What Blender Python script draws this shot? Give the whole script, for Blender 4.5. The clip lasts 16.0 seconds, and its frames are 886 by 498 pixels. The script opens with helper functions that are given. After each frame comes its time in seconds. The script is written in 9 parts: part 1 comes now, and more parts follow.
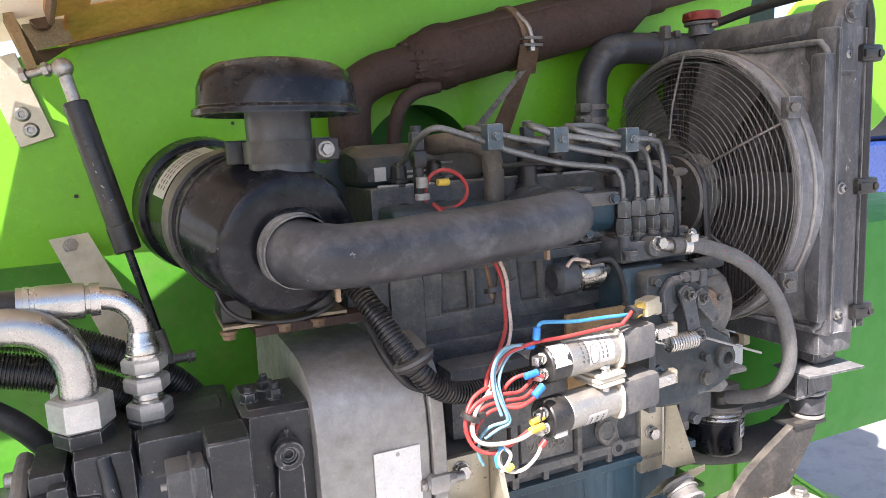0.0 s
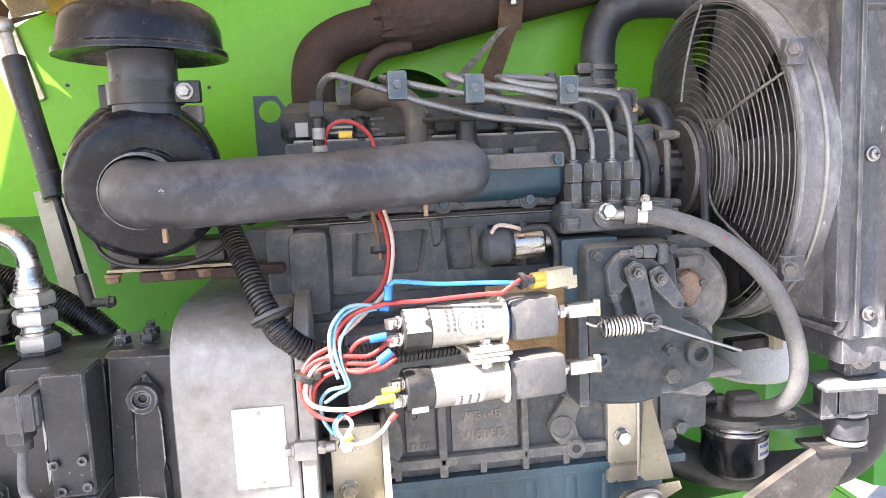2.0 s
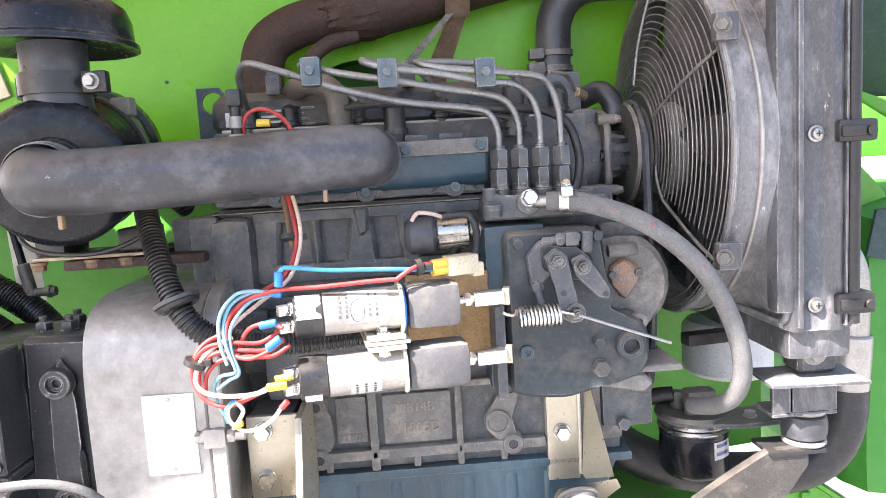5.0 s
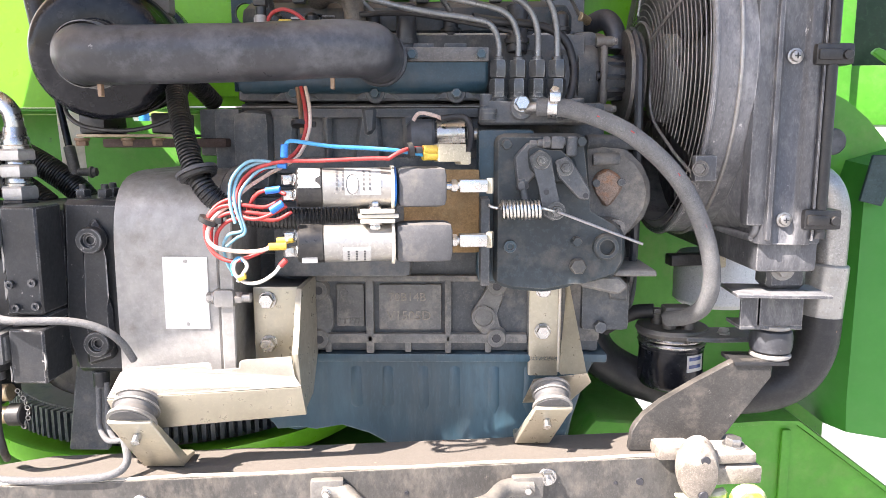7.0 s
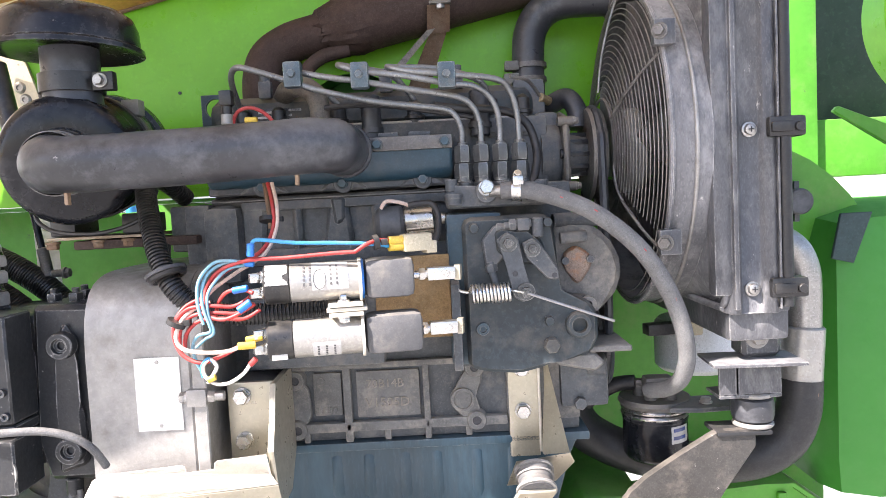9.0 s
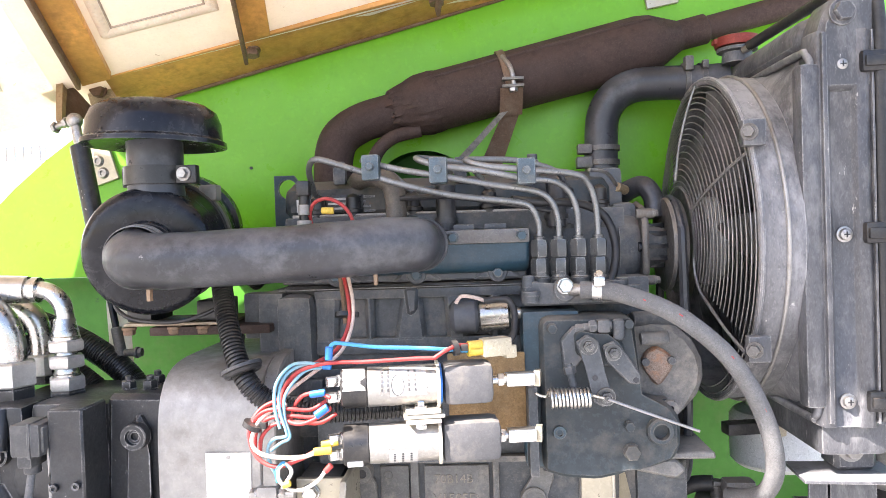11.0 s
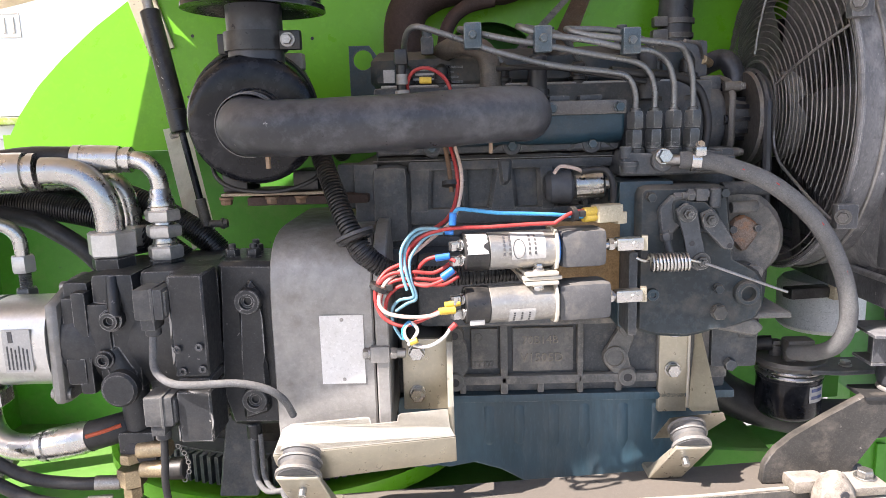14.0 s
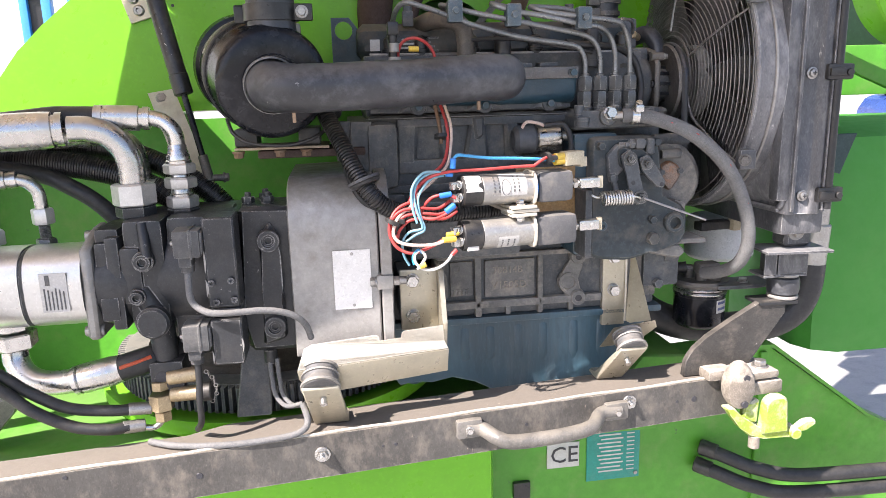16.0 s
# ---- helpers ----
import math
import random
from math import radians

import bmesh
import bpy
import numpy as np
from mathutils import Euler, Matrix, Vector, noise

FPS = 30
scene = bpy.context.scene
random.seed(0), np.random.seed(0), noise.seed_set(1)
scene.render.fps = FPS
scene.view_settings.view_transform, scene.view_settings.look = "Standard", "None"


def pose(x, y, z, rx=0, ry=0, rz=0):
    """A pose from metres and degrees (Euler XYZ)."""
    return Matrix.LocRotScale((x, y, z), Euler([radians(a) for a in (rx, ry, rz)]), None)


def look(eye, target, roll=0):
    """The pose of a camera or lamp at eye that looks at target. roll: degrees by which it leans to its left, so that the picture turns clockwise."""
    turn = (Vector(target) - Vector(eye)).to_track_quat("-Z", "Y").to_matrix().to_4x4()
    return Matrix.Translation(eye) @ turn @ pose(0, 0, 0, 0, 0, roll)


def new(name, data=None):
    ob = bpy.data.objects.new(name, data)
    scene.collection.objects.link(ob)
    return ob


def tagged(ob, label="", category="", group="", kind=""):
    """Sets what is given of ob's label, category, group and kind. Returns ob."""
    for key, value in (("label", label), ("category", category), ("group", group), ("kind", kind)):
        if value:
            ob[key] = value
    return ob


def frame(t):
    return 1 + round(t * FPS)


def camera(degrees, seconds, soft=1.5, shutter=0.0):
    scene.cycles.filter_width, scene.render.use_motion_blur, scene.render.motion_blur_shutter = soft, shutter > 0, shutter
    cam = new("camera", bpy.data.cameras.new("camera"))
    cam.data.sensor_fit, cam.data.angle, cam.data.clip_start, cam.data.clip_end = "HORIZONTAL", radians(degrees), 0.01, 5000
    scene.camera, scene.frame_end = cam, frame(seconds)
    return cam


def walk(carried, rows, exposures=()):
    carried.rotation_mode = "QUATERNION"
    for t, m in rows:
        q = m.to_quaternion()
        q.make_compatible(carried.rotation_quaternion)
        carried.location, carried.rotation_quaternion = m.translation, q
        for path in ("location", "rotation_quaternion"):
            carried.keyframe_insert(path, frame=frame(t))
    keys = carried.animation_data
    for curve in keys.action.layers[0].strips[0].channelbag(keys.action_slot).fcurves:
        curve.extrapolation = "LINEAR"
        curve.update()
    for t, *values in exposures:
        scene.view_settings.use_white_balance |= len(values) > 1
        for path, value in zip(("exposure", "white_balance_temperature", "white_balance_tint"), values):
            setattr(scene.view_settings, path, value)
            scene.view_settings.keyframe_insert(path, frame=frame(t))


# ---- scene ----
cam = camera(63.8, 16.0, soft=0.7)
METRES, EYE, TILT, LEAN, TURN = 1.25, 1.35, -9.0, 3.0, -24.0
ROWS = [
    (0.0, 0.0, 0.0, 0.0, 0.0, 0.0, -0.0),
    (0.5, 0.0604, 0.0376, -0.0154, 4.95, -0.9, -1.14),
    (1.0, 0.1606, 0.0587, -0.0279, 12.18, -1.61, -3.43),
    (1.5, 0.2193, 0.0655, -0.0341, 16.06, -0.98, -3.67),
    (2.0, 0.2445, 0.0829, -0.0356, 15.97, 0.33, -2.62),
    (2.5, 0.246, 0.1022, -0.0451, 15.71, -0.34, -2.64),
    (3.0, 0.2517, 0.1154, -0.0494, 14.55, -0.57, -1.98),
    (3.5, 0.2583, 0.1242, -0.0445, 13.77, 0.21, -1.1),
    (6.0, 0.4043, 0.1069, -0.0534, 25.57, -0.15, -4.36),
    (6.5, 0.4101, 0.0933, -0.0871, 25.33, -1.63, -5.45),
    (7.0, 0.4179, 0.0973, -0.1112, 24.25, -1.66, -6.37),
    (7.5, 0.4275, 0.1033, -0.1168, 23.41, -1.1, -5.97),
    (8.0, 0.4352, 0.1086, -0.1145, 22.18, -0.47, -5.17),
    (8.5, 0.4383, 0.1049, -0.1019, 23.04, 1.3, -3.95),
    (11.0, 0.4004, 0.0947, -0.0295, 27.02, 5.4, -4.79),
    (11.5, 0.3853, 0.0834, -0.0191, 29.96, 5.24, -4.85),
    (12.0, 0.3681, 0.071, -0.0082, 32.45, 6.05, -5.1),
    (12.5, 0.3607, 0.0604, -0.015, 33.78, 5.34, -5.32),
    (13.0, 0.3575, 0.0533, -0.0367, 34.27, 0.29, -5.61),
    (13.5, 0.3418, 0.0468, -0.0492, 32.13, -3.36, -6.33),
    (14.0, 0.2977, 0.0276, -0.0557, 24.2, -3.45, -4.82),
    (14.5, 0.2717, -0.0001, -0.0715, 17.65, -3.32, -3.23),
    (15.0, 0.2577, -0.0336, -0.0783, 14.77, -3.68, -3.45),
    (15.5, 0.2617, -0.0762, -0.0731, 15.87, -3.54, -3.06),
    (16.0, 0.2456, -0.1245, -0.0912, 15.07, -4.77, -3.73),
]
walk(cam, [(t, pose(0, 0, EYE, TILT, LEAN, TURN) @ pose(METRES * x, METRES * y, METRES * z, 90 + pitch, roll, yaw)) for t, x, y, z, yaw, pitch, roll in ROWS],
     exposures=[(0.0, 1.72, 6650, 18), (0.4, 2.19, 6650, 18), (0.7, 2.30, 6650, 18), (1.5, 2.41, 6650, 18), (3.5, 2.43, 6650, 18), (6.0, 2.42, 6650, 18), (7.0, 2.02, 6650, 18), (7.9, 1.86, 6650, 18), (8.5, 1.95, 6650, 18), (11.0, 2.40, 6650, 18), (11.6, 2.17, 6650, 18), (12.5, 1.57, 6650, 18), (13.5, 1.34, 6650, 18), (14.5, 1.70, 6650, 18), (15.5, 1.74, 6650, 18), (16.0, 1.63, 6650, 18)])

# ---- light: a hazy sky and one sun, high over the camera's left shoulder ----
SUN_FROM = Vector((-0.80, -0.55, 1.0)).normalized()
sky_world = bpy.data.worlds.new("sky")
scene.world = sky_world
sky_world.use_nodes = True
wn = sky_world.node_tree.nodes
sky = wn.new("ShaderNodeTexSky")
sky.sky_type = "NISHITA"
sky.sun_disc = False
sky.sun_elevation = math.asin(SUN_FROM.z)
sky.sun_rotation = math.atan2(SUN_FROM.x, SUN_FROM.y)
sky.dust_density = 1.5
sky.air_density = 1.0
wn["Background"].inputs[1].default_value = 0.10
sky_world.node_tree.links.new(sky.outputs[0], wn["Background"].inputs[0])
sun_data = bpy.data.lights.new("sun", "SUN")
sun_data.energy, sun_data.angle, sun_data.color = 5.0, radians(0.6), (1.0, 0.96, 0.90)
sun = new("sun", sun_data)
sun.matrix_world = look(SUN_FROM * 10, (0, 0, 0))


# ---- materials ----
def material(name, base, rough=0.5, metal=0.0, vary=0.25, dust=0.0, dust_colour=(0.30, 0.25, 0.19), bump=0.15, scale=60.0, coat=0.0, worn=0.0, worn_colour=(0.42, 0.40, 0.37), streak=1.0, edge=0.0, edge_colour=(0.30, 0.28, 0.255), top=0.22, grit=0.35):
    """A painted or bare surface: colour that varies at two scales, grime in patches, chips, fine relief."""
    m = bpy.data.materials.new(name)
    m.use_nodes = True
    n, l = m.node_tree.nodes, m.node_tree.links
    b = n["Principled BSDF"]
    b.inputs["Metallic"].default_value = metal
    b.inputs["Coat Weight"].default_value = coat
    b.inputs["Coat Roughness"].default_value = 0.15
    geo = n.new("ShaderNodeNewGeometry")
    mp = n.new("ShaderNodeMapping")
    mp.inputs["Scale"].default_value = (1, 1, streak)
    l.new(geo.outputs["Position"], mp.inputs[0])

    def tex(sc, detail=5.0, rgh=0.6):
        t = n.new("ShaderNodeTexNoise")
        t.inputs["Scale"].default_value, t.inputs["Detail"].default_value, t.inputs["Roughness"].default_value = sc, detail, rgh
        l.new(mp.outputs[0], t.inputs["Vector"])
        return t.outputs["Fac"]

    def ramp(src, lo, hi, a, c):
        r = n.new("ShaderNodeMapRange")
        r.inputs[1].default_value, r.inputs[2].default_value, r.inputs[3].default_value, r.inputs[4].default_value = lo, hi, a, c
        l.new(src, r.inputs[0])
        return r.outputs[0]

    def blend(fac, a, c, mode="MIX"):
        x = n.new("ShaderNodeMix")
        x.data_type, x.blend_type = "RGBA", mode
        for k, v in ((0, fac), (6, a), (7, c)):
            if isinstance(v, (int, float)):
                x.inputs[k].default_value = v
            elif isinstance(v, tuple):
                x.inputs[k].default_value = (*v, 1)
            else:
                l.new(v, x.inputs[k])
        return x.outputs[2]

    small, large = tex(scale * 2.5, 6.0), tex(scale * 0.22, 4.0)
    dark = tuple(c * (1 - vary) for c in base)
    light = tuple(min(1, c * (1 + vary)) for c in base)
    col = blend(ramp(large, 0.3, 0.7, 0, 1), dark, light)
    col = blend(ramp(small, 0.35, 0.7, 0, 0.5), col, dark)
    col = blend(ramp(tex(scale * 8.0, 3.0), 0.55, 0.63, 0, grit), col, tuple(min(1, c * 1.7 + 0.012) for c in base))
    col = blend(ramp(tex(scale * 6.5, 3.0, 0.5), 0.57, 0.65, 0, grit), col, tuple(c * 0.45 for c in base))
    rg = ramp(small, 0.3, 0.75, max(0.03, rough - 0.1), min(1, rough + 0.12))
    if dust > 0:
        up = n.new("ShaderNodeSeparateXYZ")
        l.new(geo.outputs["Normal"], up.inputs[0])
        on_top = ramp(up.outputs[2], 0.1, 1.0, 0.0, top)
        add = n.new("ShaderNodeMath")
        add.operation = "ADD"
        l.new(tex(scale * 0.6, 8.0, 0.7), add.inputs[0])
        l.new(on_top, add.inputs[1])
        f = ramp(add.outputs[0], 0.50, 0.74, 0.0, min(1.0, dust * 1.6))
        col = blend(f, col, dust_colour)
        mx = n.new("ShaderNodeMix")
        l.new(f, mx.inputs[0])
        l.new(rg, mx.inputs[2])
        mx.inputs[3].default_value = 0.85
        rg = mx.outputs[0]
    if worn > 0:
        chip = ramp(tex(scale * 1.3, 9.0, 0.75), 0.66 - worn * 0.1, 0.70 - worn * 0.1, 0, 1)
        col = blend(chip, col, worn_colour)
    # pale rims: edge wear, with edge highlights put into the colour too
    if edge > 0:
        bev = n.new("ShaderNodeBevel")
        bev.samples = 4
        bev.inputs["Radius"].default_value = 0.0022
        dot = n.new("ShaderNodeVectorMath")
        dot.operation = "DOT_PRODUCT"
        l.new(bev.outputs[0], dot.inputs[0])
        l.new(geo.outputs["Normal"], dot.inputs[1])
        rim = ramp(dot.outputs["Value"], 0.985, 0.90, 0.0, 1.0)
        gate = n.new("ShaderNodeMath")
        gate.operation = "MULTIPLY"
        l.new(rim, gate.inputs[0])
        l.new(ramp(tex(scale * 1.1, 7.0, 0.7), 0.40, 0.62, 0.0, edge), gate.inputs[1])
        col = blend(gate.outputs[0], col, edge_colour)
    l.new(col, b.inputs["Base Color"])
    l.new(rg, b.inputs["Roughness"])
    if bump > 0:
        bp = n.new("ShaderNodeBump")
        bp.inputs["Strength"].default_value, bp.inputs["Distance"].default_value = bump, 0.0015
        l.new(tex(scale * 4.0, 6.0), bp.inputs["Height"])
        l.new(bp.outputs[0], b.inputs["Normal"])
    return m


CAST = material("dusty black engine casting", (0.060, 0.067, 0.074), 0.55, vary=0.35, dust=0.46, dust_colour=(0.20, 0.185, 0.165), bump=0.4, scale=48, edge=0.6, edge_colour=(0.36, 0.345, 0.32), grit=0.3, worn=0.06, worn_colour=(0.26, 0.235, 0.205))
BLUE = material("dark blue engine paint", (0.018, 0.050, 0.072), 0.38, dust=0.22, dust_colour=(0.14, 0.13, 0.11), bump=0.2, scale=45, edge=0.6, vary=0.35, grit=0.2)
DUSTY = material("casting under pale road dust", (0.140, 0.138, 0.132), 0.78, vary=0.3, dust=0.5, dust_colour=(0.33, 0.295, 0.25), bump=0.4, scale=60, edge=0.5, edge_colour=(0.36, 0.335, 0.30), grit=0.25)
CASE = material("dusty blue-grey casting", (0.026, 0.038, 0.045), 0.55, dust=0.6, dust_colour=(0.125, 0.112, 0.094), bump=0.35, scale=26, edge=0.6, edge_colour=(0.24, 0.22, 0.19), vary=0.4, grit=0.25, worn=0.06, worn_colour=(0.17, 0.10, 0.06))
SUMP = material("faded blue sump paint", (0.036, 0.078, 0.104), 0.42, dust=0.16, dust_colour=(0.16, 0.16, 0.15), bump=0.12, scale=40, edge=0.7, edge_colour=(0.3, 0.32, 0.33), vary=0.4, worn=0.02, worn_colour=(0.16, 0.17, 0.17), streak=0.22, grit=0.1)
ALU = material("grimy cast aluminium", (0.31, 0.30, 0.285), 0.5, 0.4, vary=0.3, dust=0.4, dust_colour=(0.19, 0.17, 0.14), bump=0.4, scale=30, edge=0.6, edge_colour=(0.5, 0.48, 0.45), worn=0.14, worn_colour=(0.11, 0.10, 0.09), grit=0.1, top=0.12)
ALU_DARK = material("dull dark aluminium", (0.12, 0.115, 0.11), 0.5, 0.4, dust=0.35, dust_colour=(0.24, 0.21, 0.17), bump=0.3, edge=0.6, edge_colour=(0.4, 0.39, 0.37))
PUMP = material("black pump paint", (0.021, 0.023, 0.026), 0.42, vary=0.35, dust=0.09, dust_colour=(0.15, 0.13, 0.11), bump=0.2, scale=70, worn=0.16, edge=1.0, edge_colour=(0.42, 0.41, 0.40), grit=0.3)
GLOSS = material("glossy black enamel", (0.0085, 0.0095, 0.013), 0.20, vary=0.35, dust=0.10, dust_colour=(0.17, 0.17, 0.175), bump=0.03, scale=32, edge=0.45, edge_colour=(0.25, 0.24, 0.22), worn=0.03, worn_colour=(0.26, 0.25, 0.24), grit=0.12, top=0.10)
GLOSS.node_tree.nodes["Principled BSDF"].inputs["Specular IOR Level"].default_value = 0.27
RUBBER = material("dusty black rubber", (0.037, 0.039, 0.045), 0.36, vary=0.45, dust=0.40, dust_colour=(0.160, 0.165, 0.175), bump=0.22, scale=34, worn=0.10, worn_colour=(0.25, 0.245, 0.235), grit=0.10, top=0.10)
CUFF = material("dust-caked rubber cuff", (0.095, 0.095, 0.094), 0.75, vary=0.4, dust=0.6, dust_colour=(0.26, 0.255, 0.245), bump=0.4, scale=50, edge=0.5, edge_colour=(0.45, 0.44, 0.42), grit=0.3)
CONNECTOR = material("scuffed grey plug plastic", (0.052, 0.053, 0.055), 0.6, vary=0.3, dust=0.4, dust_colour=(0.15, 0.145, 0.135), bump=0.15, scale=50, edge=0.7, edge_colour=(0.25, 0.245, 0.235))
SPECKLED = material("speckled chrome", (0.50, 0.48, 0.44), 0.24, 0.95, vary=0.3, dust=0.15, dust_colour=(0.3, 0.25, 0.18), bump=0.03, scale=50, worn=0.35, worn_colour=(0.03, 0.028, 0.025), grit=0.1)
FINS = material("dusty fin edges", (0.15, 0.15, 0.148), 0.6, 0.2, dust=0.3, dust_colour=(0.22, 0.215, 0.21), bump=0.1)
HOSE = material("black rubber hose", (0.015, 0.0155, 0.017), 0.5, dust=0.12, dust_colour=(0.14, 0.125, 0.11), bump=0.2, grit=0.25)
PLASTIC = material("black plastic", (0.016, 0.016, 0.017), 0.35, dust=0.15, dust_colour=(0.18, 0.16, 0.13), bump=0.05)
BOOT = material("dark grey rubber boot", (0.085, 0.085, 0.088), 0.6, dust=0.3, dust_colour=(0.22, 0.20, 0.17), bump=0.15, scale=70, grit=0.15)
ZINC = material("bright zinc plate", (0.56, 0.55, 0.53), 0.25, 0.95, vary=0.22, dust=0.12, dust_colour=(0.22, 0.20, 0.17), bump=0.02, scale=38, edge=0.3, edge_colour=(0.75, 0.74, 0.72), grit=0.05, worn=0.05, worn_colour=(0.16, 0.15, 0.135))
NUT_ZINC = material("dull zinc nut", (0.60, 0.59, 0.57), 0.42, 0.65, vary=0.22, dust=0.15, dust_colour=(0.24, 0.22, 0.19), bump=0.1, scale=60, edge=0.5, edge_colour=(0.75, 0.74, 0.72), grit=0.12, worn=0.05, worn_colour=(0.2, 0.19, 0.17))
STEEL = material("bare steel", (0.36, 0.35, 0.335), 0.4, 0.85, vary=0.2, dust=0.15, bump=0.1)
STAINED = material("stained pale steel", (0.30, 0.24, 0.17), 0.5, 0.35, vary=0.35, dust=0.4, dust_colour=(0.17, 0.115, 0.07), bump=0.2, scale=40, edge=0.6, edge_colour=(0.6, 0.52, 0.40), grit=0.2)
YZINC = material("yellow zinc plate", (0.44, 0.40, 0.31), 0.34, 0.55, vary=0.16, dust=0.12, dust_colour=(0.40, 0.37, 0.31), bump=0.10, scale=35, worn=0.05, edge=0.5, edge_colour=(0.7, 0.67, 0.60), grit=0.1)
CREAM_ZINC = material("pale passivated steel", (0.56, 0.52, 0.44), 0.45, 0.35, vary=0.16, dust=0.2, dust_colour=(0.42, 0.38, 0.32), bump=0.1, scale=30, grit=0.1, edge=0.5, edge_colour=(0.72, 0.69, 0.62))
RAIL = material("dirty grey steel rail", (0.080, 0.076, 0.070), 0.55, 0.25, vary=0.35, dust=0.34, dust_colour=(0.29, 0.25, 0.205), bump=0.3, scale=55, worn=0.05, worn_colour=(0.34, 0.28, 0.23), top=0.75, edge=0.8, edge_colour=(0.48, 0.44, 0.38), grit=0.25, streak=0.6)
BRASS = material("tarnished brass", (0.42, 0.34, 0.22), 0.4, 0.8, dust=0.15, bump=0.1, edge=0.3, edge_colour=(0.6, 0.5, 0.3))
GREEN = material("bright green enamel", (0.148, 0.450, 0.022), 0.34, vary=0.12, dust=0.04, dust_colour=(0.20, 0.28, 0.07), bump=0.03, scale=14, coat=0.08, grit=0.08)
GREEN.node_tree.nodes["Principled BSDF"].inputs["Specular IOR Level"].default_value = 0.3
# scuffs plus a darker tone, which on the lower panel carries shade
GREEN_DARK_WORN = material("scuffed darker green enamel", (0.062, 0.260, 0.018), 0.5, vary=0.2, dust=0.25, dust_colour=(0.20, 0.24, 0.10), bump=0.1, scale=25, worn=0.12, worn_colour=(0.05, 0.10, 0.04), grit=0.06)
LIME = material("faded and sunlit lime paint", (0.25, 0.34, 0.045), 0.65, vary=0.25, dust=0.6, dust_colour=(0.50, 0.50, 0.40), bump=0.4, scale=70, worn=0.34, worn_colour=(0.30, 0.26, 0.19), edge=0.9, edge_colour=(0.62, 0.60, 0.52), grit=0.3)
RUST = material("rusty brown exhaust", (0.052, 0.032, 0.026), 0.75, 0.2, vary=0.3, dust=0.4, dust_colour=(0.085, 0.052, 0.042), bump=0.5, scale=60, edge=0.3, edge_colour=(0.13, 0.085, 0.065))
RUST_TAN = material("rust and grit", (0.26, 0.165, 0.075), 0.85, vary=0.4, dust=0.5, dust_colour=(0.30, 0.22, 0.12), bump=0.6, scale=120)
RUST_GREY = material("rust-flecked grey cover", (0.20, 0.15, 0.12), 0.85, vary=0.45, dust=0.7, dust_colour=(0.36, 0.17, 0.085), bump=0.9, scale=120, grit=0.8)
FRP = material("cream fibreglass", (0.88, 0.82, 0.725), 0.55, vary=0.07, dust=0.15, dust_colour=(0.62, 0.52, 0.40), bump=0.2, scale=40, worn=0.05, worn_colour=(0.42, 0.33, 0.25), grit=0.1)
glow = FRP.node_tree.nodes.new("ShaderNodeBsdfTranslucent")
glow.inputs[0].default_value = (0.88, 0.79, 0.66, 1)
both = FRP.node_tree.nodes.new("ShaderNodeMixShader")
both.inputs[0].default_value = 0.25
FRP.node_tree.links.new(FRP.node_tree.nodes["Principled BSDF"].outputs[0], both.inputs[1])
FRP.node_tree.links.new(glow.outputs[0], both.inputs[2])
FRP.node_tree.links.new(both.outputs[0], FRP.node_tree.nodes["Material Output"].inputs[0])
# darker and peachier cream than FRP
SKIRT = material("peachy cream fibreglass", (0.66, 0.575, 0.48), 0.6, vary=0.1, dust=0.22, dust_colour=(0.46, 0.375, 0.29), bump=0.25, scale=26, worn=0.07, worn_colour=(0.27, 0.19, 0.13), grit=0.12)
BROWNED_CREAM = material("brownish cream fibreglass", (0.44, 0.35, 0.265), 0.65, vary=0.3, dust=0.5, dust_colour=(0.34, 0.25, 0.175), bump=0.3, scale=40, worn=0.08, worn_colour=(0.24, 0.16, 0.11), grit=0.3)
DINGY = material("dingy cream fibreglass", (0.52, 0.44, 0.355), 0.65, vary=0.3, dust=0.5, dust_colour=(0.42, 0.335, 0.255), bump=0.3, scale=40, grit=0.3)
# dusty, and warmed in place of light passing through the shell
STEPPED = material("dusty cream warmed for through-light", (0.93, 0.74, 0.57), 0.6, vary=0.15, dust=0.3, dust_colour=(0.62, 0.47, 0.34), bump=0.2, scale=30, grit=0.2)
AMBER = material("amber varnished frame", (0.68, 0.335, 0.092), 0.4, vary=0.38, dust=0.34, dust_colour=(0.15, 0.075, 0.025), bump=0.15, scale=45, edge=0.3, edge_colour=(0.16, 0.085, 0.03), grit=0.05)
BROWN = material("brown steel bracket", (0.185, 0.115, 0.072), 0.6, 0.3, dust=0.3, bump=0.3)
RAD = material("dusty black radiator frame", (0.074, 0.076, 0.083), 0.45, vary=0.4, dust=0.32, dust_colour=(0.30, 0.295, 0.29), bump=0.3, scale=75, streak=0.4, edge=0.9, edge_colour=(0.45, 0.44, 0.42), worn=0.22, worn_colour=(0.36, 0.345, 0.33))
SHROUD = material("grey dusty shroud", (0.138, 0.139, 0.146), 0.55, vary=0.4, dust=0.48, dust_colour=(0.36, 0.355, 0.35), bump=0.3, scale=75, streak=0.4, edge=0.9, edge_colour=(0.56, 0.54, 0.52), worn=0.28, worn_colour=(0.46, 0.445, 0.43))
CORE = material("radiator fins", (0.075, 0.075, 0.075), 0.6, 0.2, dust=0.3, dust_colour=(0.14, 0.136, 0.13), bump=0.1)
WIRE_GREY = material("galvanised guard wire", (0.27, 0.265, 0.255), 0.45, 0.5, vary=0.4, dust=0.3, dust_colour=(0.14, 0.135, 0.13), bump=0.05)
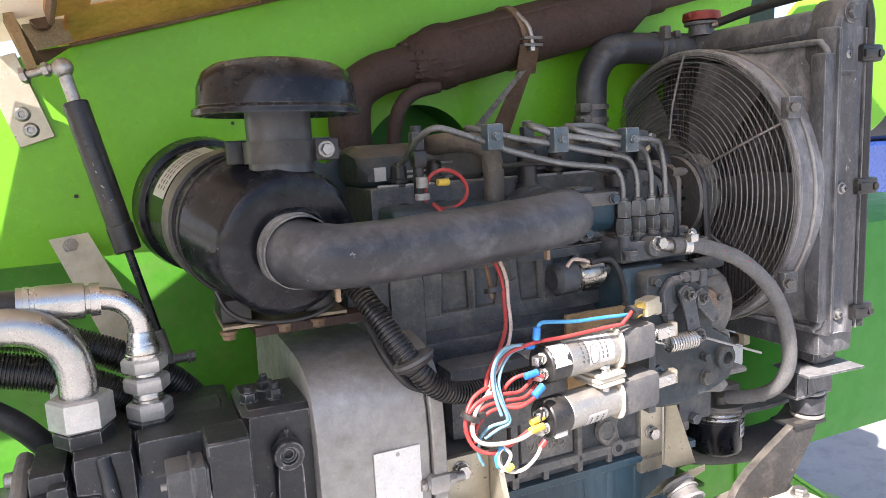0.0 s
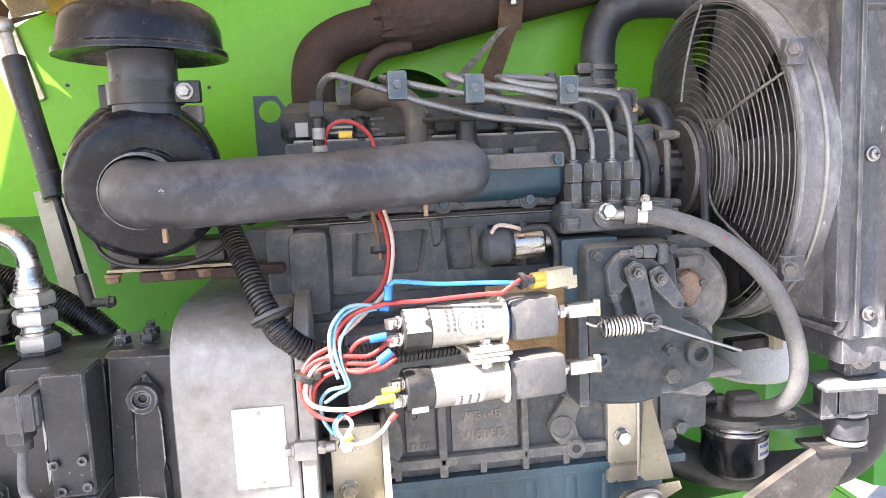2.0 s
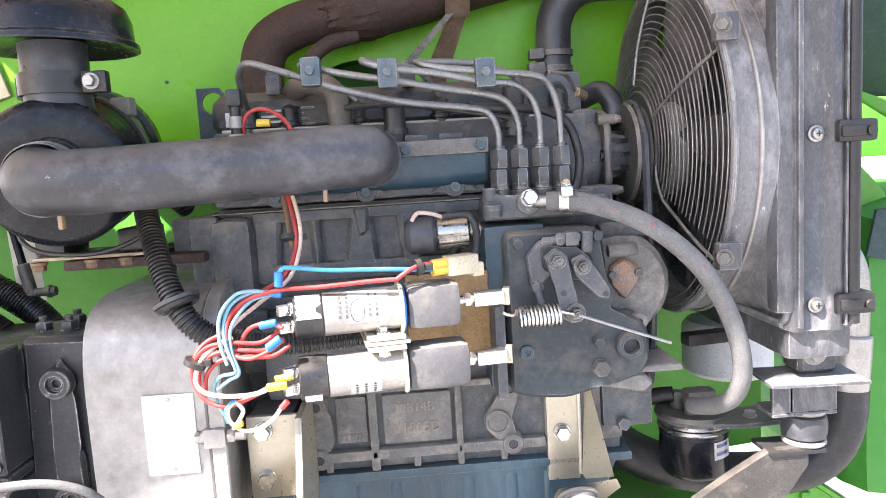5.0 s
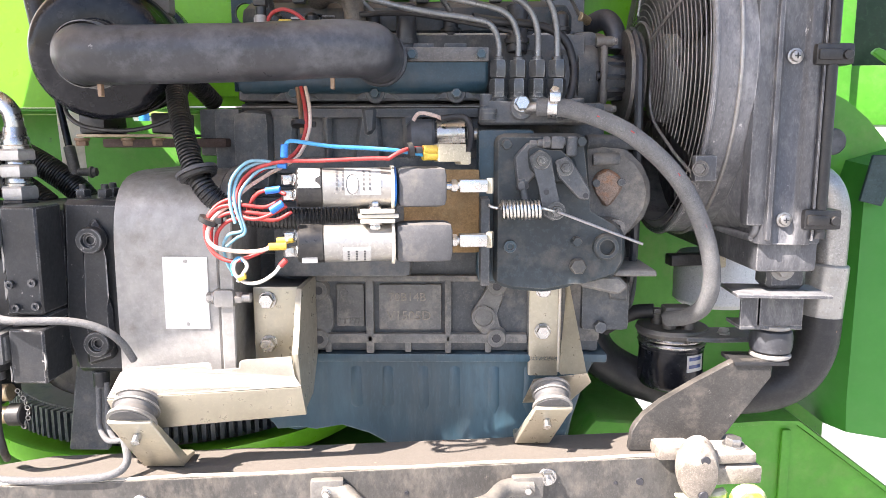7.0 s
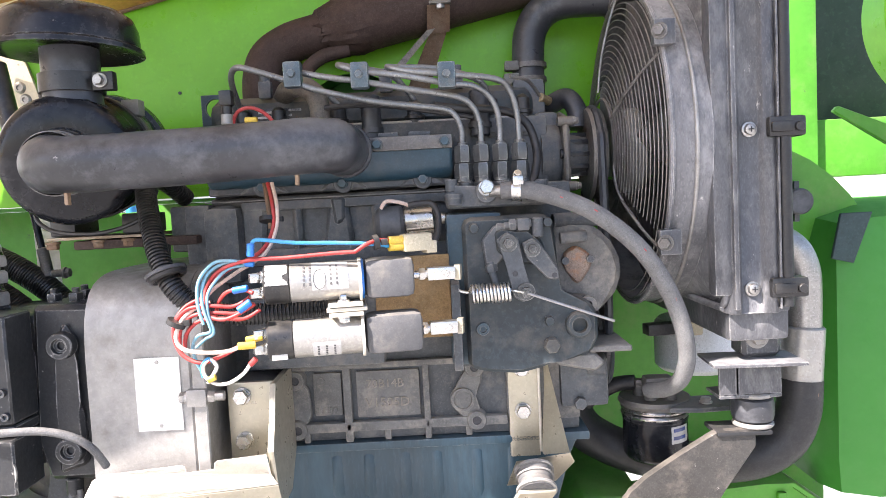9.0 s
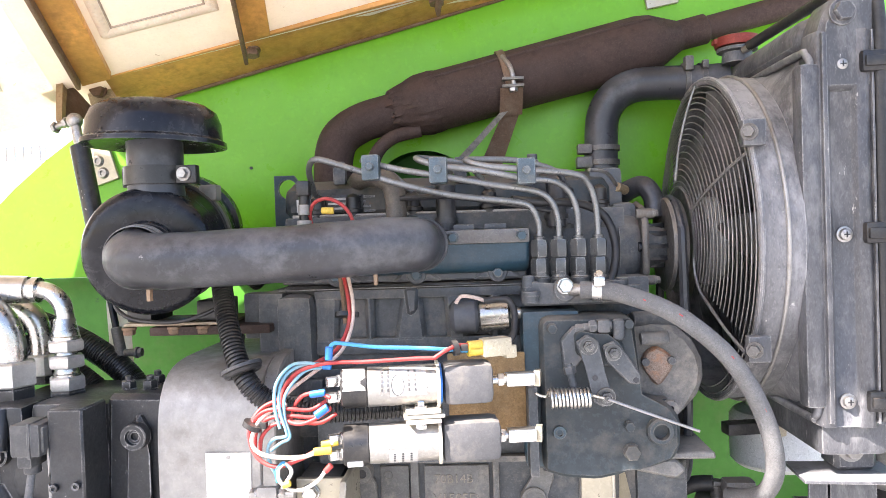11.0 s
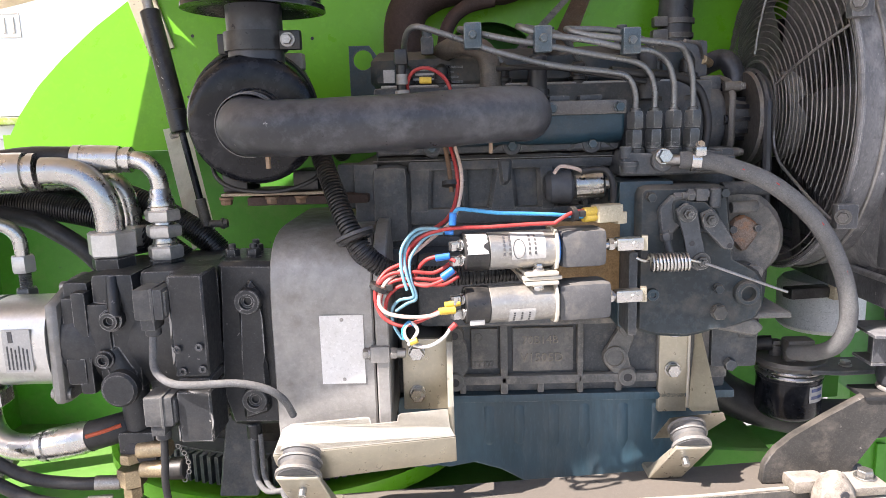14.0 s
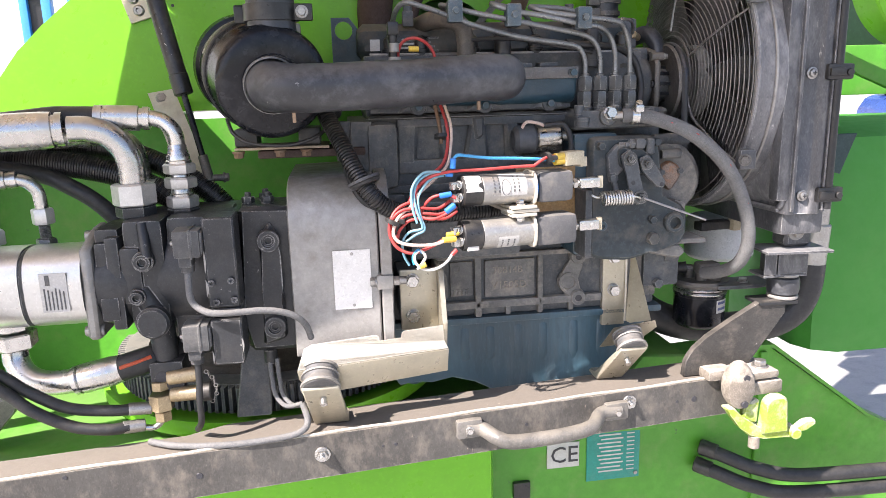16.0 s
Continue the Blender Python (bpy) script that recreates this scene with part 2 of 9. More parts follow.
FAN = material("dusty black fan plastic", (0.15, 0.15, 0.15), 0.6, vary=0.3, dust=0.6, dust_colour=(0.33, 0.325, 0.315), bump=0.1, scale=40)
BRAID = material("grey braided hose", (0.135, 0.136, 0.136), 0.8, vary=0.3, dust=0.3, dust_colour=(0.19, 0.18, 0.17), bump=0.7, scale=130, grit=0.5)
PIPE = material("steel injection pipe", (0.20, 0.205, 0.205), 0.33, 0.6, vary=0.4, dust=0.5, dust_colour=(0.24, 0.235, 0.225), bump=0.1, scale=45)
CLIP = material("blue-grey pipe clip", (0.075, 0.108, 0.130), 0.45, 0.2, vary=0.35, dust=0.25, bump=0.15, edge=0.8, edge_colour=(0.45, 0.46, 0.45), scale=80)
RED = material("red insulation", (0.42, 0.036, 0.034), 0.42, vary=0.3, dust=0.22, dust_colour=(0.30, 0.13, 0.11), bump=0.03)
SKY_BLUE = material("blue insulation", (0.035, 0.28, 0.55), 0.4, vary=0.12, dust=0.12, bump=0.03)
PALE_BLUE = material("pale blue insulation", (0.16, 0.36, 0.46), 0.45, vary=0.25, dust=0.25, bump=0.03)
PINK = material("pale pink insulation", (0.66, 0.50, 0.43), 0.45, vary=0.12, dust=0.2, bump=0.03)
WHITE = material("white insulation", (0.68, 0.65, 0.60), 0.5, vary=0.08, dust=0.2, bump=0.05)
YELLOW = material("yellow crimp", (0.68, 0.46, 0.06), 0.4, vary=0.1, dust=0.15, bump=0.03)
BLUE_CRIMP = material("blue crimp", (0.015, 0.16, 0.50), 0.35, vary=0.1, dust=0.1, bump=0.03)
NATURAL = material("natural nylon connector", (0.44, 0.39, 0.28), 0.4, vary=0.12, dust=0.25, bump=0.03)
PLATE = material("white rating plate", (0.70, 0.69, 0.67), 0.4, 0.2, vary=0.08, dust=0.25, dust_colour=(0.5, 0.47, 0.42), bump=0.05, scale=40, worn=0.12, grit=0.2)
STICKER = material("white sticker", (0.46, 0.45, 0.43), 0.45, vary=0.1, dust=0.2, dust_colour=(0.33, 0.30, 0.25), bump=0.02, worn=0.16, worn_colour=(0.30, 0.28, 0.25), grit=0.2)
INK = material("black for print and hole shade", (0.03, 0.03, 0.035), 0.5, vary=0.1, bump=0)
CAN_ALU = material("brushed aluminium can", (0.39, 0.38, 0.36), 0.36, 0.7, vary=0.16, dust=0.3, dust_colour=(0.36, 0.32, 0.26), bump=0.06, scale=40, grit=0.2, worn=0.08, worn_colour=(0.2, 0.18, 0.15))
TEAL = material("teal data plate", (0.0, 0.21, 0.165), 0.4, vary=0.1, dust=0.08, bump=0.02)
RED_CAP = material("red radiator cap", (0.22, 0.035, 0.025), 0.55, 0.3, dust=0.45, bump=0.2)
MILK = material("milky plastic bottle", (0.70, 0.71, 0.70), 0.45, vary=0.06, dust=0.1, bump=0.02)
WHITE_BODY = material("white vehicle panel", (0.82, 0.82, 0.81), 0.4, vary=0.04, dust=0.05, bump=0.01, scale=5, grit=0.0)
CAR_BLUE = material("blue car paint", (0.02, 0.05, 0.20), 0.3, vary=0.1, bump=0.0, scale=10, coat=0.5)
GLASS_DARK = material("dark window glass", (0.012, 0.014, 0.018), 0.08, vary=0.05, bump=0.0)
LAMP_RED = material("red lamp lens", (0.45, 0.04, 0.03), 0.2, vary=0.1, bump=0.0)
NUT = material("grimy plated nut", (0.105, 0.110, 0.112), 0.36, 0.6, vary=0.4, dust=0.35, dust_colour=(0.075, 0.070, 0.063), bump=0.15, scale=60, edge=0.8, edge_colour=(0.5, 0.49, 0.47), grit=0.2)
TAN = material("faded copper tape", (0.27, 0.18, 0.115), 0.6, vary=0.2, dust=0.2)
HANDLE = material("dirty cast handle", (0.150, 0.142, 0.130), 0.5, 0.35, vary=0.35, dust=0.4, dust_colour=(0.26, 0.235, 0.195), bump=0.35, scale=60, edge=0.6, edge_colour=(0.45, 0.42, 0.37), worn=0.06, worn_colour=(0.10, 0.075, 0.055), grit=0.25)
DOME = material("pale dusty clamp cover", (0.20, 0.175, 0.145), 0.65, 0.15, vary=0.4, dust=0.55, dust_colour=(0.40, 0.36, 0.31), bump=0.6, scale=75, worn=0.18, worn_colour=(0.12, 0.085, 0.06), grit=0.4, edge=0.6, edge_colour=(0.5, 0.46, 0.4))
COVER = material("moulded green plastic", (0.030, 0.200, 0.022), 0.6, vary=0.08, dust=0.05, dust_colour=(0.20, 0.28, 0.10), bump=0.02, scale=12, grit=0.04)
POLISH = material("bright machined aluminium", (0.60, 0.60, 0.59), 0.36, 0.9, vary=0.08, dust=0.12, dust_colour=(0.45, 0.42, 0.38), bump=0.03, scale=40, grit=0.12, worn=0.03, worn_colour=(0.25, 0.24, 0.22))
CONCRETE = material("pale concrete yard", (0.235, 0.234, 0.232), 0.9, vary=0.14, dust=0.3, dust_colour=(0.40, 0.39, 0.37), bump=0.5, scale=18, grit=0.2)
SCHOOL = material("weathered roof sheet", (0.45, 0.42, 0.38), 0.7, vary=0.2, dust=0.3, bump=0.1, scale=10)


# ---- mesh helpers ----
PLACE = {}


def thing(name, at, label, category, group="", kind=""):
    ob = new(name)
    ob.empty_display_size = 0.03
    ob.location = at
    PLACE[ob] = Vector(at)
    return tagged(ob, label, category, group, kind)


def mesh_of(name, bm, mat, smooth_angle=38):
    bmesh.ops.recalc_face_normals(bm, faces=bm.faces[:])
    me = bpy.data.meshes.new(name)
    lo = Vector([min(v.co[k] for v in bm.verts) for k in range(3)])
    hi = Vector([max(v.co[k] for v in bm.verts) for k in range(3)])
    c = (lo + hi) / 2
    for v in bm.verts:
        v.co -= c
    for f in bm.faces:
        f.smooth = True
    bm.to_mesh(me)
    bm.free()
    me.set_sharp_from_angle(angle=radians(smooth_angle))
    me.materials.append(mat)
    return me, c


def part(name, bm, mat, parent, label=""):
    """One mesh object under a thing or a part; the mesh is given in world metres."""
    me, c = mesh_of(name, bm, mat)
    ob = new(name, me)
    ob.parent = parent
    ob.location = c - PLACE[parent]
    PLACE[ob] = c
    return tagged(ob, label)


def solo(name, bm, mat, label, category, group="", kind=""):
    """A thing that is one mesh."""
    me, c = mesh_of(name, bm, mat)
    ob = new(name, me)
    ob.location = c
    PLACE[ob] = c
    return tagged(ob, label, category, group, kind)


def B():
    return bmesh.new()


def soften(bm, new_geom, amount, segs=2):
    if amount > 0:
        es = list({e for f in new_geom for e in f.edges})
        bmesh.ops.bevel(bm, geom=es, offset=amount, segments=segs, profile=0.6, affect="EDGES", clamp_overlap=True)


def box(bm, x0, x1, y0, y1, z0, z1, bev=0.002, turn=0.0, taper=0.0):
    """A bevelled box; turn about its own upright axis in degrees; taper draws the lower end in."""
    c = Vector(((x0 + x1) / 2, (y0 + y1) / 2, (z0 + z1) / 2))
    r = Matrix.Rotation(radians(turn), 3, "Z")
    vs = []
    for dz in (-1, 1):
        k = 1 - taper if dz < 0 else 1
        for dx, dy in ((-1, -1), (1, -1), (1, 1), (-1, 1)):
            vs.append(bm.verts.new(c + r @ Vector((dx * (x1 - x0) / 2 * k, dy * (y1 - y0) / 2 * k, dz * (z1 - z0) / 2))))
    fs = [bm.faces.new([vs[i] for i in q]) for q in ((3, 2, 1, 0), (4, 5, 6, 7), (0, 1, 5, 4), (1, 2, 6, 5), (2, 3, 7, 6), (3, 0, 4, 7))]
    soften(bm, fs, bev)
    return bm


def prism(bm, poly, a0, a1, axis="y", bev=0.0015):
    """A polygon pushed through along an axis. axis y: (x, z); x: (y, z); z: (x, y)."""
    def at(u, v, a):
        return {"y": (u, a, v), "x": (a, u, v), "z": (u, v, a)}[axis]
    n = len(poly)
    lo = [bm.verts.new(at(u, v, a0)) for u, v in poly]
    hi = [bm.verts.new(at(u, v, a1)) for u, v in poly]
    fs = [bm.faces.new(lo), bm.faces.new(hi[::-1])]
    fs += [bm.faces.new((lo[i], hi[i], hi[(i + 1) % n], lo[(i + 1) % n])) for i in range(n)]
    soften(bm, fs, bev, 1)
    return bm


def frame_of(axis):
    a = Vector(axis).normalized()
    u = a.orthogonal().normalized()
    return a, u, a.cross(u)


def lathe(bm, profile, origin, axis, seg=32, phase=0.0, hollow=False):
    """A turned form: profile of (distance along the axis, radius); hollow leaves its ends open."""
    a, u, v = frame_of(axis)
    o = Vector(origin)
    rings = []
    for d, r in profile:
        if r <= 1e-6:
            rings.append([bm.verts.new(o + a * d)])
        else:
            rings.append([bm.verts.new(o + a * d + (u * math.cos(t) + v * math.sin(t)) * r) for t in [phase + 2 * math.pi * i / seg for i in range(seg)]])
    for p, q in zip(rings, rings[1:]):
        for i in range(seg):
            j = (i + 1) % seg
            if len(p) == 1 and len(q) > 1:
                bm.faces.new((p[0], q[j], q[i]))
            elif len(q) == 1 and len(p) > 1:
                bm.faces.new((p[i], p[j], q[0]))
            elif len(p) > 1:
                bm.faces.new((p[i], p[j], q[j], q[i]))
    for ring in (rings[0], rings[-1]):
        if len(ring) > 2 and not hollow:
            bm.faces.new(ring)
    return bm


def rod(bm, p, q, r, seg=20, bev=0.12, r2=None):
    """A round bar from p to q with softened rims."""
    p, q = Vector(p), Vector(q)
    h, r2 = (q - p).length, r if r2 is None else r2
    e = min(bev * min(r, r2), h * 0.3)
    return lathe(bm, [(0, r - e), (e, r), (h - e, r2), (h, r2 - e)], p, q - p, seg)


def glide(pts, sub=8):
    """A smooth line through points."""
    P = [Vector(p) for p in pts]
    if len(P) < 3:
        return P
    out = []
    for i in range(len(P) - 1):
        a, b, c, d = P[max(i - 1, 0)], P[i], P[i + 1], P[min(i + 2, len(P) - 1)]
        for k in range(sub):
            t = k / sub
            out.append(0.5 * (2 * b + (c - a) * t + (2 * a - 5 * b + 4 * c - d) * t * t + (3 * b - 3 * c + d - a) * t ** 3))
    return out + [P[-1]]


def tube(bm, pts, r, seg=12, sub=8, radii=None):
    """A tube along a smooth line; radii: the radius at each point of that line."""
    L = glide(pts, sub)
    tan = [(L[min(i + 1, len(L) - 1)] - L[max(i - 1, 0)]).normalized() for i in range(len(L))]
    u = tan[0].orthogonal().normalized()
    rings = []
    for i, (p, t) in enumerate(zip(L, tan)):
        u = (u - t * u.dot(t)).normalized()
        v = t.cross(u)
        k = radii(i / (len(L) - 1)) if radii else r
        rings.append([bm.verts.new(p + (u * math.cos(2 * math.pi * j / seg) + v * math.sin(2 * math.pi * j / seg)) * k) for j in range(seg)])
    for p, q in zip(rings, rings[1:]):
        for i in range(seg):
            bm.faces.new((p[i], p[(i + 1) % seg], q[(i + 1) % seg], q[i]))
    bm.faces.new(rings[0])
    bm.faces.new(rings[-1])
    return bm


def ribbed(bm, pts, r, pitch=0.006, seg=18, depth=0.13):
    """Corrugated conduit: square-topped ribs along a smooth line."""
    L = glide(pts, 24)
    d = [0.0]
    for a, b in zip(L, L[1:]):
        d.append(d[-1] + (b - a).length)
    out, radius, s = [], [], 0.0
    steps = ((0.0, 1 - depth), (0.30, 1 - depth), (0.42, 1.0), (0.88, 1.0))
    while s < d[-1] - pitch:
        for f, k in steps:
            x = s + f * pitch
            i = max(j for j in range(len(d)) if d[j] <= x)
            i = min(i, len(L) - 2)
            w = (x - d[i]) / max(1e-9, d[i + 1] - d[i])
            out.append(L[i].lerp(L[i + 1], w))
            radius.append(k * r)
        s += pitch
    n = len(out)
    return tube(bm, out, r, seg, 1, lambda t: radius[min(n - 1, round(t * (n - 1)))])


def hexagon(bm, p, axis, flats, h, bev=0.0012, phase=0.0):
    r = flats / math.sqrt(3)
    b = min(bev, h * 0.2)
    a, u, v = frame_of(axis)
    o = Vector(p)

    rows = []
    for d, k in ((0, 0.92), (b, 1.0), (h - b * 1.2, 1.0), (h, 0.89)):
        rows.append([bm.verts.new(o + a * d + (u * math.cos(phase + math.pi * i / 3) + v * math.sin(phase + math.pi * i / 3)) * r * k) for i in range(6)])
    for p0, q0 in zip(rows, rows[1:]):
        for i in range(6):
            j = (i + 1) % 6
            bm.faces.new((p0[i], p0[j], q0[j], q0[i]))
    bm.faces.new(rows[0][::-1])
    bm.faces.new(rows[-1])
    return bm


def bolt(bm, p, axis, flats=0.013, h=0.006, washer=1.35, stud=0.0, phase=0.3):
    """A washer, a hexagon head and, if asked, the stud's end."""
    a = Vector(axis).normalized()
    p = Vector(p)
    lathe(bm, [(-0.001, flats * washer / 2), (0.0016, flats * washer / 2), (0.002, flats * washer / 2 - 0.0004)], p, a, 20)
    hexagon(bm, p + a * 0.002, a, flats, h, phase=phase)
    if stud > 0:
        rod(bm, p + a * (0.002 + h), p + a * (0.002 + h + stud), flats * 0.28, 12)
    return bm


def ring(bm, c, axis, r, thick, seg=48, sides=8):
    a, u, v = frame_of(axis)
    rows = []
    for i in range(seg):
        t = 2 * math.pi * i / seg
        out = u * math.cos(t) + v * math.sin(t)
        rows.append([bm.verts.new(Vector(c) + out * (r + thick * math.cos(2 * math.pi * j / sides)) + a * thick * math.sin(2 * math.pi * j / sides)) for j in range(sides)])
    for i in range(seg):
        p, q = rows[i], rows[(i + 1) % seg]
        for j in range(sides):
            bm.faces.new((p[j], p[(j + 1) % sides], q[(j + 1) % sides], q[j]))
    return bm


def collar(bm, c, axis, r, wide, thick=0.0015, seg=32):
    """A flat band round something."""
    return lathe(bm, [(-wide / 2, r - thick), (-wide / 2, r + thick), (wide / 2, r + thick), (wide / 2, r - thick)], c, axis, seg)


def ribbon(bm, pts, out, wide, high):
    """A low rounded bead along a line on a surface; out: the way it stands proud."""
    L = [Vector(p) for p in pts]
    out = Vector(out).normalized()
    rows = []
    for i, p in enumerate(L):
        t = (L[min(i + 1, len(L) - 1)] - L[max(i - 1, 0)]).normalized()
        s = t.cross(out).normalized()
        rows.append([bm.verts.new(p + s * wide * a + out * high * b) for a, b in ((-0.5, -1.0), (-0.5, 0.1), (-0.28, 0.75), (0.0, 1.0), (0.28, 0.75), (0.5, 0.1), (0.5, -1.0))])
    for p, q in zip(rows, rows[1:]):
        for k in range(7):
            bm.faces.new((p[k], p[(k + 1) % 7], q[(k + 1) % 7], q[k]))
    bm.faces.new(rows[0])
    bm.faces.new(rows[-1][::-1])
    return bm


def words(name, text, size, at, mat, parent, turn=(90, 0, 0), depth=0.0006, label=""):
    """Lettering in the built-in font, turned into a mesh."""
    cu = bpy.data.curves.new(name, "FONT")
    cu.body, cu.size, cu.extrude, cu.resolution_u = text, size, depth, 2
    tmp = bpy.data.objects.new(name, cu)
    scene.collection.objects.link(tmp)
    me = bpy.data.meshes.new_from_object(tmp.evaluated_get(bpy.context.evaluated_depsgraph_get()))
    bpy.data.objects.remove(tmp)
    me.transform(Euler([radians(a) for a in turn]).to_matrix().to_4x4())
    me.materials.append(mat)
    ob = new(name, me)
    ob.parent = parent
    ob.location = Vector(at) - PLACE[parent]
    PLACE[ob] = Vector(at)
    return tagged(ob, label)


def swing(ob, degrees, pivot=(0.354, 0.585, 0.0)):
    """Turn a finished thing about an upright line."""
    ob.matrix_basis = Matrix.Translation(pivot) @ Matrix.Rotation(radians(degrees), 4, "Z") @ Matrix.Translation(-Vector(pivot)) @ ob.matrix_basis


# ---- the setting ----
def ground():
    bm = B()
    n = 24
    grid = [[bm.verts.new((-60 + 120 * i / n, -60 + 120 * j / n, 0.0)) for j in range(n + 1)] for i in range(n + 1)]
    for i in range(n):
        for j in range(n):
            bm.faces.new((grid[i][j], grid[i + 1][j], grid[i + 1][j + 1], grid[i][j + 1]))
    solo("ground", bm, CONCRETE, "pale dusty concrete yard under the machine", "ground", kind="structure")


def bay_walls():
    w = thing("wall_north", (0.4, 1.0, 0.4), "bright green enamelled steel panel behind the engine", "wall", kind="structure")
    # an arched opening behind the engine
    arch = [(0.405 + 0.088 * math.cos(radians(a)), 1.310 + 0.088 * math.sin(radians(a))) for a in range(-57, 238, 6)]
    arch = [(arch[0][0], 1.236)] + arch + [(arch[-1][0], 1.236)]
    bm = B()
    prism(bm, [(-0.362, 1.2195), (-0.355, 1.236), (-0.330, 1.278), (-0.294, 1.323), (-0.250, 1.364), (-0.195, 1.408), (-0.130, 1.452), (-0.06, 1.492), (-0.02, 1.54), (0.25, 1.64), (0.75, 1.74), (1.10, 1.78), (1.06, 1.500), (0.872, 1.470), (0.872, 1.392), (0.785, 1.385), (0.783, 1.236)] + arch + [(-0.056, 1.236), (-0.056, 1.2195)], 0.996, 1.000, "y", 0)
    part("upper_panel", bm, GREEN, w)
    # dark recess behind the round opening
    # closed cup added behind the round opening; its darker green stands in for shade
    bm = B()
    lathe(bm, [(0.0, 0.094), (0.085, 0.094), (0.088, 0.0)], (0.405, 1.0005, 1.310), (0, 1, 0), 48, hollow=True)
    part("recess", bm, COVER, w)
    bm = B()
    box(bm, -0.362, 0.78, 1.0005, 1.0045, 1.221, 1.250, 0)
    part("joint_strip", bm, GREEN, w)
    # set back, and its shade is also put into the darker green
    bm = B()
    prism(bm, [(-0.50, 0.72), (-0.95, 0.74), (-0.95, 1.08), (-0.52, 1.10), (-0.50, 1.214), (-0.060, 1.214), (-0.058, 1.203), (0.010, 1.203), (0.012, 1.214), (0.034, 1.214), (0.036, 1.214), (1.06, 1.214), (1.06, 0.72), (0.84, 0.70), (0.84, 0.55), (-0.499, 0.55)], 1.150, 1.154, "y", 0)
    part("lower_panel", bm, GREEN_DARK_WORN, w)
    for x0, x1 in ((-0.50, -0.058), (0.034, 1.06)):
        bm = B()
        box(bm, x0, x1, 1.005, 1.154, 1.2145, 1.2185, 0)
        part("ledge", bm, GREEN_DARK_WORN, w)
    bm = B()
    prism(bm, [(1.004, 0.70), (1.149, 0.70), (1.149, 1.214), (1.004, 1.214)], -0.500, -0.496, "x", 0)
    part("end_panel", bm, GREEN_DARK_WORN, w)
    bm = B()
    for x, z in ((0.137, 1.382), (-0.046, 1.391), (-0.06, 1.30)):
        rod(bm, (x, 0.9945, z), (x, 0.997, z), 0.0025, 10)
    part("rivet_hole", bm, PLASTIC, w)
    f = thing("floor", (0.3, 0.9, 0.6), "green steel tray floor below the engine", "floor", kind="structure")
    bm = B()
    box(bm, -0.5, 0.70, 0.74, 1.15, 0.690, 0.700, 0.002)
    part("tray", bm, GREEN_DARK_WORN, f)
    bm = B()
    box(bm, -0.5, 0.06, 0.662, 0.742, 0.729, 0.735, 0.001)
    part("tray_shelf", bm, GREEN_DARK_WORN, f)
    bm = B()
    prism(bm, [(0.62, 0.700), (0.72, 0.700), (0.78, 0.790), (0.70, 0.795)], 0.80, 1.03, "y", 0.003)
    part("gusset", bm, GREEN_DARK_WORN, f)


def slewing_ring():
    s = thing("slewing_ring", (0.075, 1.05, 0.70), "dark toothed slewing ring with a green painted lip", "gear ring")
    c, r = Vector((0.075, 1.05, 0)), 0.280
    bm = B()
    lathe(bm, [(0, r - 0.05), (0, r - 0.012), (0.045, r - 0.012), (0.045, r - 0.05), (0, r - 0.05)], c + Vector((0, 0, 0.765)), (0, 0, 1), 96, hollow=True)
    for i in range(150):
        a = 2 * math.pi * i / 150
        if math.sin(a) < 0.1:
            o = Vector((math.cos(a), math.sin(a), 0))
            t = Vector((-o.y, o.x, 0))
            vs = [bm.verts.new(c + o * (r - 0.013 + dr) + t * dt + Vector((0, 0, z))) for z in (0.767, 0.808) for dr, dt in ((0, -0.0045), (0.014, -0.0026), (0.014, 0.0026), (0, 0.0045))]
            for q in ((0, 1, 2, 3), (7, 6, 5, 4), (0, 4, 5, 1), (1, 5, 6, 2), (2, 6, 7, 3)):
                bm.faces.new([vs[k] for k in q])
    part("toothed_rim", bm, CAST, s)
    bm = B()
    lathe(bm, [(0.70, 0.20), (0.70, r - 0.052), (0.80, r - 0.052), (0.815, r - 0.065), (0.925, r - 0.068), (0.935, r - 0.08), (0.935, 0.0)], c, (0, 0, 1), 72)
    part("inner_drum", bm, material("grimy brown turntable", (0.050, 0.043, 0.036), 0.7, vary=0.4, dust=0.5, dust_colour=(0.11, 0.092, 0.072), bump=0.4, scale=40), s, "grimy brown drum inside the teeth")
    bm = B()
    lathe(bm, [(0, r - 0.03), (0, r + 0.022), (0.012, r + 0.03), (0.03, r + 0.03), (0.03, r + 0.022), (0.018, r + 0.018), (0.018, r - 0.03), (0, r - 0.03)], c + Vector((0, 0, 0.735)), (0, 0, 1), 96, hollow=True)
    part("green_lip", bm, GREEN, s, "bright green lip with a rubbed edge")


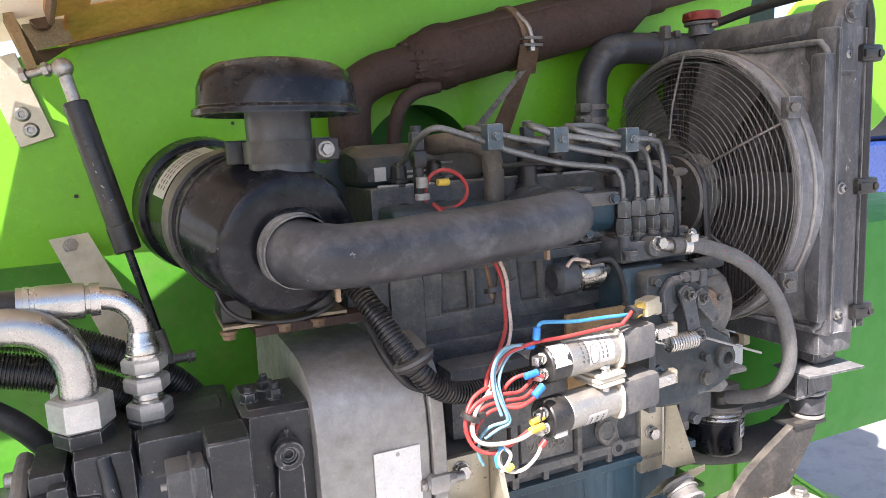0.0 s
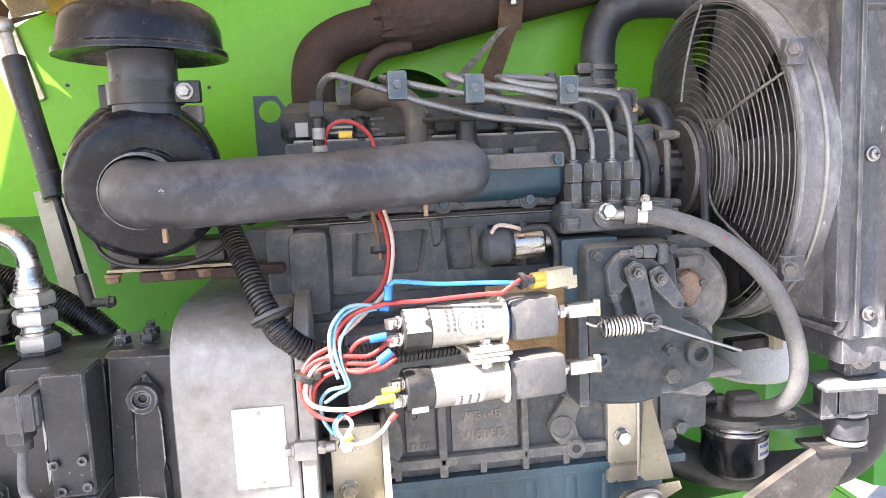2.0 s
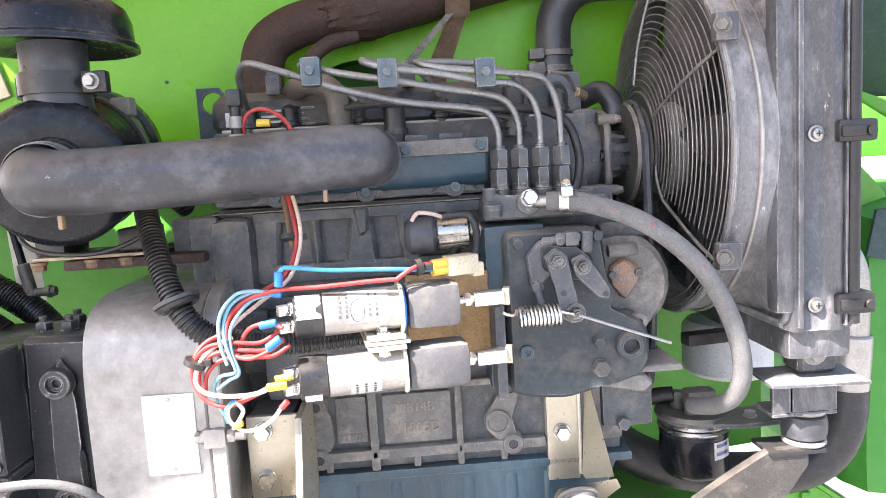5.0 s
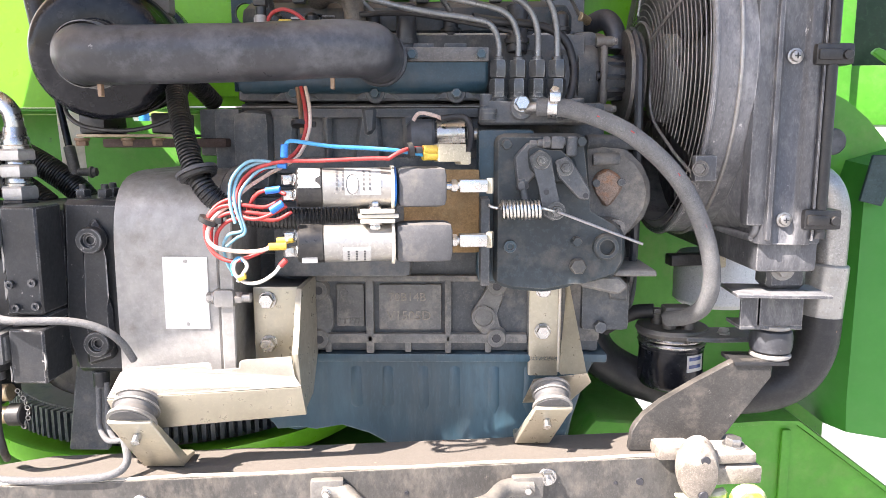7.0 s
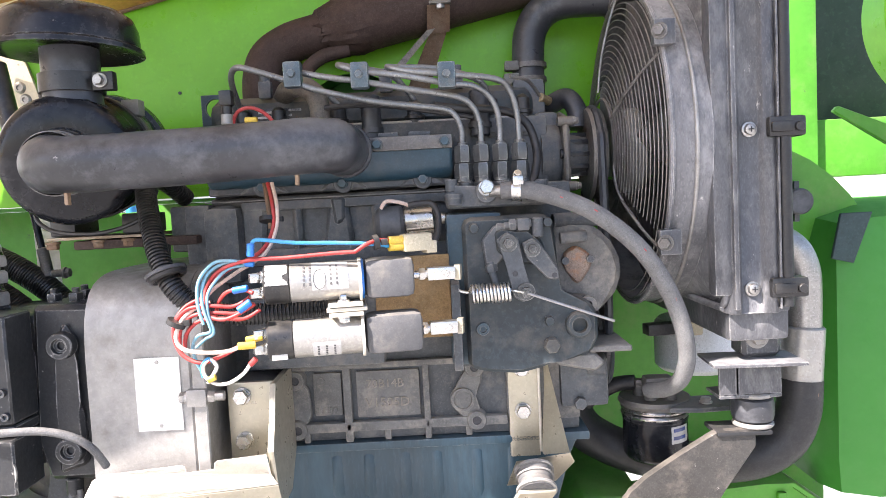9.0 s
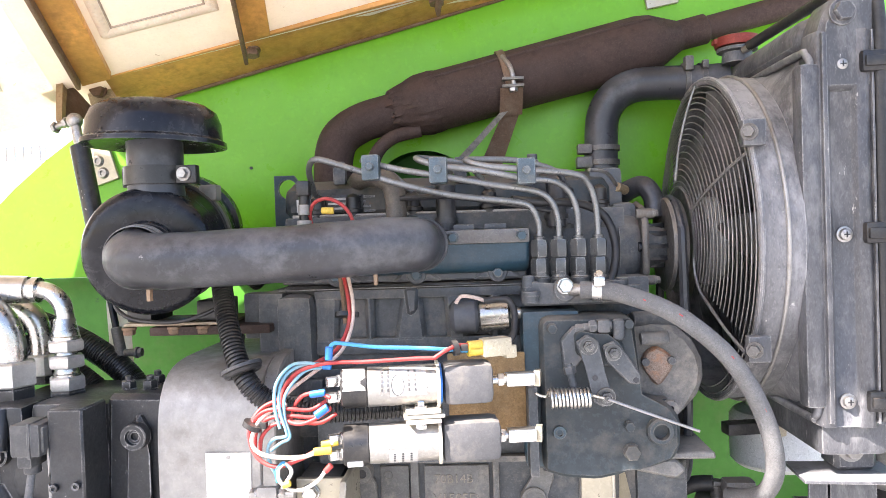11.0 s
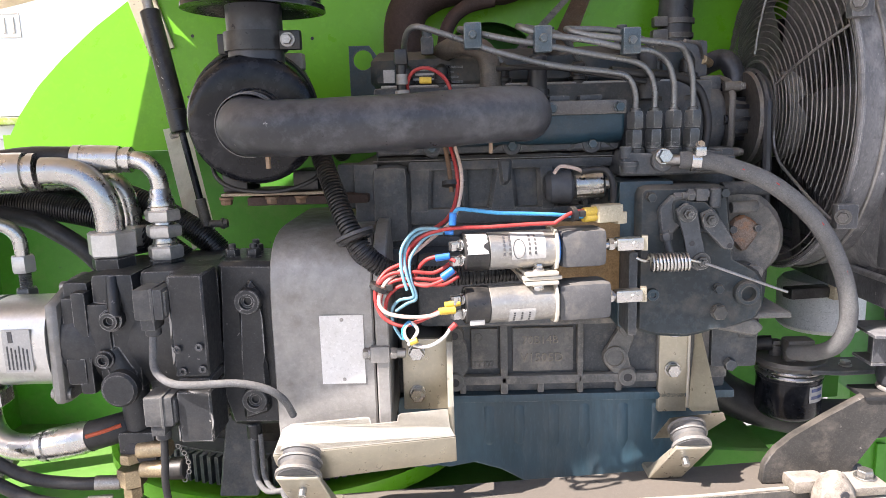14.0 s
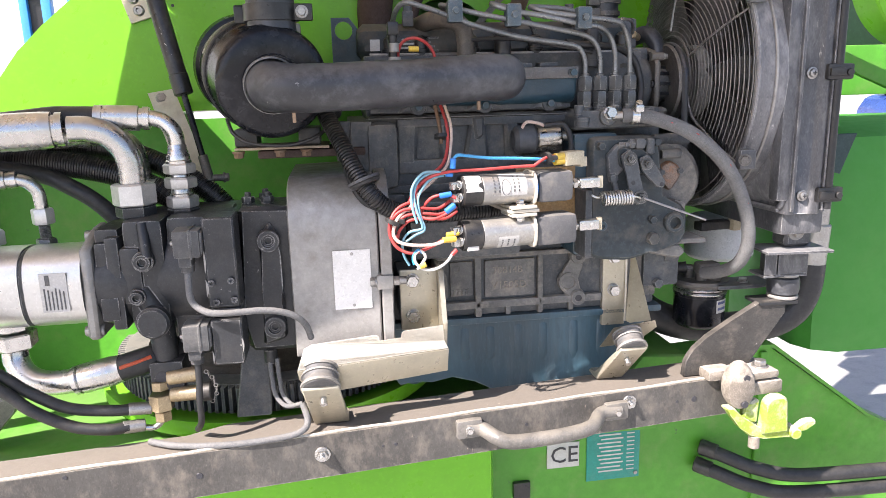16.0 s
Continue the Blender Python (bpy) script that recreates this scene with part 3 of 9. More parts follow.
def rail():
    """The dirty steel rail in front of the sump, skewed a little, nearer on the pump's side."""
    k = 0.1107

    def y_at(x):
        return 0.5955 + k * (x - 0.0)
    r = thing("tray_rail", (0.2, 0.64, 0.735), "dirty grey steel angle rail in front of the sump", "rail")
    bm = B()
    x0, x1, t = -0.42, 0.79, 0.006
    sec = [(0.0, 0.735), (0.0, 0.797), (0.075, 0.797), (0.075, 0.791), (t, 0.791), (t, 0.735)]
    ends = []
    for i in range(25):
        x = x0 + (x1 - x0) * i / 24
        deep = 0.056 if x < 0.02 else 0.075
        ends.append([bm.verts.new((x, y_at(x) + min(d, deep), z)) for d, z in sec])
    for a, b in zip(ends, ends[1:]):
        for i in range(6):
            bm.faces.new((a[i], a[(i + 1) % 6], b[(i + 1) % 6], b[i]))
    bm.faces.new(ends[0])
    bm.faces.new(ends[-1])
    part("angle_bar", bm, RAIL, r)
    # black plugs stand in for the shade inside the holes
    for x, z, h in ((0.005, 0.765, 0.0045), (0.245, 0.768, 0.002), (0.263, 0.768, 0.0025), (0.455, 0.768, 0.0025), (0.700, 0.768, 0.0025), (0.729, 0.768, 0.0048), (-0.15, 0.79, 0.003)):
        bm = B()
        rod(bm, (x, y_at(x) - 0.0006, z), (x, y_at(x) + 0.003, z), h, 14)
        part("bolt_hole", bm, INK, r)
    for x, z, s in ((0.163, 0.770, 0.019), (0.618, 0.780, 0.019)):
        bm = B()
        bolt(bm, (x, y_at(x) - 0.001, z), (0, -1, 0), s * 0.75, 0.006, 1.5, 0.006)
        part("rail_bolt", bm, ZINC, r, "bright zinc bolt with a washer")
    # worn lip on the top edge
    bm = B()
    tube(bm, [(x, y_at(x) + 0.003, 0.7985 + 0.0008 * math.sin(x * 37)) for x in [x0 + 0.03 * i for i in range(40)]], 0.0022, 6, 1)
    part("worn_edge", bm, CREAM_ZINC, r, "top edge rubbed to bare steel")
    h = thing("grab_handle", (0.48, 0.61, 0.77), "grey cast bow handle bolted to the rail", "handle")
    bm = B()

    def hy(x, d):
        return y_at(x) - d
    pts = [(0.362, hy(0.362, 0.006), 0.778), (0.385, hy(0.385, 0.008), 0.776), (0.405, hy(0.405, 0.030), 0.769), (0.43, hy(0.43, 0.036), 0.763), (0.50, hy(0.5, 0.038), 0.763), (0.545, hy(0.545, 0.034), 0.767), (0.568, hy(0.568, 0.010), 0.772), (0.600, hy(0.6, 0.006), 0.772)]
    tube(bm, pts, 0.0105, 14, 6)
    part("bow", bm, HANDLE, h)
    for x, z in ((0.367, 0.779), (0.594, 0.772)):
        bm = B()
        box(bm, x - 0.019, x + 0.019, y_at(x) - 0.012, y_at(x), z - 0.014, z + 0.014, 0.005, math.degrees(k))
        lug = part("lug", bm, HANDLE, h)
        bm = B()
        bolt(bm, (x, y_at(x) - 0.0135, z), (0, -1, 0), 0.008, 0.004, 1.4)
        part("screw", bm, ZINC, lug)
    # clamp with a rounded cover at the rail's end
    c = thing("rail_end_clamp", (0.80, 0.67, 0.75), "dirty domed clamp plates at the rail's end", "clamp")
    bm = B()
    lathe(bm, [(0, 0.0), (0.002, 0.012), (0.006, 0.020), (0.012, 0.0225), (0.018, 0.0235), (0.026, 0.0235)], (0.786, 0.636, 0.792), (0.12, 1, 0.1), 28)
    for v in bm.verts:
        v.co.z = 0.792 + (v.co.z - 0.792) * 1.6
    part("domed_cover", bm, DOME, c)
    # solid black rods painted as the dark of two holes
    for z in (0.770, 0.812):
        bm = B()
        rod(bm, (0.791, 0.6365, z), (0.791, 0.652, z), 0.0055, 14)
        part("cover_hole", bm, INK, c)
    bm = B()
    box(bm, 0.79, 0.855, 0.655, 0.715, 0.800, 0.812, 0.004, 5)
    box(bm, 0.805, 0.862, 0.655, 0.715, 0.775, 0.796, 0.004, 5)
    box(bm, 0.745, 0.79, 0.668, 0.70, 0.797, 0.815, 0.007, 5)
    part("clamp_plate", bm, DOME, c)
    bm = B()
    bolt(bm, (0.838, 0.68, 0.812), (0, 0, 1), 0.017, 0.008, 1.5)
    part("clamp_bolt", bm, STEEL, c)
    # lime latch hanging under the clamp
    l = thing("tray_latch", (0.84, 0.66, 0.70), "sun-faded lime latch hook under the rail's end", "latch")
    bm = B()
    prism(bm, [(0.762, 0.764), (0.772, 0.752), (0.790, 0.728), (0.806, 0.713), (0.830, 0.707), (0.880, 0.703), (0.884, 0.712), (0.868, 0.719), (0.826, 0.722), (0.808, 0.733), (0.790, 0.750), (0.778, 0.764)], 0.644, 0.660, "y", 0.003)
    part("hook_plate", bm, LIME, l)
    bm = B()
    prism(bm, [(0.822, 0.716), (0.826, 0.768), (0.836, 0.778), (0.856, 0.778), (0.864, 0.770), (0.868, 0.716)], 0.638, 0.656, "y", 0.004)
    part("tongue", bm, LIME, l)
    bm = B()
    prism(bm, [(0.796, 0.738), (0.800, 0.764), (0.824, 0.770), (0.822, 0.730)], 0.650, 0.664, "y", 0.003)
    part("web", bm, LIME, l)
    bm = B()
    rod(bm, (0.819, 0.652, 0.711), (0.819, 0.652, 0.690), 0.0085, 16)
    part("pin", bm, DOME, l)
    bm = B()
    rod(bm, (0.880, 0.636, 0.713), (0.880, 0.662, 0.713), 0.0085, 16)
    part("hinge_knuckle", bm, LIME, l)
    bm = B()
    prism(bm, [(0.884, 0.709), (0.902, 0.714), (0.920, 0.722), (0.916, 0.731), (0.898, 0.730), (0.884, 0.720)], 0.645, 0.657, "y", 0.003)
    part("pointer", bm, LIME, l)


def chassis():
    """Green chassis plates below and beside the bay."""
    c = thing("chassis", (0.6, 1.0, 0.2), "bright green machine chassis below the engine tray", "chassis", kind="structure")
    bm = B()
    box(bm, -0.6, 0.475, 0.93, 1.6, 0.25, 0.640, 0.05)
    part("turret_side", bm, GREEN, c)
    bm = B()
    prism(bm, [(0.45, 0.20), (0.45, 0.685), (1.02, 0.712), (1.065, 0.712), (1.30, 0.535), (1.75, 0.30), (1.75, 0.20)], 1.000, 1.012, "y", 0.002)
    part("side_plate", bm, GREEN_DARK_WORN, c)
    bm = B()
    prism(bm, [(0.72, 0.690), (1.02, 0.7125), (1.066, 0.7125), (1.30, 0.5355), (1.75, 0.3005), (1.75, 0.306), (1.303, 0.541), (1.068, 0.719), (1.02, 0.719), (0.72, 0.697)], 0.985, 1.06, "y", 0.001)
    part("plate_flange", bm, GREEN_DARK_WORN, c)
    bm = B()
    box(bm, 1.045, 1.060, 0.992, 1.001, 0.35, 0.70, 0.003)
    part("weld_seam", bm, GREEN_DARK_WORN, c)
    bm = B()
    box(bm, 0.520, 0.556, 0.990, 1.003, 0.425, 0.462, 0.004)
    part("square_socket", bm, PLASTIC, c)
    for nm, mt, x0, x1, z0, z1, dy, lab in (("ce_label", STICKER, 0.592, 0.660, 0.483, 0.538, 0.9985, "white sticker with black letters"), ("data_plate", TEAL, 0.676, 0.790, 0.445, 0.600, 0.9985, "teal engraved data plate")):
        bm = B()
        box(bm, x0, x1, dy - 0.0015, dy + 0.0015, z0, z1, 0.0005)
        p = part(nm, bm, mt, c, lab)
        if nm == "ce_label":
            words("lettering", "CE", 0.050, (x0 + 0.006, dy - 0.0022, z0 + 0.012), INK, p)
        else:
            for sx, sz in ((x0 + 0.008, z1 - 0.010), (x1 - 0.008, z0 + 0.010)):
                bm = B()
                rod(bm, (sx, dy - 0.004, sz), (sx, dy, sz), 0.004, 12)
                part("plate_screw", bm, STEEL, p)
            words("lettering", "CE", 0.014, (x0 + 0.052, dy - 0.0022, z1 - 0.034), STICKER, p)
            for i in range(11):
                bm = B()
                z = z1 - 0.045 - i * 0.0090
                box(bm, x0 + 0.022 + 0.004 * (i % 3), x1 - 0.036 - 0.005 * (i % 2), dy - 0.0022, dy - 0.0014, z - 0.0016, z + 0.0016, 0)
                box(bm, x1 - 0.028, x1 - 0.012, dy - 0.0022, dy - 0.0014, z - 0.0012, z + 0.0012, 0)
                part("text_bar", bm, STICKER, p)


def hood():
    """The open lid: a cream fibreglass shell on an amber frame, hinged along the panel's top and rising over the camera."""
    o = Vector((-0.105, 0.945, 1.462))
    u = Vector((1.0, 0.03, 0.207)).normalized()
    v = Vector((-0.10, -1.0, 0.40)).normalized()
    v = (v - u * v.dot(u)).normalized()
    w = u.cross(v).normalized()
    if w.z > 0:
        w = -w
    # w points down, towards the engine
    h = thing("hood", o, "open cream fibreglass hood with an amber steel frame", "hood")

    lean = 0.24

    def on(a, b, c):
        """A point of the lid: along the hinge, up the lid, down from it; the ribs lean along the hinge."""
        return o + u * (a + lean * b) + v * b + w * c

    def slab(bm, u0, u1, v0, v1, w0, w1, bev=0.002):
        vs = [bm.verts.new(on(a, b, c)) for c in (w0, w1) for a, b in ((u0, v0), (u1, v0), (u1, v1), (u0, v1))]
        fs = [bm.faces.new([vs[i] for i in q]) for q in ((3, 2, 1, 0), (4, 5, 6, 7), (0, 1, 5, 4), (1, 2, 6, 5), (2, 3, 7, 6), (3, 0, 4, 7))]
        soften(bm, fs, bev)
        return bm
    # depth reaches out of view, set by where the lid's shadow should end
    wide, deep, left = 1.25, 0.787, -0.014
    bm = B()
    slab(bm, left, wide, 0.064, deep, -0.012, -0.004)
    part("shell", bm, FRP, h)
    # added hidden strip: closes the gap back to the panel and stops sun there
    bm = B()
    vs = []
    for a in (left - 0.025, wide):
        p = on(a, 0.068, -0.010)
        vs += [bm.verts.new(q) for q in (p, Vector((p.x, 0.9945, p.z - 0.010)), Vector((p.x, 0.9945, p.z - 0.006)), p + Vector((0, 0, 0.004)))]
    for q in ((0, 1, 2, 3), (7, 6, 5, 4), (0, 4, 5, 1), (1, 5, 6, 2), (2, 6, 7, 3), (3, 7, 4, 0)):
        bm.faces.new([vs[i] for i in q])
    part("sun_stop_strip", bm, FRP, h)
    bars = ((0.031, 0.074), (0.266, 0.306), (0.545, 0.587), (0.82, 0.862), (1.10, 1.142))
    for a, b in zip(bars, bars[1:]):
        for v0, v1 in ((0.146, 0.40), (0.46, 0.72)):
            # a pressed step borders a field in each bay, a browner bead lies along its foot
            u0, u1 = a[1] + 0.016, b[0] - 0.030
            for inset, wide, high, mt in ((0.0, 0.015, 0.0026, STEPPED), (0.0100, 0.003, 0.0012, BROWNED_CREAM)):
                bm = B()
                c = [on(p, q, -0.0038) for p, q in ((u0 + inset, v0 + inset), (u1 - inset, v0 + inset), (u1 - inset, v1 - inset), (u0 + inset, v1 - inset))]
                for p, q in zip(c, c[1:] + c[:1]):
                    ribbon(bm, [p + (p - q).normalized() * wide * 0.3, q + (q - p).normalized() * wide * 0.3], w, wide, high)
                part("pressed_step" if inset == 0.0 else "crease_line", bm, mt, h)
    # the lower bar slopes from the lid back to the panel
    bm = B()
    vs = [bm.verts.new(p) for p in ((-0.058, 0.989, 1.479), (1.15, 0.989, 1.766), (1.15, 0.885, 1.749), (-0.034, 0.885, 1.506), (-0.058, 0.989, 1.491), (1.15, 0.989, 1.778), (1.15, 0.885, 1.761), (-0.034, 0.885, 1.518))]
    fs = [bm.faces.new([vs[i] for i in q]) for q in ((3, 2, 1, 0), (4, 5, 6, 7), (0, 1, 5, 4), (1, 2, 6, 5), (2, 3, 7, 6), (3, 0, 4, 7))]
    soften(bm, fs, 0.002)
    part("lower_bar", bm, AMBER, h)
    bm = B()
    ribbon(bm, [(-0.045, 0.986, 1.4805), (1.15, 0.986, 1.7655)], (0, -0.3, -1), 0.007, 0.002)
    part("bar_edge", bm, BROWN, h)
    for i, (a, b) in enumerate(bars):
        bm = B()
        slab(bm, a, b, 0.076 + 0.03 * a, deep, -0.004, 0.0095)
        part("cross_bar", bm, AMBER, h)
        bm = B()
        slab(bm, a - 0.003, a + 0.003, 0.055 if i else 0.090, deep, 0.0105, 0.026)
        part("bar_lip", bm, BROWN, h)
    bm = B()
    c = [Vector(p) for p in ((-0.091, 0.934, 1.511), (-0.053, 0.938, 1.521), (-0.038, 0.945, 1.480), (-0.083, 0.941, 1.468))]
    bm.faces.new([bm.verts.new(p) for p in c])
    bmesh.ops.solidify(bm, geom=bm.faces[:], thickness=0.003)
    part("backing_plate", bm, material("stained pale plate", (0.55, 0.44, 0.30), 0.55, 0.2, vary=0.35, dust=0.4, dust_colour=(0.20, 0.12, 0.06), bump=0.3), h, "pale stained backing plate")
    bm = B()
    bolt(bm, (-0.068, 0.933, 1.501), (0.0, -1.0, -0.15), 0.019, 0.009, 1.25)
    part("frame_bolt", bm, BROWN, h)
    for x in (0.168, 0.440, 0.710, 0.985):
        bm = B()
        bolt(bm, (x, 0.925, 1.5065 + 0.2225 * (x + 0.015)), (0, -0.2, -1), 0.020, 0.009, 1.3)
        part("frame_bolt", bm, BROWN, h)
    # side skirt: falls away from the lid's edge towards the camera
    s0, s1 = on(left + 0.002, -0.01, -0.008), on(left + 0.002, deep, -0.008)
    bm = B()
    edge = []

    def step(x, c, s):
        """Smooth rise from 0 to 1 about c."""
        k = max(0.0, min(1.0, (x - c) / s + 0.5))
        return k * k * (3 - 2 * k)

    def skirt(t, f):
        """A point of the skirt: along the lid's edge, then down; two pressed wedges, one inside the other."""
        top = s0.lerp(s1, t)
        low = Vector((-0.150 - 0.58 * t, 0.962 - 0.255 * t, 1.467 - 0.192 * t))
        # unseen stretch of skirt, its edge bent to shape the sun's shadow
        if t > 0.62:
            low = low.lerp(Vector((-0.66, 0.275, 1.46)), (t - 0.62) / 0.38)
        wide_here = 0.035 + 0.97 * t
        d = f * wide_here
        sunk = sum(deep_here * step(min(d - s_top, s_low - d), 0.010, 0.022) for deep_here, s_top, s_low in ((0.014, 0.096 - 0.147 * (t - 0.20), 0.096 + 1.12 * (t - 0.20)), (0.012, 0.186 - 0.266 * (t - 0.42), 0.186 + 0.98 * (t - 0.42))))
        return top.lerp(low, f) + Vector((0.35, 0.45, 0.82)) * sunk
    for i in range(97):
        edge.append([bm.verts.new(skirt(i / 96, j / 48)) for j in range(49)])
    for p, q in zip(edge, edge[1:]):
        for i in range(48):
            bm.faces.new((p[i], p[i + 1], q[i + 1], q[i]))
    bmesh.ops.solidify(bm, geom=bm.faces[:], thickness=0.008)
    side = part("side_skirt", bm, SKIRT, h, "stained cream skirt with pressed fields")
    for t0, off, up, down, t1 in ((0.20, 0.096, -0.147, 1.12, 0.60), (0.42, 0.186, -0.266, 0.98, 0.80)):
        bm = B()
        for slope in (up, down):
            ribbon(bm, [skirt(t, min(0.98, max(0.02, (off + slope * (t - t0)) / (0.035 + 0.97 * t)))) for t in [t0 + (t1 - t0) * k / 24 for k in range(25)]], (-0.35, -0.45, -0.82), 0.004, 0.0008)
        part("crease_line", bm, DINGY, side)
    # folded bracket that takes the gas strut: a narrow cheek, a gusset and its bolts
    bm = B()
    rows = []
    for p, wx, wy in (((-0.099, 0.892, 1.510), 0.010, 0.014), ((-0.084, 0.862, 1.466), 0.009, 0.011), ((-0.074, 0.842, 1.436), 0.008, 0.009)):
        rows.append([bm.verts.new(Vector(p) + Vector((sx * wx / 2, sy * wy / 2, -sy * wy / 2))) for sx, sy in ((-1, -1), (1, -1), (1, 1), (-1, 1))])
    for p, q in zip(rows, rows[1:]):
        for k in range(4):
            bm.faces.new((p[k], p[(k + 1) % 4], q[(k + 1) % 4], q[k]))
    bm.faces.new(rows[0])
    bm.faces.new(rows[-1][::-1])
    part("strut_bracket", bm, RUST_TAN, h, "tan rusty bracket cheek")
    for name, quad in (("bracket_gusset", ((-0.094, 0.898, 1.508), (-0.073, 0.848, 1.442), (-0.067, 0.888, 1.450), (-0.083, 0.936, 1.478))),
                       ("bracket_foot", ((-0.067, 0.888, 1.449), (-0.038, 0.942, 1.476), (-0.083, 0.938, 1.468)))):
        bm = B()
        bm.faces.new([bm.verts.new(p) for p in quad])
        bmesh.ops.solidify(bm, geom=bm.faces[:], thickness=0.004)
        part(name, bm, BROWN, h)
    for p, q in (((-0.080, 0.842, 1.433), (-0.056, 0.834, 1.439)), ((-0.107, 0.890, 1.512), (-0.072, 0.894, 1.517))):
        bm = B()
        p, q = Vector(p), Vector(q)
        rod(bm, p, q, 0.0042, 12)
        hexagon(bm, p, p - q, 0.014, 0.006)
        hexagon(bm, p.lerp(q, 0.62), q - p, 0.013, 0.006)
        part("bracket_bolt", bm, STEEL if p.y < 0.85 else BROWN, h)


def wall_plates():
    """Cream plates screwed to the panel: one by the strut, one under the hood's far end."""
    for x, z, rot, sx, sz, holes in ((-0.108, 1.418, 17, 0.041, 0.104, ((-0.002, -0.0162), (-0.0006, -0.0364))), (0.768, 1.640, 10, 0.048, 0.085, ((0.0, 0.012), (0.002, -0.020)))):
        p = thing("hinge_plate", (x, 0.994, z), "cream steel hinge plate screwed to the green panel", "hinge plate", "hinge plates")
        a = radians(rot)
        def at(dx, dz):
            return (x + dx * math.cos(a) - dz * math.sin(a), z + dx * math.sin(a) + dz * math.cos(a))
        bm = B()
        prism(bm, [at(-sx / 2, -sz / 2), at(sx / 2, -sz / 2), at(sx / 2, sz / 2), at(-sx / 2, sz / 2)], 0.989, 0.9955, "y", 0.001)
        part("leaf", bm, YZINC, p)
        for dx, dz in holes:
            bm = B()
            hx, hz = at(dx, dz)
            lathe(bm, [(0, 0.009), (0.002, 0.009), (0.005, 0.0065), (0.005, 0.004), (0.002, 0.0035), (0.002, 0)], (hx, 0.9895, hz), (0, -1, 0), 18)
            part("socket_screw", bm, STEEL, p)


def gas_strut():
    s = thing("gas_strut", (0.018, 0.80, 1.13), "black gas strut with faint hand-painted marks", "gas strut")
    top, low = Vector((-0.047, 0.829, 1.438)), Vector((0.018, 0.800, 1.132))
    d = (low - top).normalized()
    bm = B()
    rod(bm, top + d * 0.035, top + d * 0.170, 0.0125, 24)
    rod(bm, top + d * 0.165, top + d * 0.195, 0.0135, 24)
    part("cylinder", bm, PLASTIC, s)
    bm = B()
    rod(bm, top + d * 0.19, low - d * 0.02, 0.0045, 12)
    part("piston_rod", bm, GLOSS, s)
    bm = B()
    lathe(bm, [(-0.0105 * math.cos(math.pi * i / 12), 0.0105 * math.sin(math.pi * i / 12)) for i in range(13)], top, d, 24)
    rod(bm, top + d * 0.008, top + d * 0.036, 0.0065, 14)
    part("ball_end", bm, STEEL, s)
    bm = B()
    rod(bm, low - d * 0.03, low + d * 0.008, 0.007, 14)
    rod(bm, low + Vector((0, 0, -0.004)), low + Vector((0.028, 0.0, -0.004)), 0.005, 12)
    bolt(bm, low + Vector((0.022, 0, -0.004)), (1, 0, 0), 0.011, 0.005)
    part("lower_joint", bm, ALU_DARK, s)
    # three hand-painted strokes along the cylinder
    for k, stroke in ((0.104, ((-5, 3), (-5, -3), (-1, -3), (0, 1), (1, -3), (5, -3), (5, 3))), (0.119, ((-4, 4), (-5, -1), (-2, -3), (1, 3), (4, 3), (5, -3))), (0.133, ((5, -4), (-4, -4), (-5, 1), (-1, 4), (1, -3)))):
        bm = B()
        c = top + d * k + Vector((0.0, -0.0121, 0))
        tube(bm, [c + Vector((a * 0.0009, 0.0005 * abs(a) * abs(a) * 0.09, 0)) - d * b * 0.0012 for b, a in stroke], 0.0005, 5, 4)
        part("paint_mark", bm, STICKER, s)
    p = thing("strut_foot_plate", (-0.03, 0.98, 1.10), "pale steel plate that carries the strut's foot", "bracket plate")
    bm = B()
    q = [(-0.094, 0.967, 1.252), (-0.050, 0.955, 1.258), (0.024, 0.822, 1.105), (-0.020, 0.846, 1.085)]
    vs = [bm.verts.new(a) for a in q]
    bm.faces.new(vs)
    bmesh.ops.solidify(bm, geom=bm.faces[:], thickness=0.005)
    part("plate", bm, CREAM_ZINC, p)
    bm = B()
    bolt(bm, (-0.070, 0.955, 1.243), (0.2, -1, 0.5), 0.014, 0.005)
    part("plate_bolt", bm, STEEL, p)


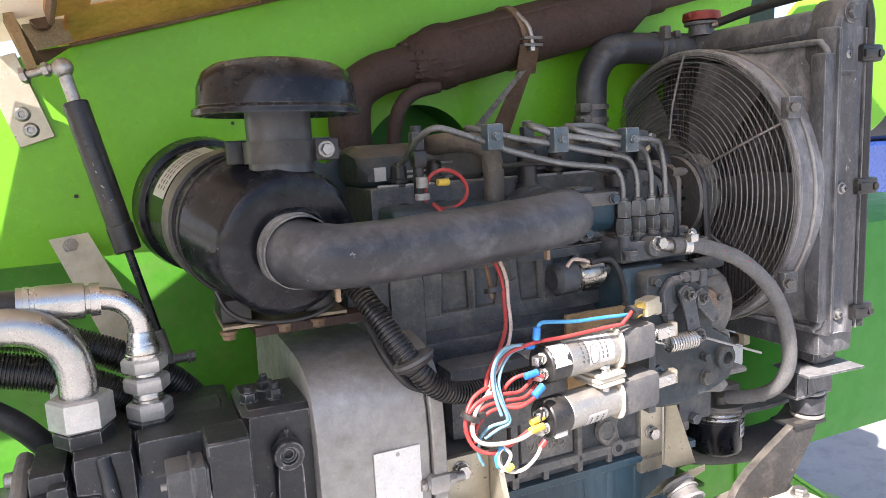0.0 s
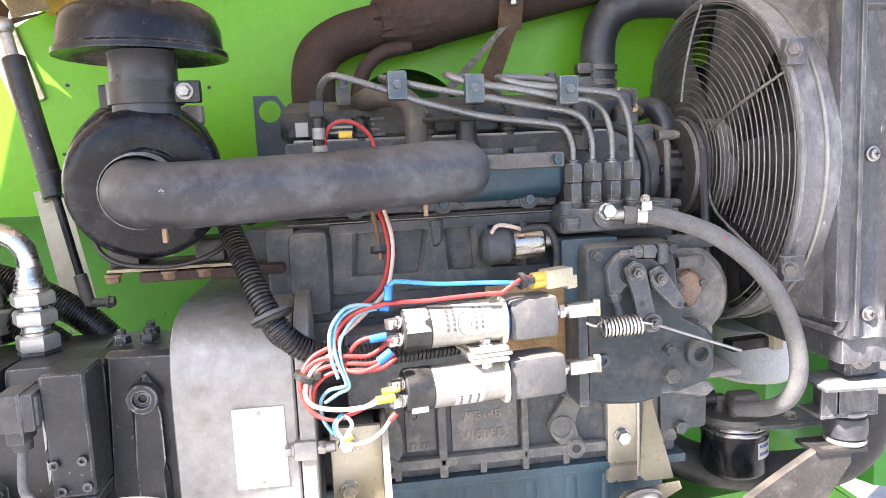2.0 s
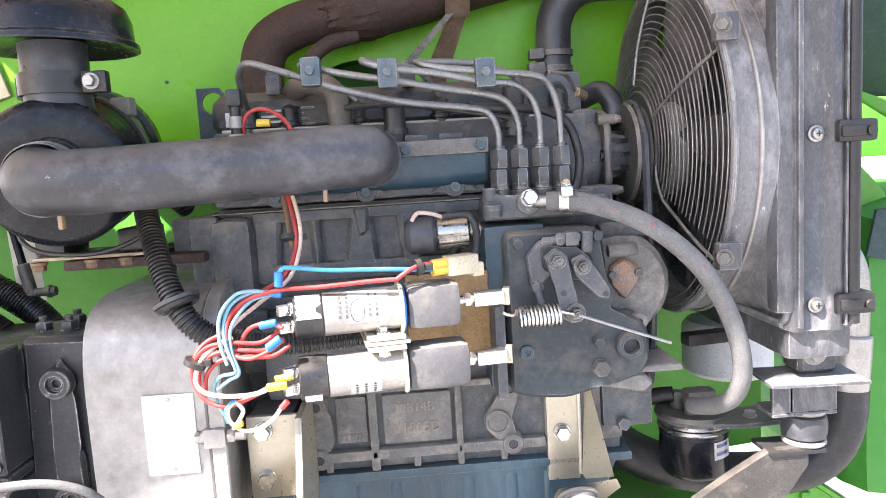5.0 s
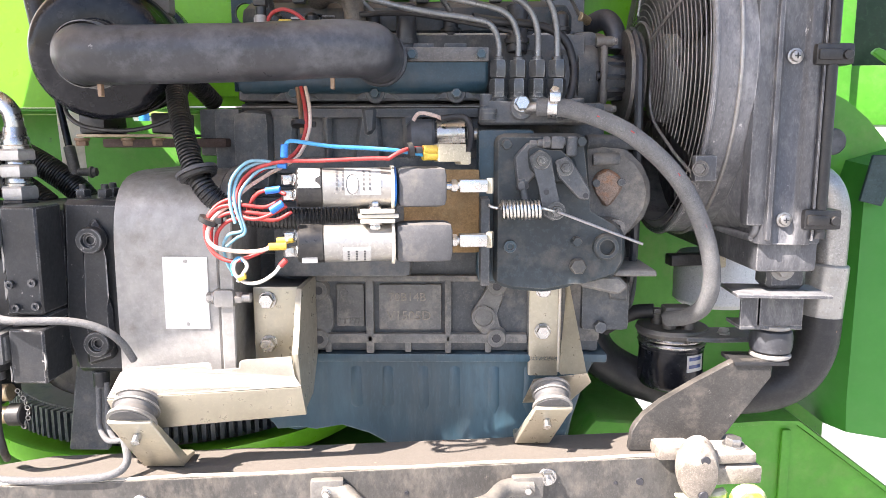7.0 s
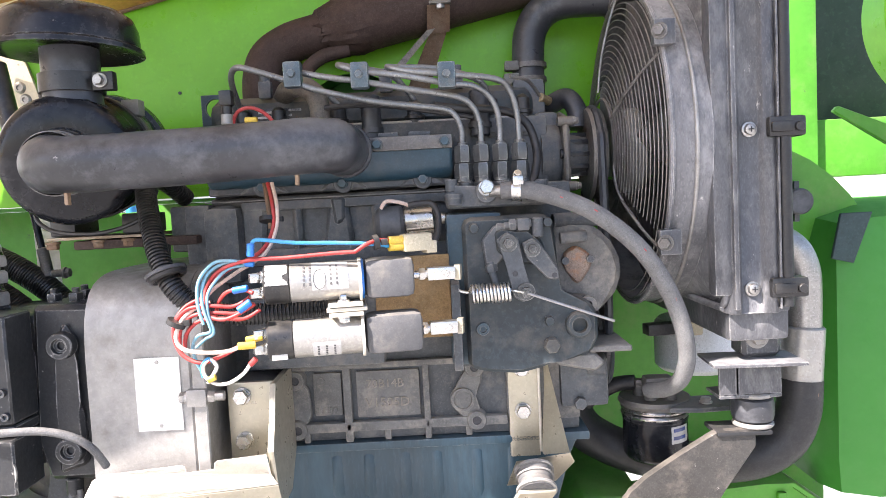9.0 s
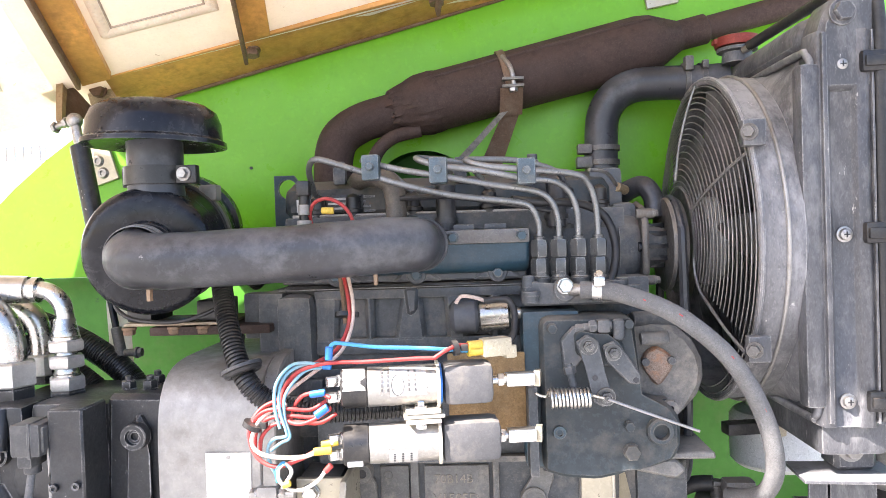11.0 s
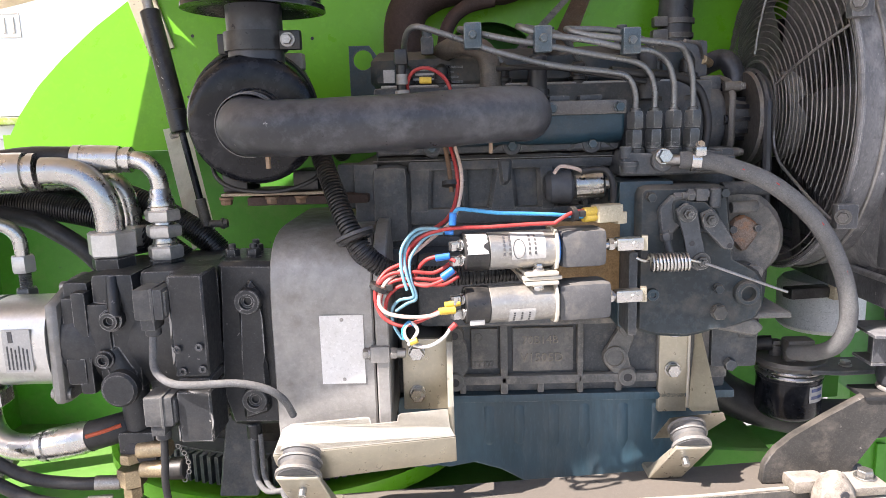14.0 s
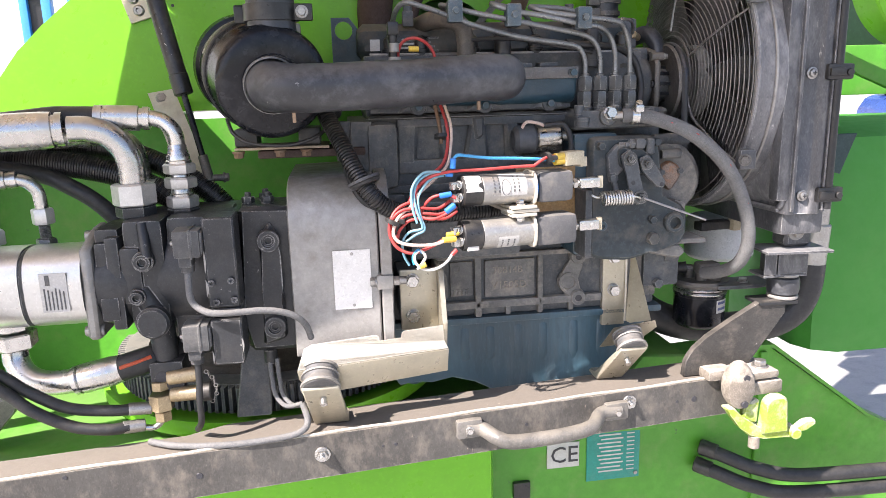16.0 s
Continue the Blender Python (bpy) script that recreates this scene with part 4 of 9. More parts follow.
# ---- the engine ----
def engine():
    e = thing("engine", (0.46, 0.85, 0.785), "dusty dark blue and black four-cylinder diesel engine", "engine")
    bm = B()
    box(bm, 0.252, 0.69, 0.748, 0.96, 0.905, 1.212, 0.006)
    part("crankcase", bm, CAST, e)
    # lower band: frame of ribs, bosses, casting panels
    bm = B()
    box(bm, 0.335, 0.60, 0.738, 0.752, 0.996, 1.004, 0.003)
    box(bm, 0.335, 0.60, 0.738, 0.752, 0.918, 0.930, 0.003)
    for x0, x1 in ((0.400, 0.410), (0.498, 0.506)):
        box(bm, x0, x1, 0.738, 0.752, 0.905, 1.000, 0.003)
    box(bm, 0.252, 0.335, 0.742, 0.752, 0.955, 0.965, 0.003)
    box(bm, 0.60, 0.69, 0.742, 0.752, 0.92, 1.0, 0.004)
    for x in (0.352, 0.452, 0.552):
        box(bm, x - 0.004, x + 0.004, 0.742, 0.752, 0.905, 0.92, 0.002)
    part("rib_frame", bm, DUSTY, e)
    for x, z in ((0.342, 0.985), (0.342, 0.923), (0.562, 0.991), (0.562, 0.925)):
        bm = B()
        lathe(bm, [(0, 0.0135), (0.010, 0.012), (0.012, 0.011), (0.012, 0.0055), (0.002, 0.0055), (0.002, 0)], (x, 0.748, z), (0, -1, 0), 24)
        boss = part("bolt_boss", bm, DUSTY, e)
        # the hole's inner shade is a black plug
        bm = B()
        rod(bm, (x, 0.7370, z), (x, 0.745, z), 0.0058, 16)
        part("tapped_hole", bm, INK, boss)
    bm = B()
    prism(bm, [(0.335, 0.985), (0.350, 0.985), (0.358, 0.972), (0.360, 0.940), (0.350, 0.923), (0.335, 0.923), (0.330, 0.935), (0.338, 0.955), (0.330, 0.972)], 0.741, 0.75, "y", 0.002)
    part("boss_web", bm, DUSTY, e)
    bm = B()
    prism(bm, [(0.552, 0.993), (0.572, 0.993), (0.570, 0.972), (0.560, 0.955), (0.572, 0.925), (0.552, 0.92), (0.535, 0.94), (0.530, 0.955), (0.540, 0.970)], 0.741, 0.75, "y", 0.002)
    part("boss_web", bm, DUSTY, e)
    bm = B()
    lathe(bm, [(0, 0.0155), (0.008, 0.0145), (0.008, 0.0115), (0.005, 0.0105), (0.006, 0)], (0.546, 0.746, 0.951), (0, -1, 0), 28)
    part("core_plug", bm, DUSTY, e)
    bm = B()
    box(bm, 0.416, 0.494, 0.7425, 0.752, 0.934, 0.992, 0.003)
    pnl = part("casting_panel", bm, DUSTY, e)
    words("casting_mark", "70B14B", 0.0150, (0.428, 0.7425, 0.971), DOME, pnl, depth=0.0012)
    words("casting_mark", "V1505D", 0.0165, (0.426, 0.7425, 0.947), DOME, pnl, depth=0.0012)
    bm = B()
    box(bm, 0.363, 0.398, 0.7435, 0.752, 0.938, 0.992, 0.003)
    pnl = part("casting_panel", bm, DUSTY, e)
    for k in range(4):
        bm = B()
        x = 0.367 + 0.0062 * k
        prism(bm, [(x, 0.941), (x + 0.0045, 0.941), (x + 0.0065, 0.949), (x + 0.002, 0.949)], 0.7425, 0.745, "y", 0.0005)
        part("foundry_mark", bm, DUSTY, pnl)
    bm = B()
    ring(bm, (0.373, 0.743, 0.981), (0, 1, 0), 0.0045, 0.0007, 18, 5)
    part("foundry_mark", bm, DUSTY, pnl)
    # upper band: ribs round sunken pockets below the manifold
    bm = B()
    box(bm, 0.292, 0.54, 0.737, 0.752, 1.194, 1.206, 0.004)
    box(bm, 0.292, 0.54, 0.737, 0.752, 1.128, 1.148, 0.005)
    for poly in ([(0.290, 1.200), (0.322, 1.200), (0.318, 1.140), (0.290, 1.140)], [(0.352, 1.200), (0.363, 1.200), (0.364, 1.140), (0.353, 1.140)], [(0.397, 1.200), (0.420, 1.200), (0.426, 1.140), (0.386, 1.140)], [(0.447, 1.200), (0.470, 1.200), (0.474, 1.140), (0.450, 1.140)], [(0.500, 1.200), (0.514, 1.200), (0.514, 1.140), (0.500, 1.140)]):
        prism(bm, poly, 0.7375, 0.752, "y", 0.005)
    prism(bm, [(0.400, 1.207), (0.418, 1.207), (0.416, 1.178), (0.404, 1.172)], 0.7325, 0.742, "y", 0.004)
    part("upper_ribs", bm, CAST, e)
    bm = B()
    box(bm, 0.247, 0.293, 0.722, 0.765, 1.108, 1.203, 0.016)
    part("end_barrel", bm, CAST, e)
    bm = B()
    box(bm, 0.252, 0.535, 0.741, 0.752, 1.100, 1.112, 0.003)
    part("middle_rib", bm, CAST, e)
    bm = B()
    box(bm, 0.255, 0.30, 0.735, 0.752, 1.03, 1.10, 0.006)
    part("starter_pad", bm, CAST, e)
    bm = B()
    box(bm, 0.250, 0.545, 0.7362, 0.752, 1.2065, 1.2078, 0)
    part("head_gasket", bm, ALU_DARK, e, "thin pale head gasket")
    # rear plate and its tab
    bm = B()
    box(bm, 0.226, 0.256, 0.73, 0.98, 1.08, 1.205, 0.004)
    box(bm, 0.205, 0.232, 0.74, 0.77, 1.150, 1.205, 0.004)
    part("rear_plate", bm, CAST, e)
    bm = B()
    bolt(bm, (0.226, 0.752, 1.178), (-1, 0, 0.0), 0.013, 0.008)
    part("plate_bolt", bm, CAST, e)
    # sump
    bm = B()
    prism(bm, [(0.262, 0.905), (0.695, 0.905), (0.690, 0.888), (0.672, 0.878), (0.655, 0.780), (0.640, 0.765), (0.446, 0.765), (0.434, 0.776), (0.422, 0.790), (0.402, 0.801), (0.365, 0.806), (0.330, 0.806), (0.314, 0.797), (0.298, 0.796), (0.284, 0.806), (0.268, 0.806), (0.266, 0.87)], 0.752, 0.945, "y", 0.006)
    part("sump", bm, SUMP, e)
    bm = B()
    box(bm, 0.262, 0.700, 0.740, 0.96, 0.893, 0.904, 0.003)
    part("sump_flange", bm, SUMP, e)
    for x in (0.385, 0.425, 0.470, 0.510, 0.560, 0.605):
        bm = B()
        lathe(bm, [(0.0, 0.004), (0.012, 0.013), (0.06, 0.016), (0.100 if x > 0.44 else 0.070, 0.013), (0.112 if x > 0.44 else 0.080, 0.004)], (x, 0.7625, 0.895), (0, 0.06, -1), 20)
        part("sump_flute", bm, SUMP, e)
    # head and covers
    bm = B()
    box(bm, 0.250, 0.668, 0.772, 0.945, 1.208, 1.295, 0.005)
    part("cylinder_head", bm, CAST, e)
    bm = B()
    prism(bm, [(0.790, 1.293), (0.790, 1.322), (0.800, 1.338), (0.845, 1.345), (0.905, 1.338), (0.918, 1.32), (0.918, 1.293)], 0.245, 0.655, "x", 0.014)
    cover = part("rocker_cover", bm, CASE, e)
    bm = B()
    box(bm, 0.262, 0.276, 0.7885, 0.7905, 1.302, 1.318, 0)
    part("code_label", bm, STICKER, cover, "small white code label")
    for k in range(4):
        bm = B()
        box(bm, 0.325, 0.362 - 0.006 * (k % 3), 0.7885, 0.7903, 1.300 + 0.006 * k, 1.3025 + 0.006 * k, 0)
        part("text_bar", bm, RAD, cover)
    for x in (0.29, 0.335, 0.41, 0.505, 0.60, 0.64):
        bm = B()
        lathe(bm, [(0, 0.0135), (0.005, 0.0135), (0.007, 0.0112), (0.028, 0.0108), (0.029, 0.0125), (0.033, 0.0125), (0.034, 0.0095), (0.048, 0.0090), (0.052, 0.005), (0.054, 0.0)], (x, 0.784, 1.270), (0, 0, 1), 20)
        part("injector_body", bm, PLASTIC, e)
    bm = B()
    rod(bm, (0.26, 0.776, 1.296), (0.63, 0.776, 1.294), 0.0022, 8)
    part("leak_off_pipe", bm, STEEL, e)
    # inlet manifold
    bm = B()
    prism(bm, [(0.775, 1.222), (0.728, 1.222), (0.718, 1.232), (0.716, 1.262), (0.722, 1.272), (0.775, 1.274)], 0.258, 0.548, "x", 0.004)
    man = part("inlet_manifold", bm, BLUE, e, "dark blue cast inlet manifold")
    bm = B()
    box(bm, 0.446, 0.549, 0.712, 0.772, 1.256, 1.2725, 0.003)
    part("manifold_cap", bm, ALU_DARK, man, "dusty bare metal cap")
    for x0, x1 in ((0.462, 0.486), (0.498, 0.524)):
        bm = B()
        box(bm, x0, x1, 0.73, 0.755, 1.272, 1.279, 0.002)
        part("cap_pad", bm, CAST, man)
    bm = B()
    prism(bm, [(0.255, 1.214), (0.545, 1.214), (0.548, 1.226), (0.255, 1.226)], 0.735, 0.775, "y", 0.002)
    for x in (0.322, 0.417, 0.512):
        rod(bm, (x, 0.728, 1.222), (x, 0.76, 1.222), 0.0115, 20)
        prism(bm, [(x - 0.030, 1.214), (x + 0.030, 1.214), (x + 0.010, 1.231), (x - 0.010, 1.231)], 0.730, 0.76, "y", 0.003)
    part("manifold_flange", bm, CAST, man)
    for x, z, y in ((0.462, 1.264, 0.711), (0.540, 1.264, 0.711), (0.512, 1.222, 0.7275), (0.417, 1.222, 0.7275), (0.322, 1.222, 0.7275)):
        bm = B()
        bolt(bm, (x, y, z), (0, -1, 0), 0.010, 0.005, 1.3)
        part("manifold_bolt", bm, BLUE, man)
    # inlet elbow behind the hose's end
    bm = B()
    tube(bm, [(0.335, 0.815, 1.338), (0.350, 0.778, 1.342), (0.370, 0.752, 1.341), (0.387, 0.745, 1.332), (0.393, 0.744, 1.315), (0.394, 0.744, 1.290), (0.394, 0.744, 1.268)], 0.0125, 18, 6)
    part("breather_elbow", bm, material("oily grimy elbow", (0.10, 0.088, 0.075), 0.5, 0.1, vary=0.35, dust=0.55, dust_colour=(0.20, 0.165, 0.125), bump=0.5, scale=90, grit=0.5), e, "grimy breather elbow")
    bm = B()
    box(bm, 0.288, 0.347, 0.7885, 0.7915, 1.300, 1.322, 0.0005)
    lab = part("cover_label", bm, PLASTIC, e, "dirty dark label on the rocker cover")
    for i in range(3):
        bm = B()
        box(bm, 0.296 + 0.006 * i, 0.340 - 0.004 * (i % 2), 0.7876, 0.7884, 1.304 + 0.006 * i, 1.3065 + 0.006 * i, 0)
        part("text_bar", bm, ALU, lab)
    bm = B()
    box(bm, 0.282, 0.297, 0.712, 0.728, 1.318, 1.336, 0.003)
    rod(bm, (0.289, 0.72, 1.285), (0.289, 0.72, 1.320), 0.006, 14)
    part("glow_plug_connector", bm, PLASTIC, e)
    bm = B()
    rod(bm, (0.290, 0.714, 1.296), (0.290, 0.714, 1.308), 0.0066, 14)
    rod(bm, (0.290, 0.714, 1.283), (0.290, 0.714, 1.290), 0.0085, 14)
    part("connector_sleeve", bm, ALU, e, "pale grimy sleeve")
    bm = B()
    rod(bm, (0.310, 0.718, 1.3005), (0.324, 0.718, 1.3000), 0.004, 14)
    part("yellow_crimp", bm, YELLOW, e, "yellow crimp on a wire")
    for x in (0.318, 0.470, 0.560):
        bm = B()
        box(bm, x - 0.008, x + 0.008, 0.786, 0.80, 1.335, 1.357, 0.003)
        rod(bm, (x, 0.792, 1.355), (x, 0.792, 1.364), 0.0065, 12)
        part("cover_nut", bm, CAST, e)
    for x in (0.452, 0.585):
        bm = B()
        rod(bm, (x, 0.765, 1.272), (x, 0.765, 1.328), 0.012, 18)
        collar(bm, (x, 0.765, 1.285), (0, 0, 1), 0.013, 0.006)
        part("breather_stub", bm, RUBBER, e)
    # lifting eye
    bm = B()
    n = 20
    outer = [(0.208, 1.235), (0.252, 1.235), (0.252, 1.335), (0.236, 1.357), (0.208, 1.357)]
    vs = [bm.verts.new((x, 0.876, z)) for x, z in outer]
    hole = [bm.verts.new((0.227 + 0.0135 * math.cos(2 * math.pi * i / n), 0.876, 1.338 + 0.0135 * math.sin(2 * math.pi * i / n))) for i in range(n)]
    es = [bm.edges.new((vs[i], vs[(i + 1) % 5])) for i in range(5)] + [bm.edges.new((hole[i], hole[(i + 1) % n])) for i in range(n)]
    bmesh.ops.triangle_fill(bm, edges=es, use_beauty=True)
    bmesh.ops.solidify(bm, geom=bm.faces[:], thickness=0.006)
    part("lifting_eye", bm, BLUE, e, "dark blue lifting eye plate")
    # injection pump and governor case
    bm = B()
    box(bm, 0.536, 0.600, 0.690, 0.80, 1.005, 1.180, 0.006)
    part("governor_case", bm, BLUE, e, "dark blue governor case")
    bm = B()
    prism(bm, [(0.554, 1.008), (0.554, 1.169), (0.560, 1.175), (0.648, 1.175), (0.655, 1.168), (0.657, 1.086), (0.690, 1.078), (0.701, 1.062), (0.701, 1.032), (0.692, 1.016), (0.656, 1.012), (0.640, 1.003), (0.612, 0.997), (0.576, 1.000), (0.562, 1.004)], 0.671, 0.72, "y", 0.008)
    cover = part("governor_cover", bm, CASE, e, "blue-grey dusty governor cover")
    bm = B()
    box(bm, 0.540, 0.695, 0.692, 0.80, 1.002, 1.080, 0.006)
    part("governor_foot", bm, CASE, e)
    for x, z in ((0.567, 1.163), (0.648, 1.166), (0.646, 1.056), (0.648, 1.028)):
        bm = B()
        bolt(bm, (x, 0.670, z), (0, -1, 0), 0.016 if z < 1.04 else 0.010, 0.006, 1.15)
        part("cover_bolt", bm, CASE, cover)
    bm = B()
    lathe(bm, [(0, 0.0075), (0.003, 0.007), (0.003, 0.0038), (-0.003, 0.0035), (-0.003, 0)], (0.572, 0.6705, 1.050), (0, -1, 0), 20)
    part("socket_plug", bm, BLUE, cover)
    bm = B()
    lathe(bm, [(0, 0.0155), (0.010, 0.0145), (0.012, 0.0125), (0.012, 0.0085), (-0.01, 0.0085), (-0.01, 0)], (0.679, 0.674, 1.050), (0, -1, 0), 24)
    part("port_boss", bm, CASE, e)
    bm = B()
    prism(bm, [(0.655, 1.045), (0.655, 1.166), (0.680, 1.168), (0.703, 1.160), (0.722, 1.146), (0.734, 1.128), (0.739, 1.108), (0.736, 1.088), (0.726, 1.070), (0.708, 1.058), (0.690, 1.050)], 0.706, 0.80, "y", 0.008)
    part("timing_case", bm, DUSTY, e, "rounded dusty timing case")
    bm = B()
    prism(bm, [(0.667, 1.118), (0.672, 1.108), (0.682, 1.092), (0.688, 1.092), (0.700, 1.108), (0.704, 1.120), (0.696, 1.130), (0.684, 1.136), (0.672, 1.130)], 0.699, 0.712, "y", 0.003)
    dm = part("case_cover", bm, RUST_GREY, e, "small rust-flecked diamond cover plate")
    for x, z in ((0.671, 1.119), (0.700, 1.120)):
        bm = B()
        rod(bm, (x, 0.700, z), (x, 0.694, z), 0.0045, 14)
        part("cover_screw", bm, CAST, dm)
    bm = B()
    rod(bm, (0.665, 0.69, 1.146), (0.695, 0.69, 1.147), 0.007, 14)
    rod(bm, (0.66, 0.71, 1.165), (0.72, 0.72, 1.165), 0.009, 14)
    part("case_stub", bm, CAST, e)
    bm = B()
    prism(bm, [(0.694, 1.012), (0.694, 1.020), (0.742, 1.020), (0.744, 1.012)], 0.690, 0.80, "y", 0.002)
    prism(bm, [(0.655, 1.000), (0.655, 1.012), (0.700, 1.012), (0.712, 1.000), (0.700, 0.990)], 0.690, 0.80, "y", 0.003)
    part("case_flange", bm, DUSTY, e)
    bm = B()
    lathe(bm, [(0, 0.009), (0.008, 0.0085), (0.008, 0.0035), (0.0, 0.003), (0.0, 0)], (0.694, 0.690, 1.070), (0, -1, 0), 16)
    part("case_ear", bm, DUSTY, e)
    # lobed pad behind the levers
    bm = B()
    prism(bm, [(0.588, 1.158), (0.596, 1.163), (0.612, 1.160), (0.624, 1.154), (0.638, 1.150), (0.644, 1.140), (0.640, 1.126), (0.626, 1.120), (0.614, 1.126), (0.600, 1.128), (0.590, 1.136)], 0.662, 0.672, "y", 0.003)
    part("lever_pad", bm, CASE, cover)
    # pump deck with four delivery valves
    bm = B()
    prism(bm, [(0.538, 1.185), (0.662, 1.185), (0.664, 1.190), (0.648, 1.196), (0.640, 1.206), (0.62, 1.208), (0.562, 1.208), (0.550, 1.214), (0.541, 1.210), (0.537, 1.198)], 0.692, 0.79, "y", 0.004)
    deck = part("injection_pump", bm, CAST, e, "black dusty injection pump body")
    for i in range(4):
        x = 0.5605 + 0.0222 * i
        bm = B()
        rod(bm, (x, 0.719, 1.196), (x, 0.719, 1.216), 0.0115, 18)
        rod(bm, (x, 0.719, 1.214), (x, 0.719, 1.222), 0.0095, 18)
        hexagon(bm, (x, 0.719, 1.218), (0, 0, 1), 0.0185, 0.019, 0.003, phase=0.3)
        valve = part("delivery_valve", bm, NUT, deck)
        bm = B()
        hexagon(bm, (x, 0.719, 1.2385), (0, 0, 1), 0.0178, 0.0195, 0.003, phase=0.5)
        rod(bm, (x, 0.719, 1.257), (x, 0.719, 1.262), 0.006, 14)
        part("union_nut", bm, NUT, valve)
    bm = B()
    rod(bm, (0.584, 0.705, 1.202), (0.584, 0.683, 1.202), 0.0125, 20)
    part("banjo_union", bm, CAST, deck)
    bm = B()
    bolt(bm, (0.584, 0.683, 1.207), (0, -1, 0.1), 0.014, 0.009, 1.3)
    part("banjo_bolt", bm, ZINC, deck, "bright zinc banjo bolt")
    for x, z in ((0.648, 1.200), (0.635, 1.192), (0.545, 1.205)):
        bm = B()
        rod(bm, (x, 0.698, z), (x, 0.698, z + 0.014), 0.007, 14)
        part("deck_stud", bm, CAST, deck)
    for x, r0, h0 in ((0.640, 0.010, 0.022), (0.657, 0.008, 0.016), (0.547, 0.009, 0.012)):
        bm = B()
        lathe(bm, [(0, r0), (h0 * 0.6, r0), (h0 * 0.6, r0 * 1.15), (h0, r0 * 1.15), (h0, r0 * 0.6), (h0 * 0.7, r0 * 0.5), (h0 * 0.7, 0)], (x, 0.689, 1.190), (0, 0, 1), 18)
        part("deck_plug", bm, CAST, deck)
    # injection pipes
    lines = (
        [(0.5605, 0.719, 1.262), (0.5600, 0.719, 1.278), (0.5530, 0.717, 1.294), (0.536, 0.714, 1.302), (0.463, 0.704, 1.312), (0.400, 0.704, 1.328), (0.373, 0.704, 1.338), (0.336, 0.704, 1.351), (0.308, 0.707, 1.359), (0.295, 0.725, 1.350), (0.291, 0.760, 1.328), (0.290, 0.780, 1.320)],
        [(0.5827, 0.719, 1.262), (0.5820, 0.719, 1.284), (0.5740, 0.717, 1.303), (0.555, 0.711, 1.314), (0.502, 0.696, 1.323), (0.448, 0.694, 1.334), (0.410, 0.702, 1.342), (0.372, 0.712, 1.352), (0.358, 0.735, 1.358), (0.380, 0.770, 1.350), (0.410, 0.782, 1.322)],
        [(0.6049, 0.719, 1.262), (0.6040, 0.719, 1.290), (0.5950, 0.716, 1.312), (0.575, 0.704, 1.324), (0.545, 0.694, 1.327), (0.500, 0.692, 1.337), (0.450, 0.692, 1.345), (0.425, 0.700, 1.354), (0.432, 0.725, 1.357), (0.480, 0.760, 1.350), (0.505, 0.782, 1.322)],
        [(0.6271, 0.719, 1.262), (0.6255, 0.719, 1.295), (0.6170, 0.716, 1.320), (0.600, 0.706, 1.331), (0.545, 0.692, 1.337), (0.500, 0.694, 1.343), (0.480, 0.704, 1.350), (0.488, 0.730, 1.354), (0.540, 0.745, 1.352), (0.585, 0.765, 1.340), (0.600, 0.782, 1.322)],
    )
    for pts in lines:
        bm = B()
        tube(bm, pts, 0.0036, 12, 6)
        part("injection_pipe", bm, PIPE, e, "bent steel injection pipe")
    for x, z, y in ((0.372, 1.346, 0.700), (0.449, 1.339, 0.688), (0.546, 1.334, 0.686)):
        bm = B()
        box(bm, x - 0.010, x + 0.010, y - 0.006, y + 0.012, z - 0.014, z + 0.015, 0.003)
        clip = part("pipe_clip", bm, CLIP, e, "blue-grey pipe clip")
        bm = B()
        bolt(bm, (x, y - 0.0065, z + 0.001), (0, -1, 0), 0.008, 0.003, 1.2)
        part("clip_screw", bm, CLIP, clip)
    # governor levers, linkage and spring
    bm = B()
    prism(bm, [(0.590, 1.150), (0.602, 1.158), (0.614, 1.150), (0.619, 1.120), (0.626, 1.096), (0.618, 1.080), (0.606, 1.086), (0.600, 1.120)], 0.652, 0.657, "y", 0.0015)
    lever = part("speed_lever", bm, CAST, e, "grey steel governor lever")
    for x, z in ((0.603, 1.146), (0.620, 1.092)):
        bm = B()
        bolt(bm, (x, 0.652, z), (0, -1, 0), 0.011, 0.005, 1.8, 0.005)
        part("lever_nut", bm, NUT, lever)
    bm = B()
    rod(bm, (0.603, 0.657, 1.146), (0.603, 0.70, 1.146), 0.008, 14)
    part("lever_shaft", bm, CASE, lever)
    bm = B()
    prism(bm, [(0.618, 1.145), (0.630, 1.150), (0.640, 1.140), (0.658, 1.112), (0.656, 1.103), (0.645, 1.104), (0.622, 1.128)], 0.655, 0.659, "y", 0.0015)
    lever = part("stop_lever", bm, CAST, e, "grey steel governor lever")
    bm = B()
    bolt(bm, (0.629, 0.655, 1.138), (0, -1, 0), 0.010, 0.005, 1.8, 0.003)
    part("lever_nut", bm, NUT, lever)
    bm = B()
    rod(bm, (0.629, 0.659, 1.138), (0.629, 0.70, 1.138), 0.007, 14)
    part("lever_shaft", bm, CASE, lever)
    # lever holes are black discs in place of their shade
    bm = B()
    rod(bm, (0.652, 0.6545, 1.108), (0.652, 0.656, 1.108), 0.003, 12)
    part("lever_hole", bm, INK, lever)
    bm = B()
    rod(bm, (0.609, 0.6515, 1.112), (0.609, 0.653, 1.112), 0.003, 12)
    part("lever_hole", bm, INK, lever)
    bm = B()
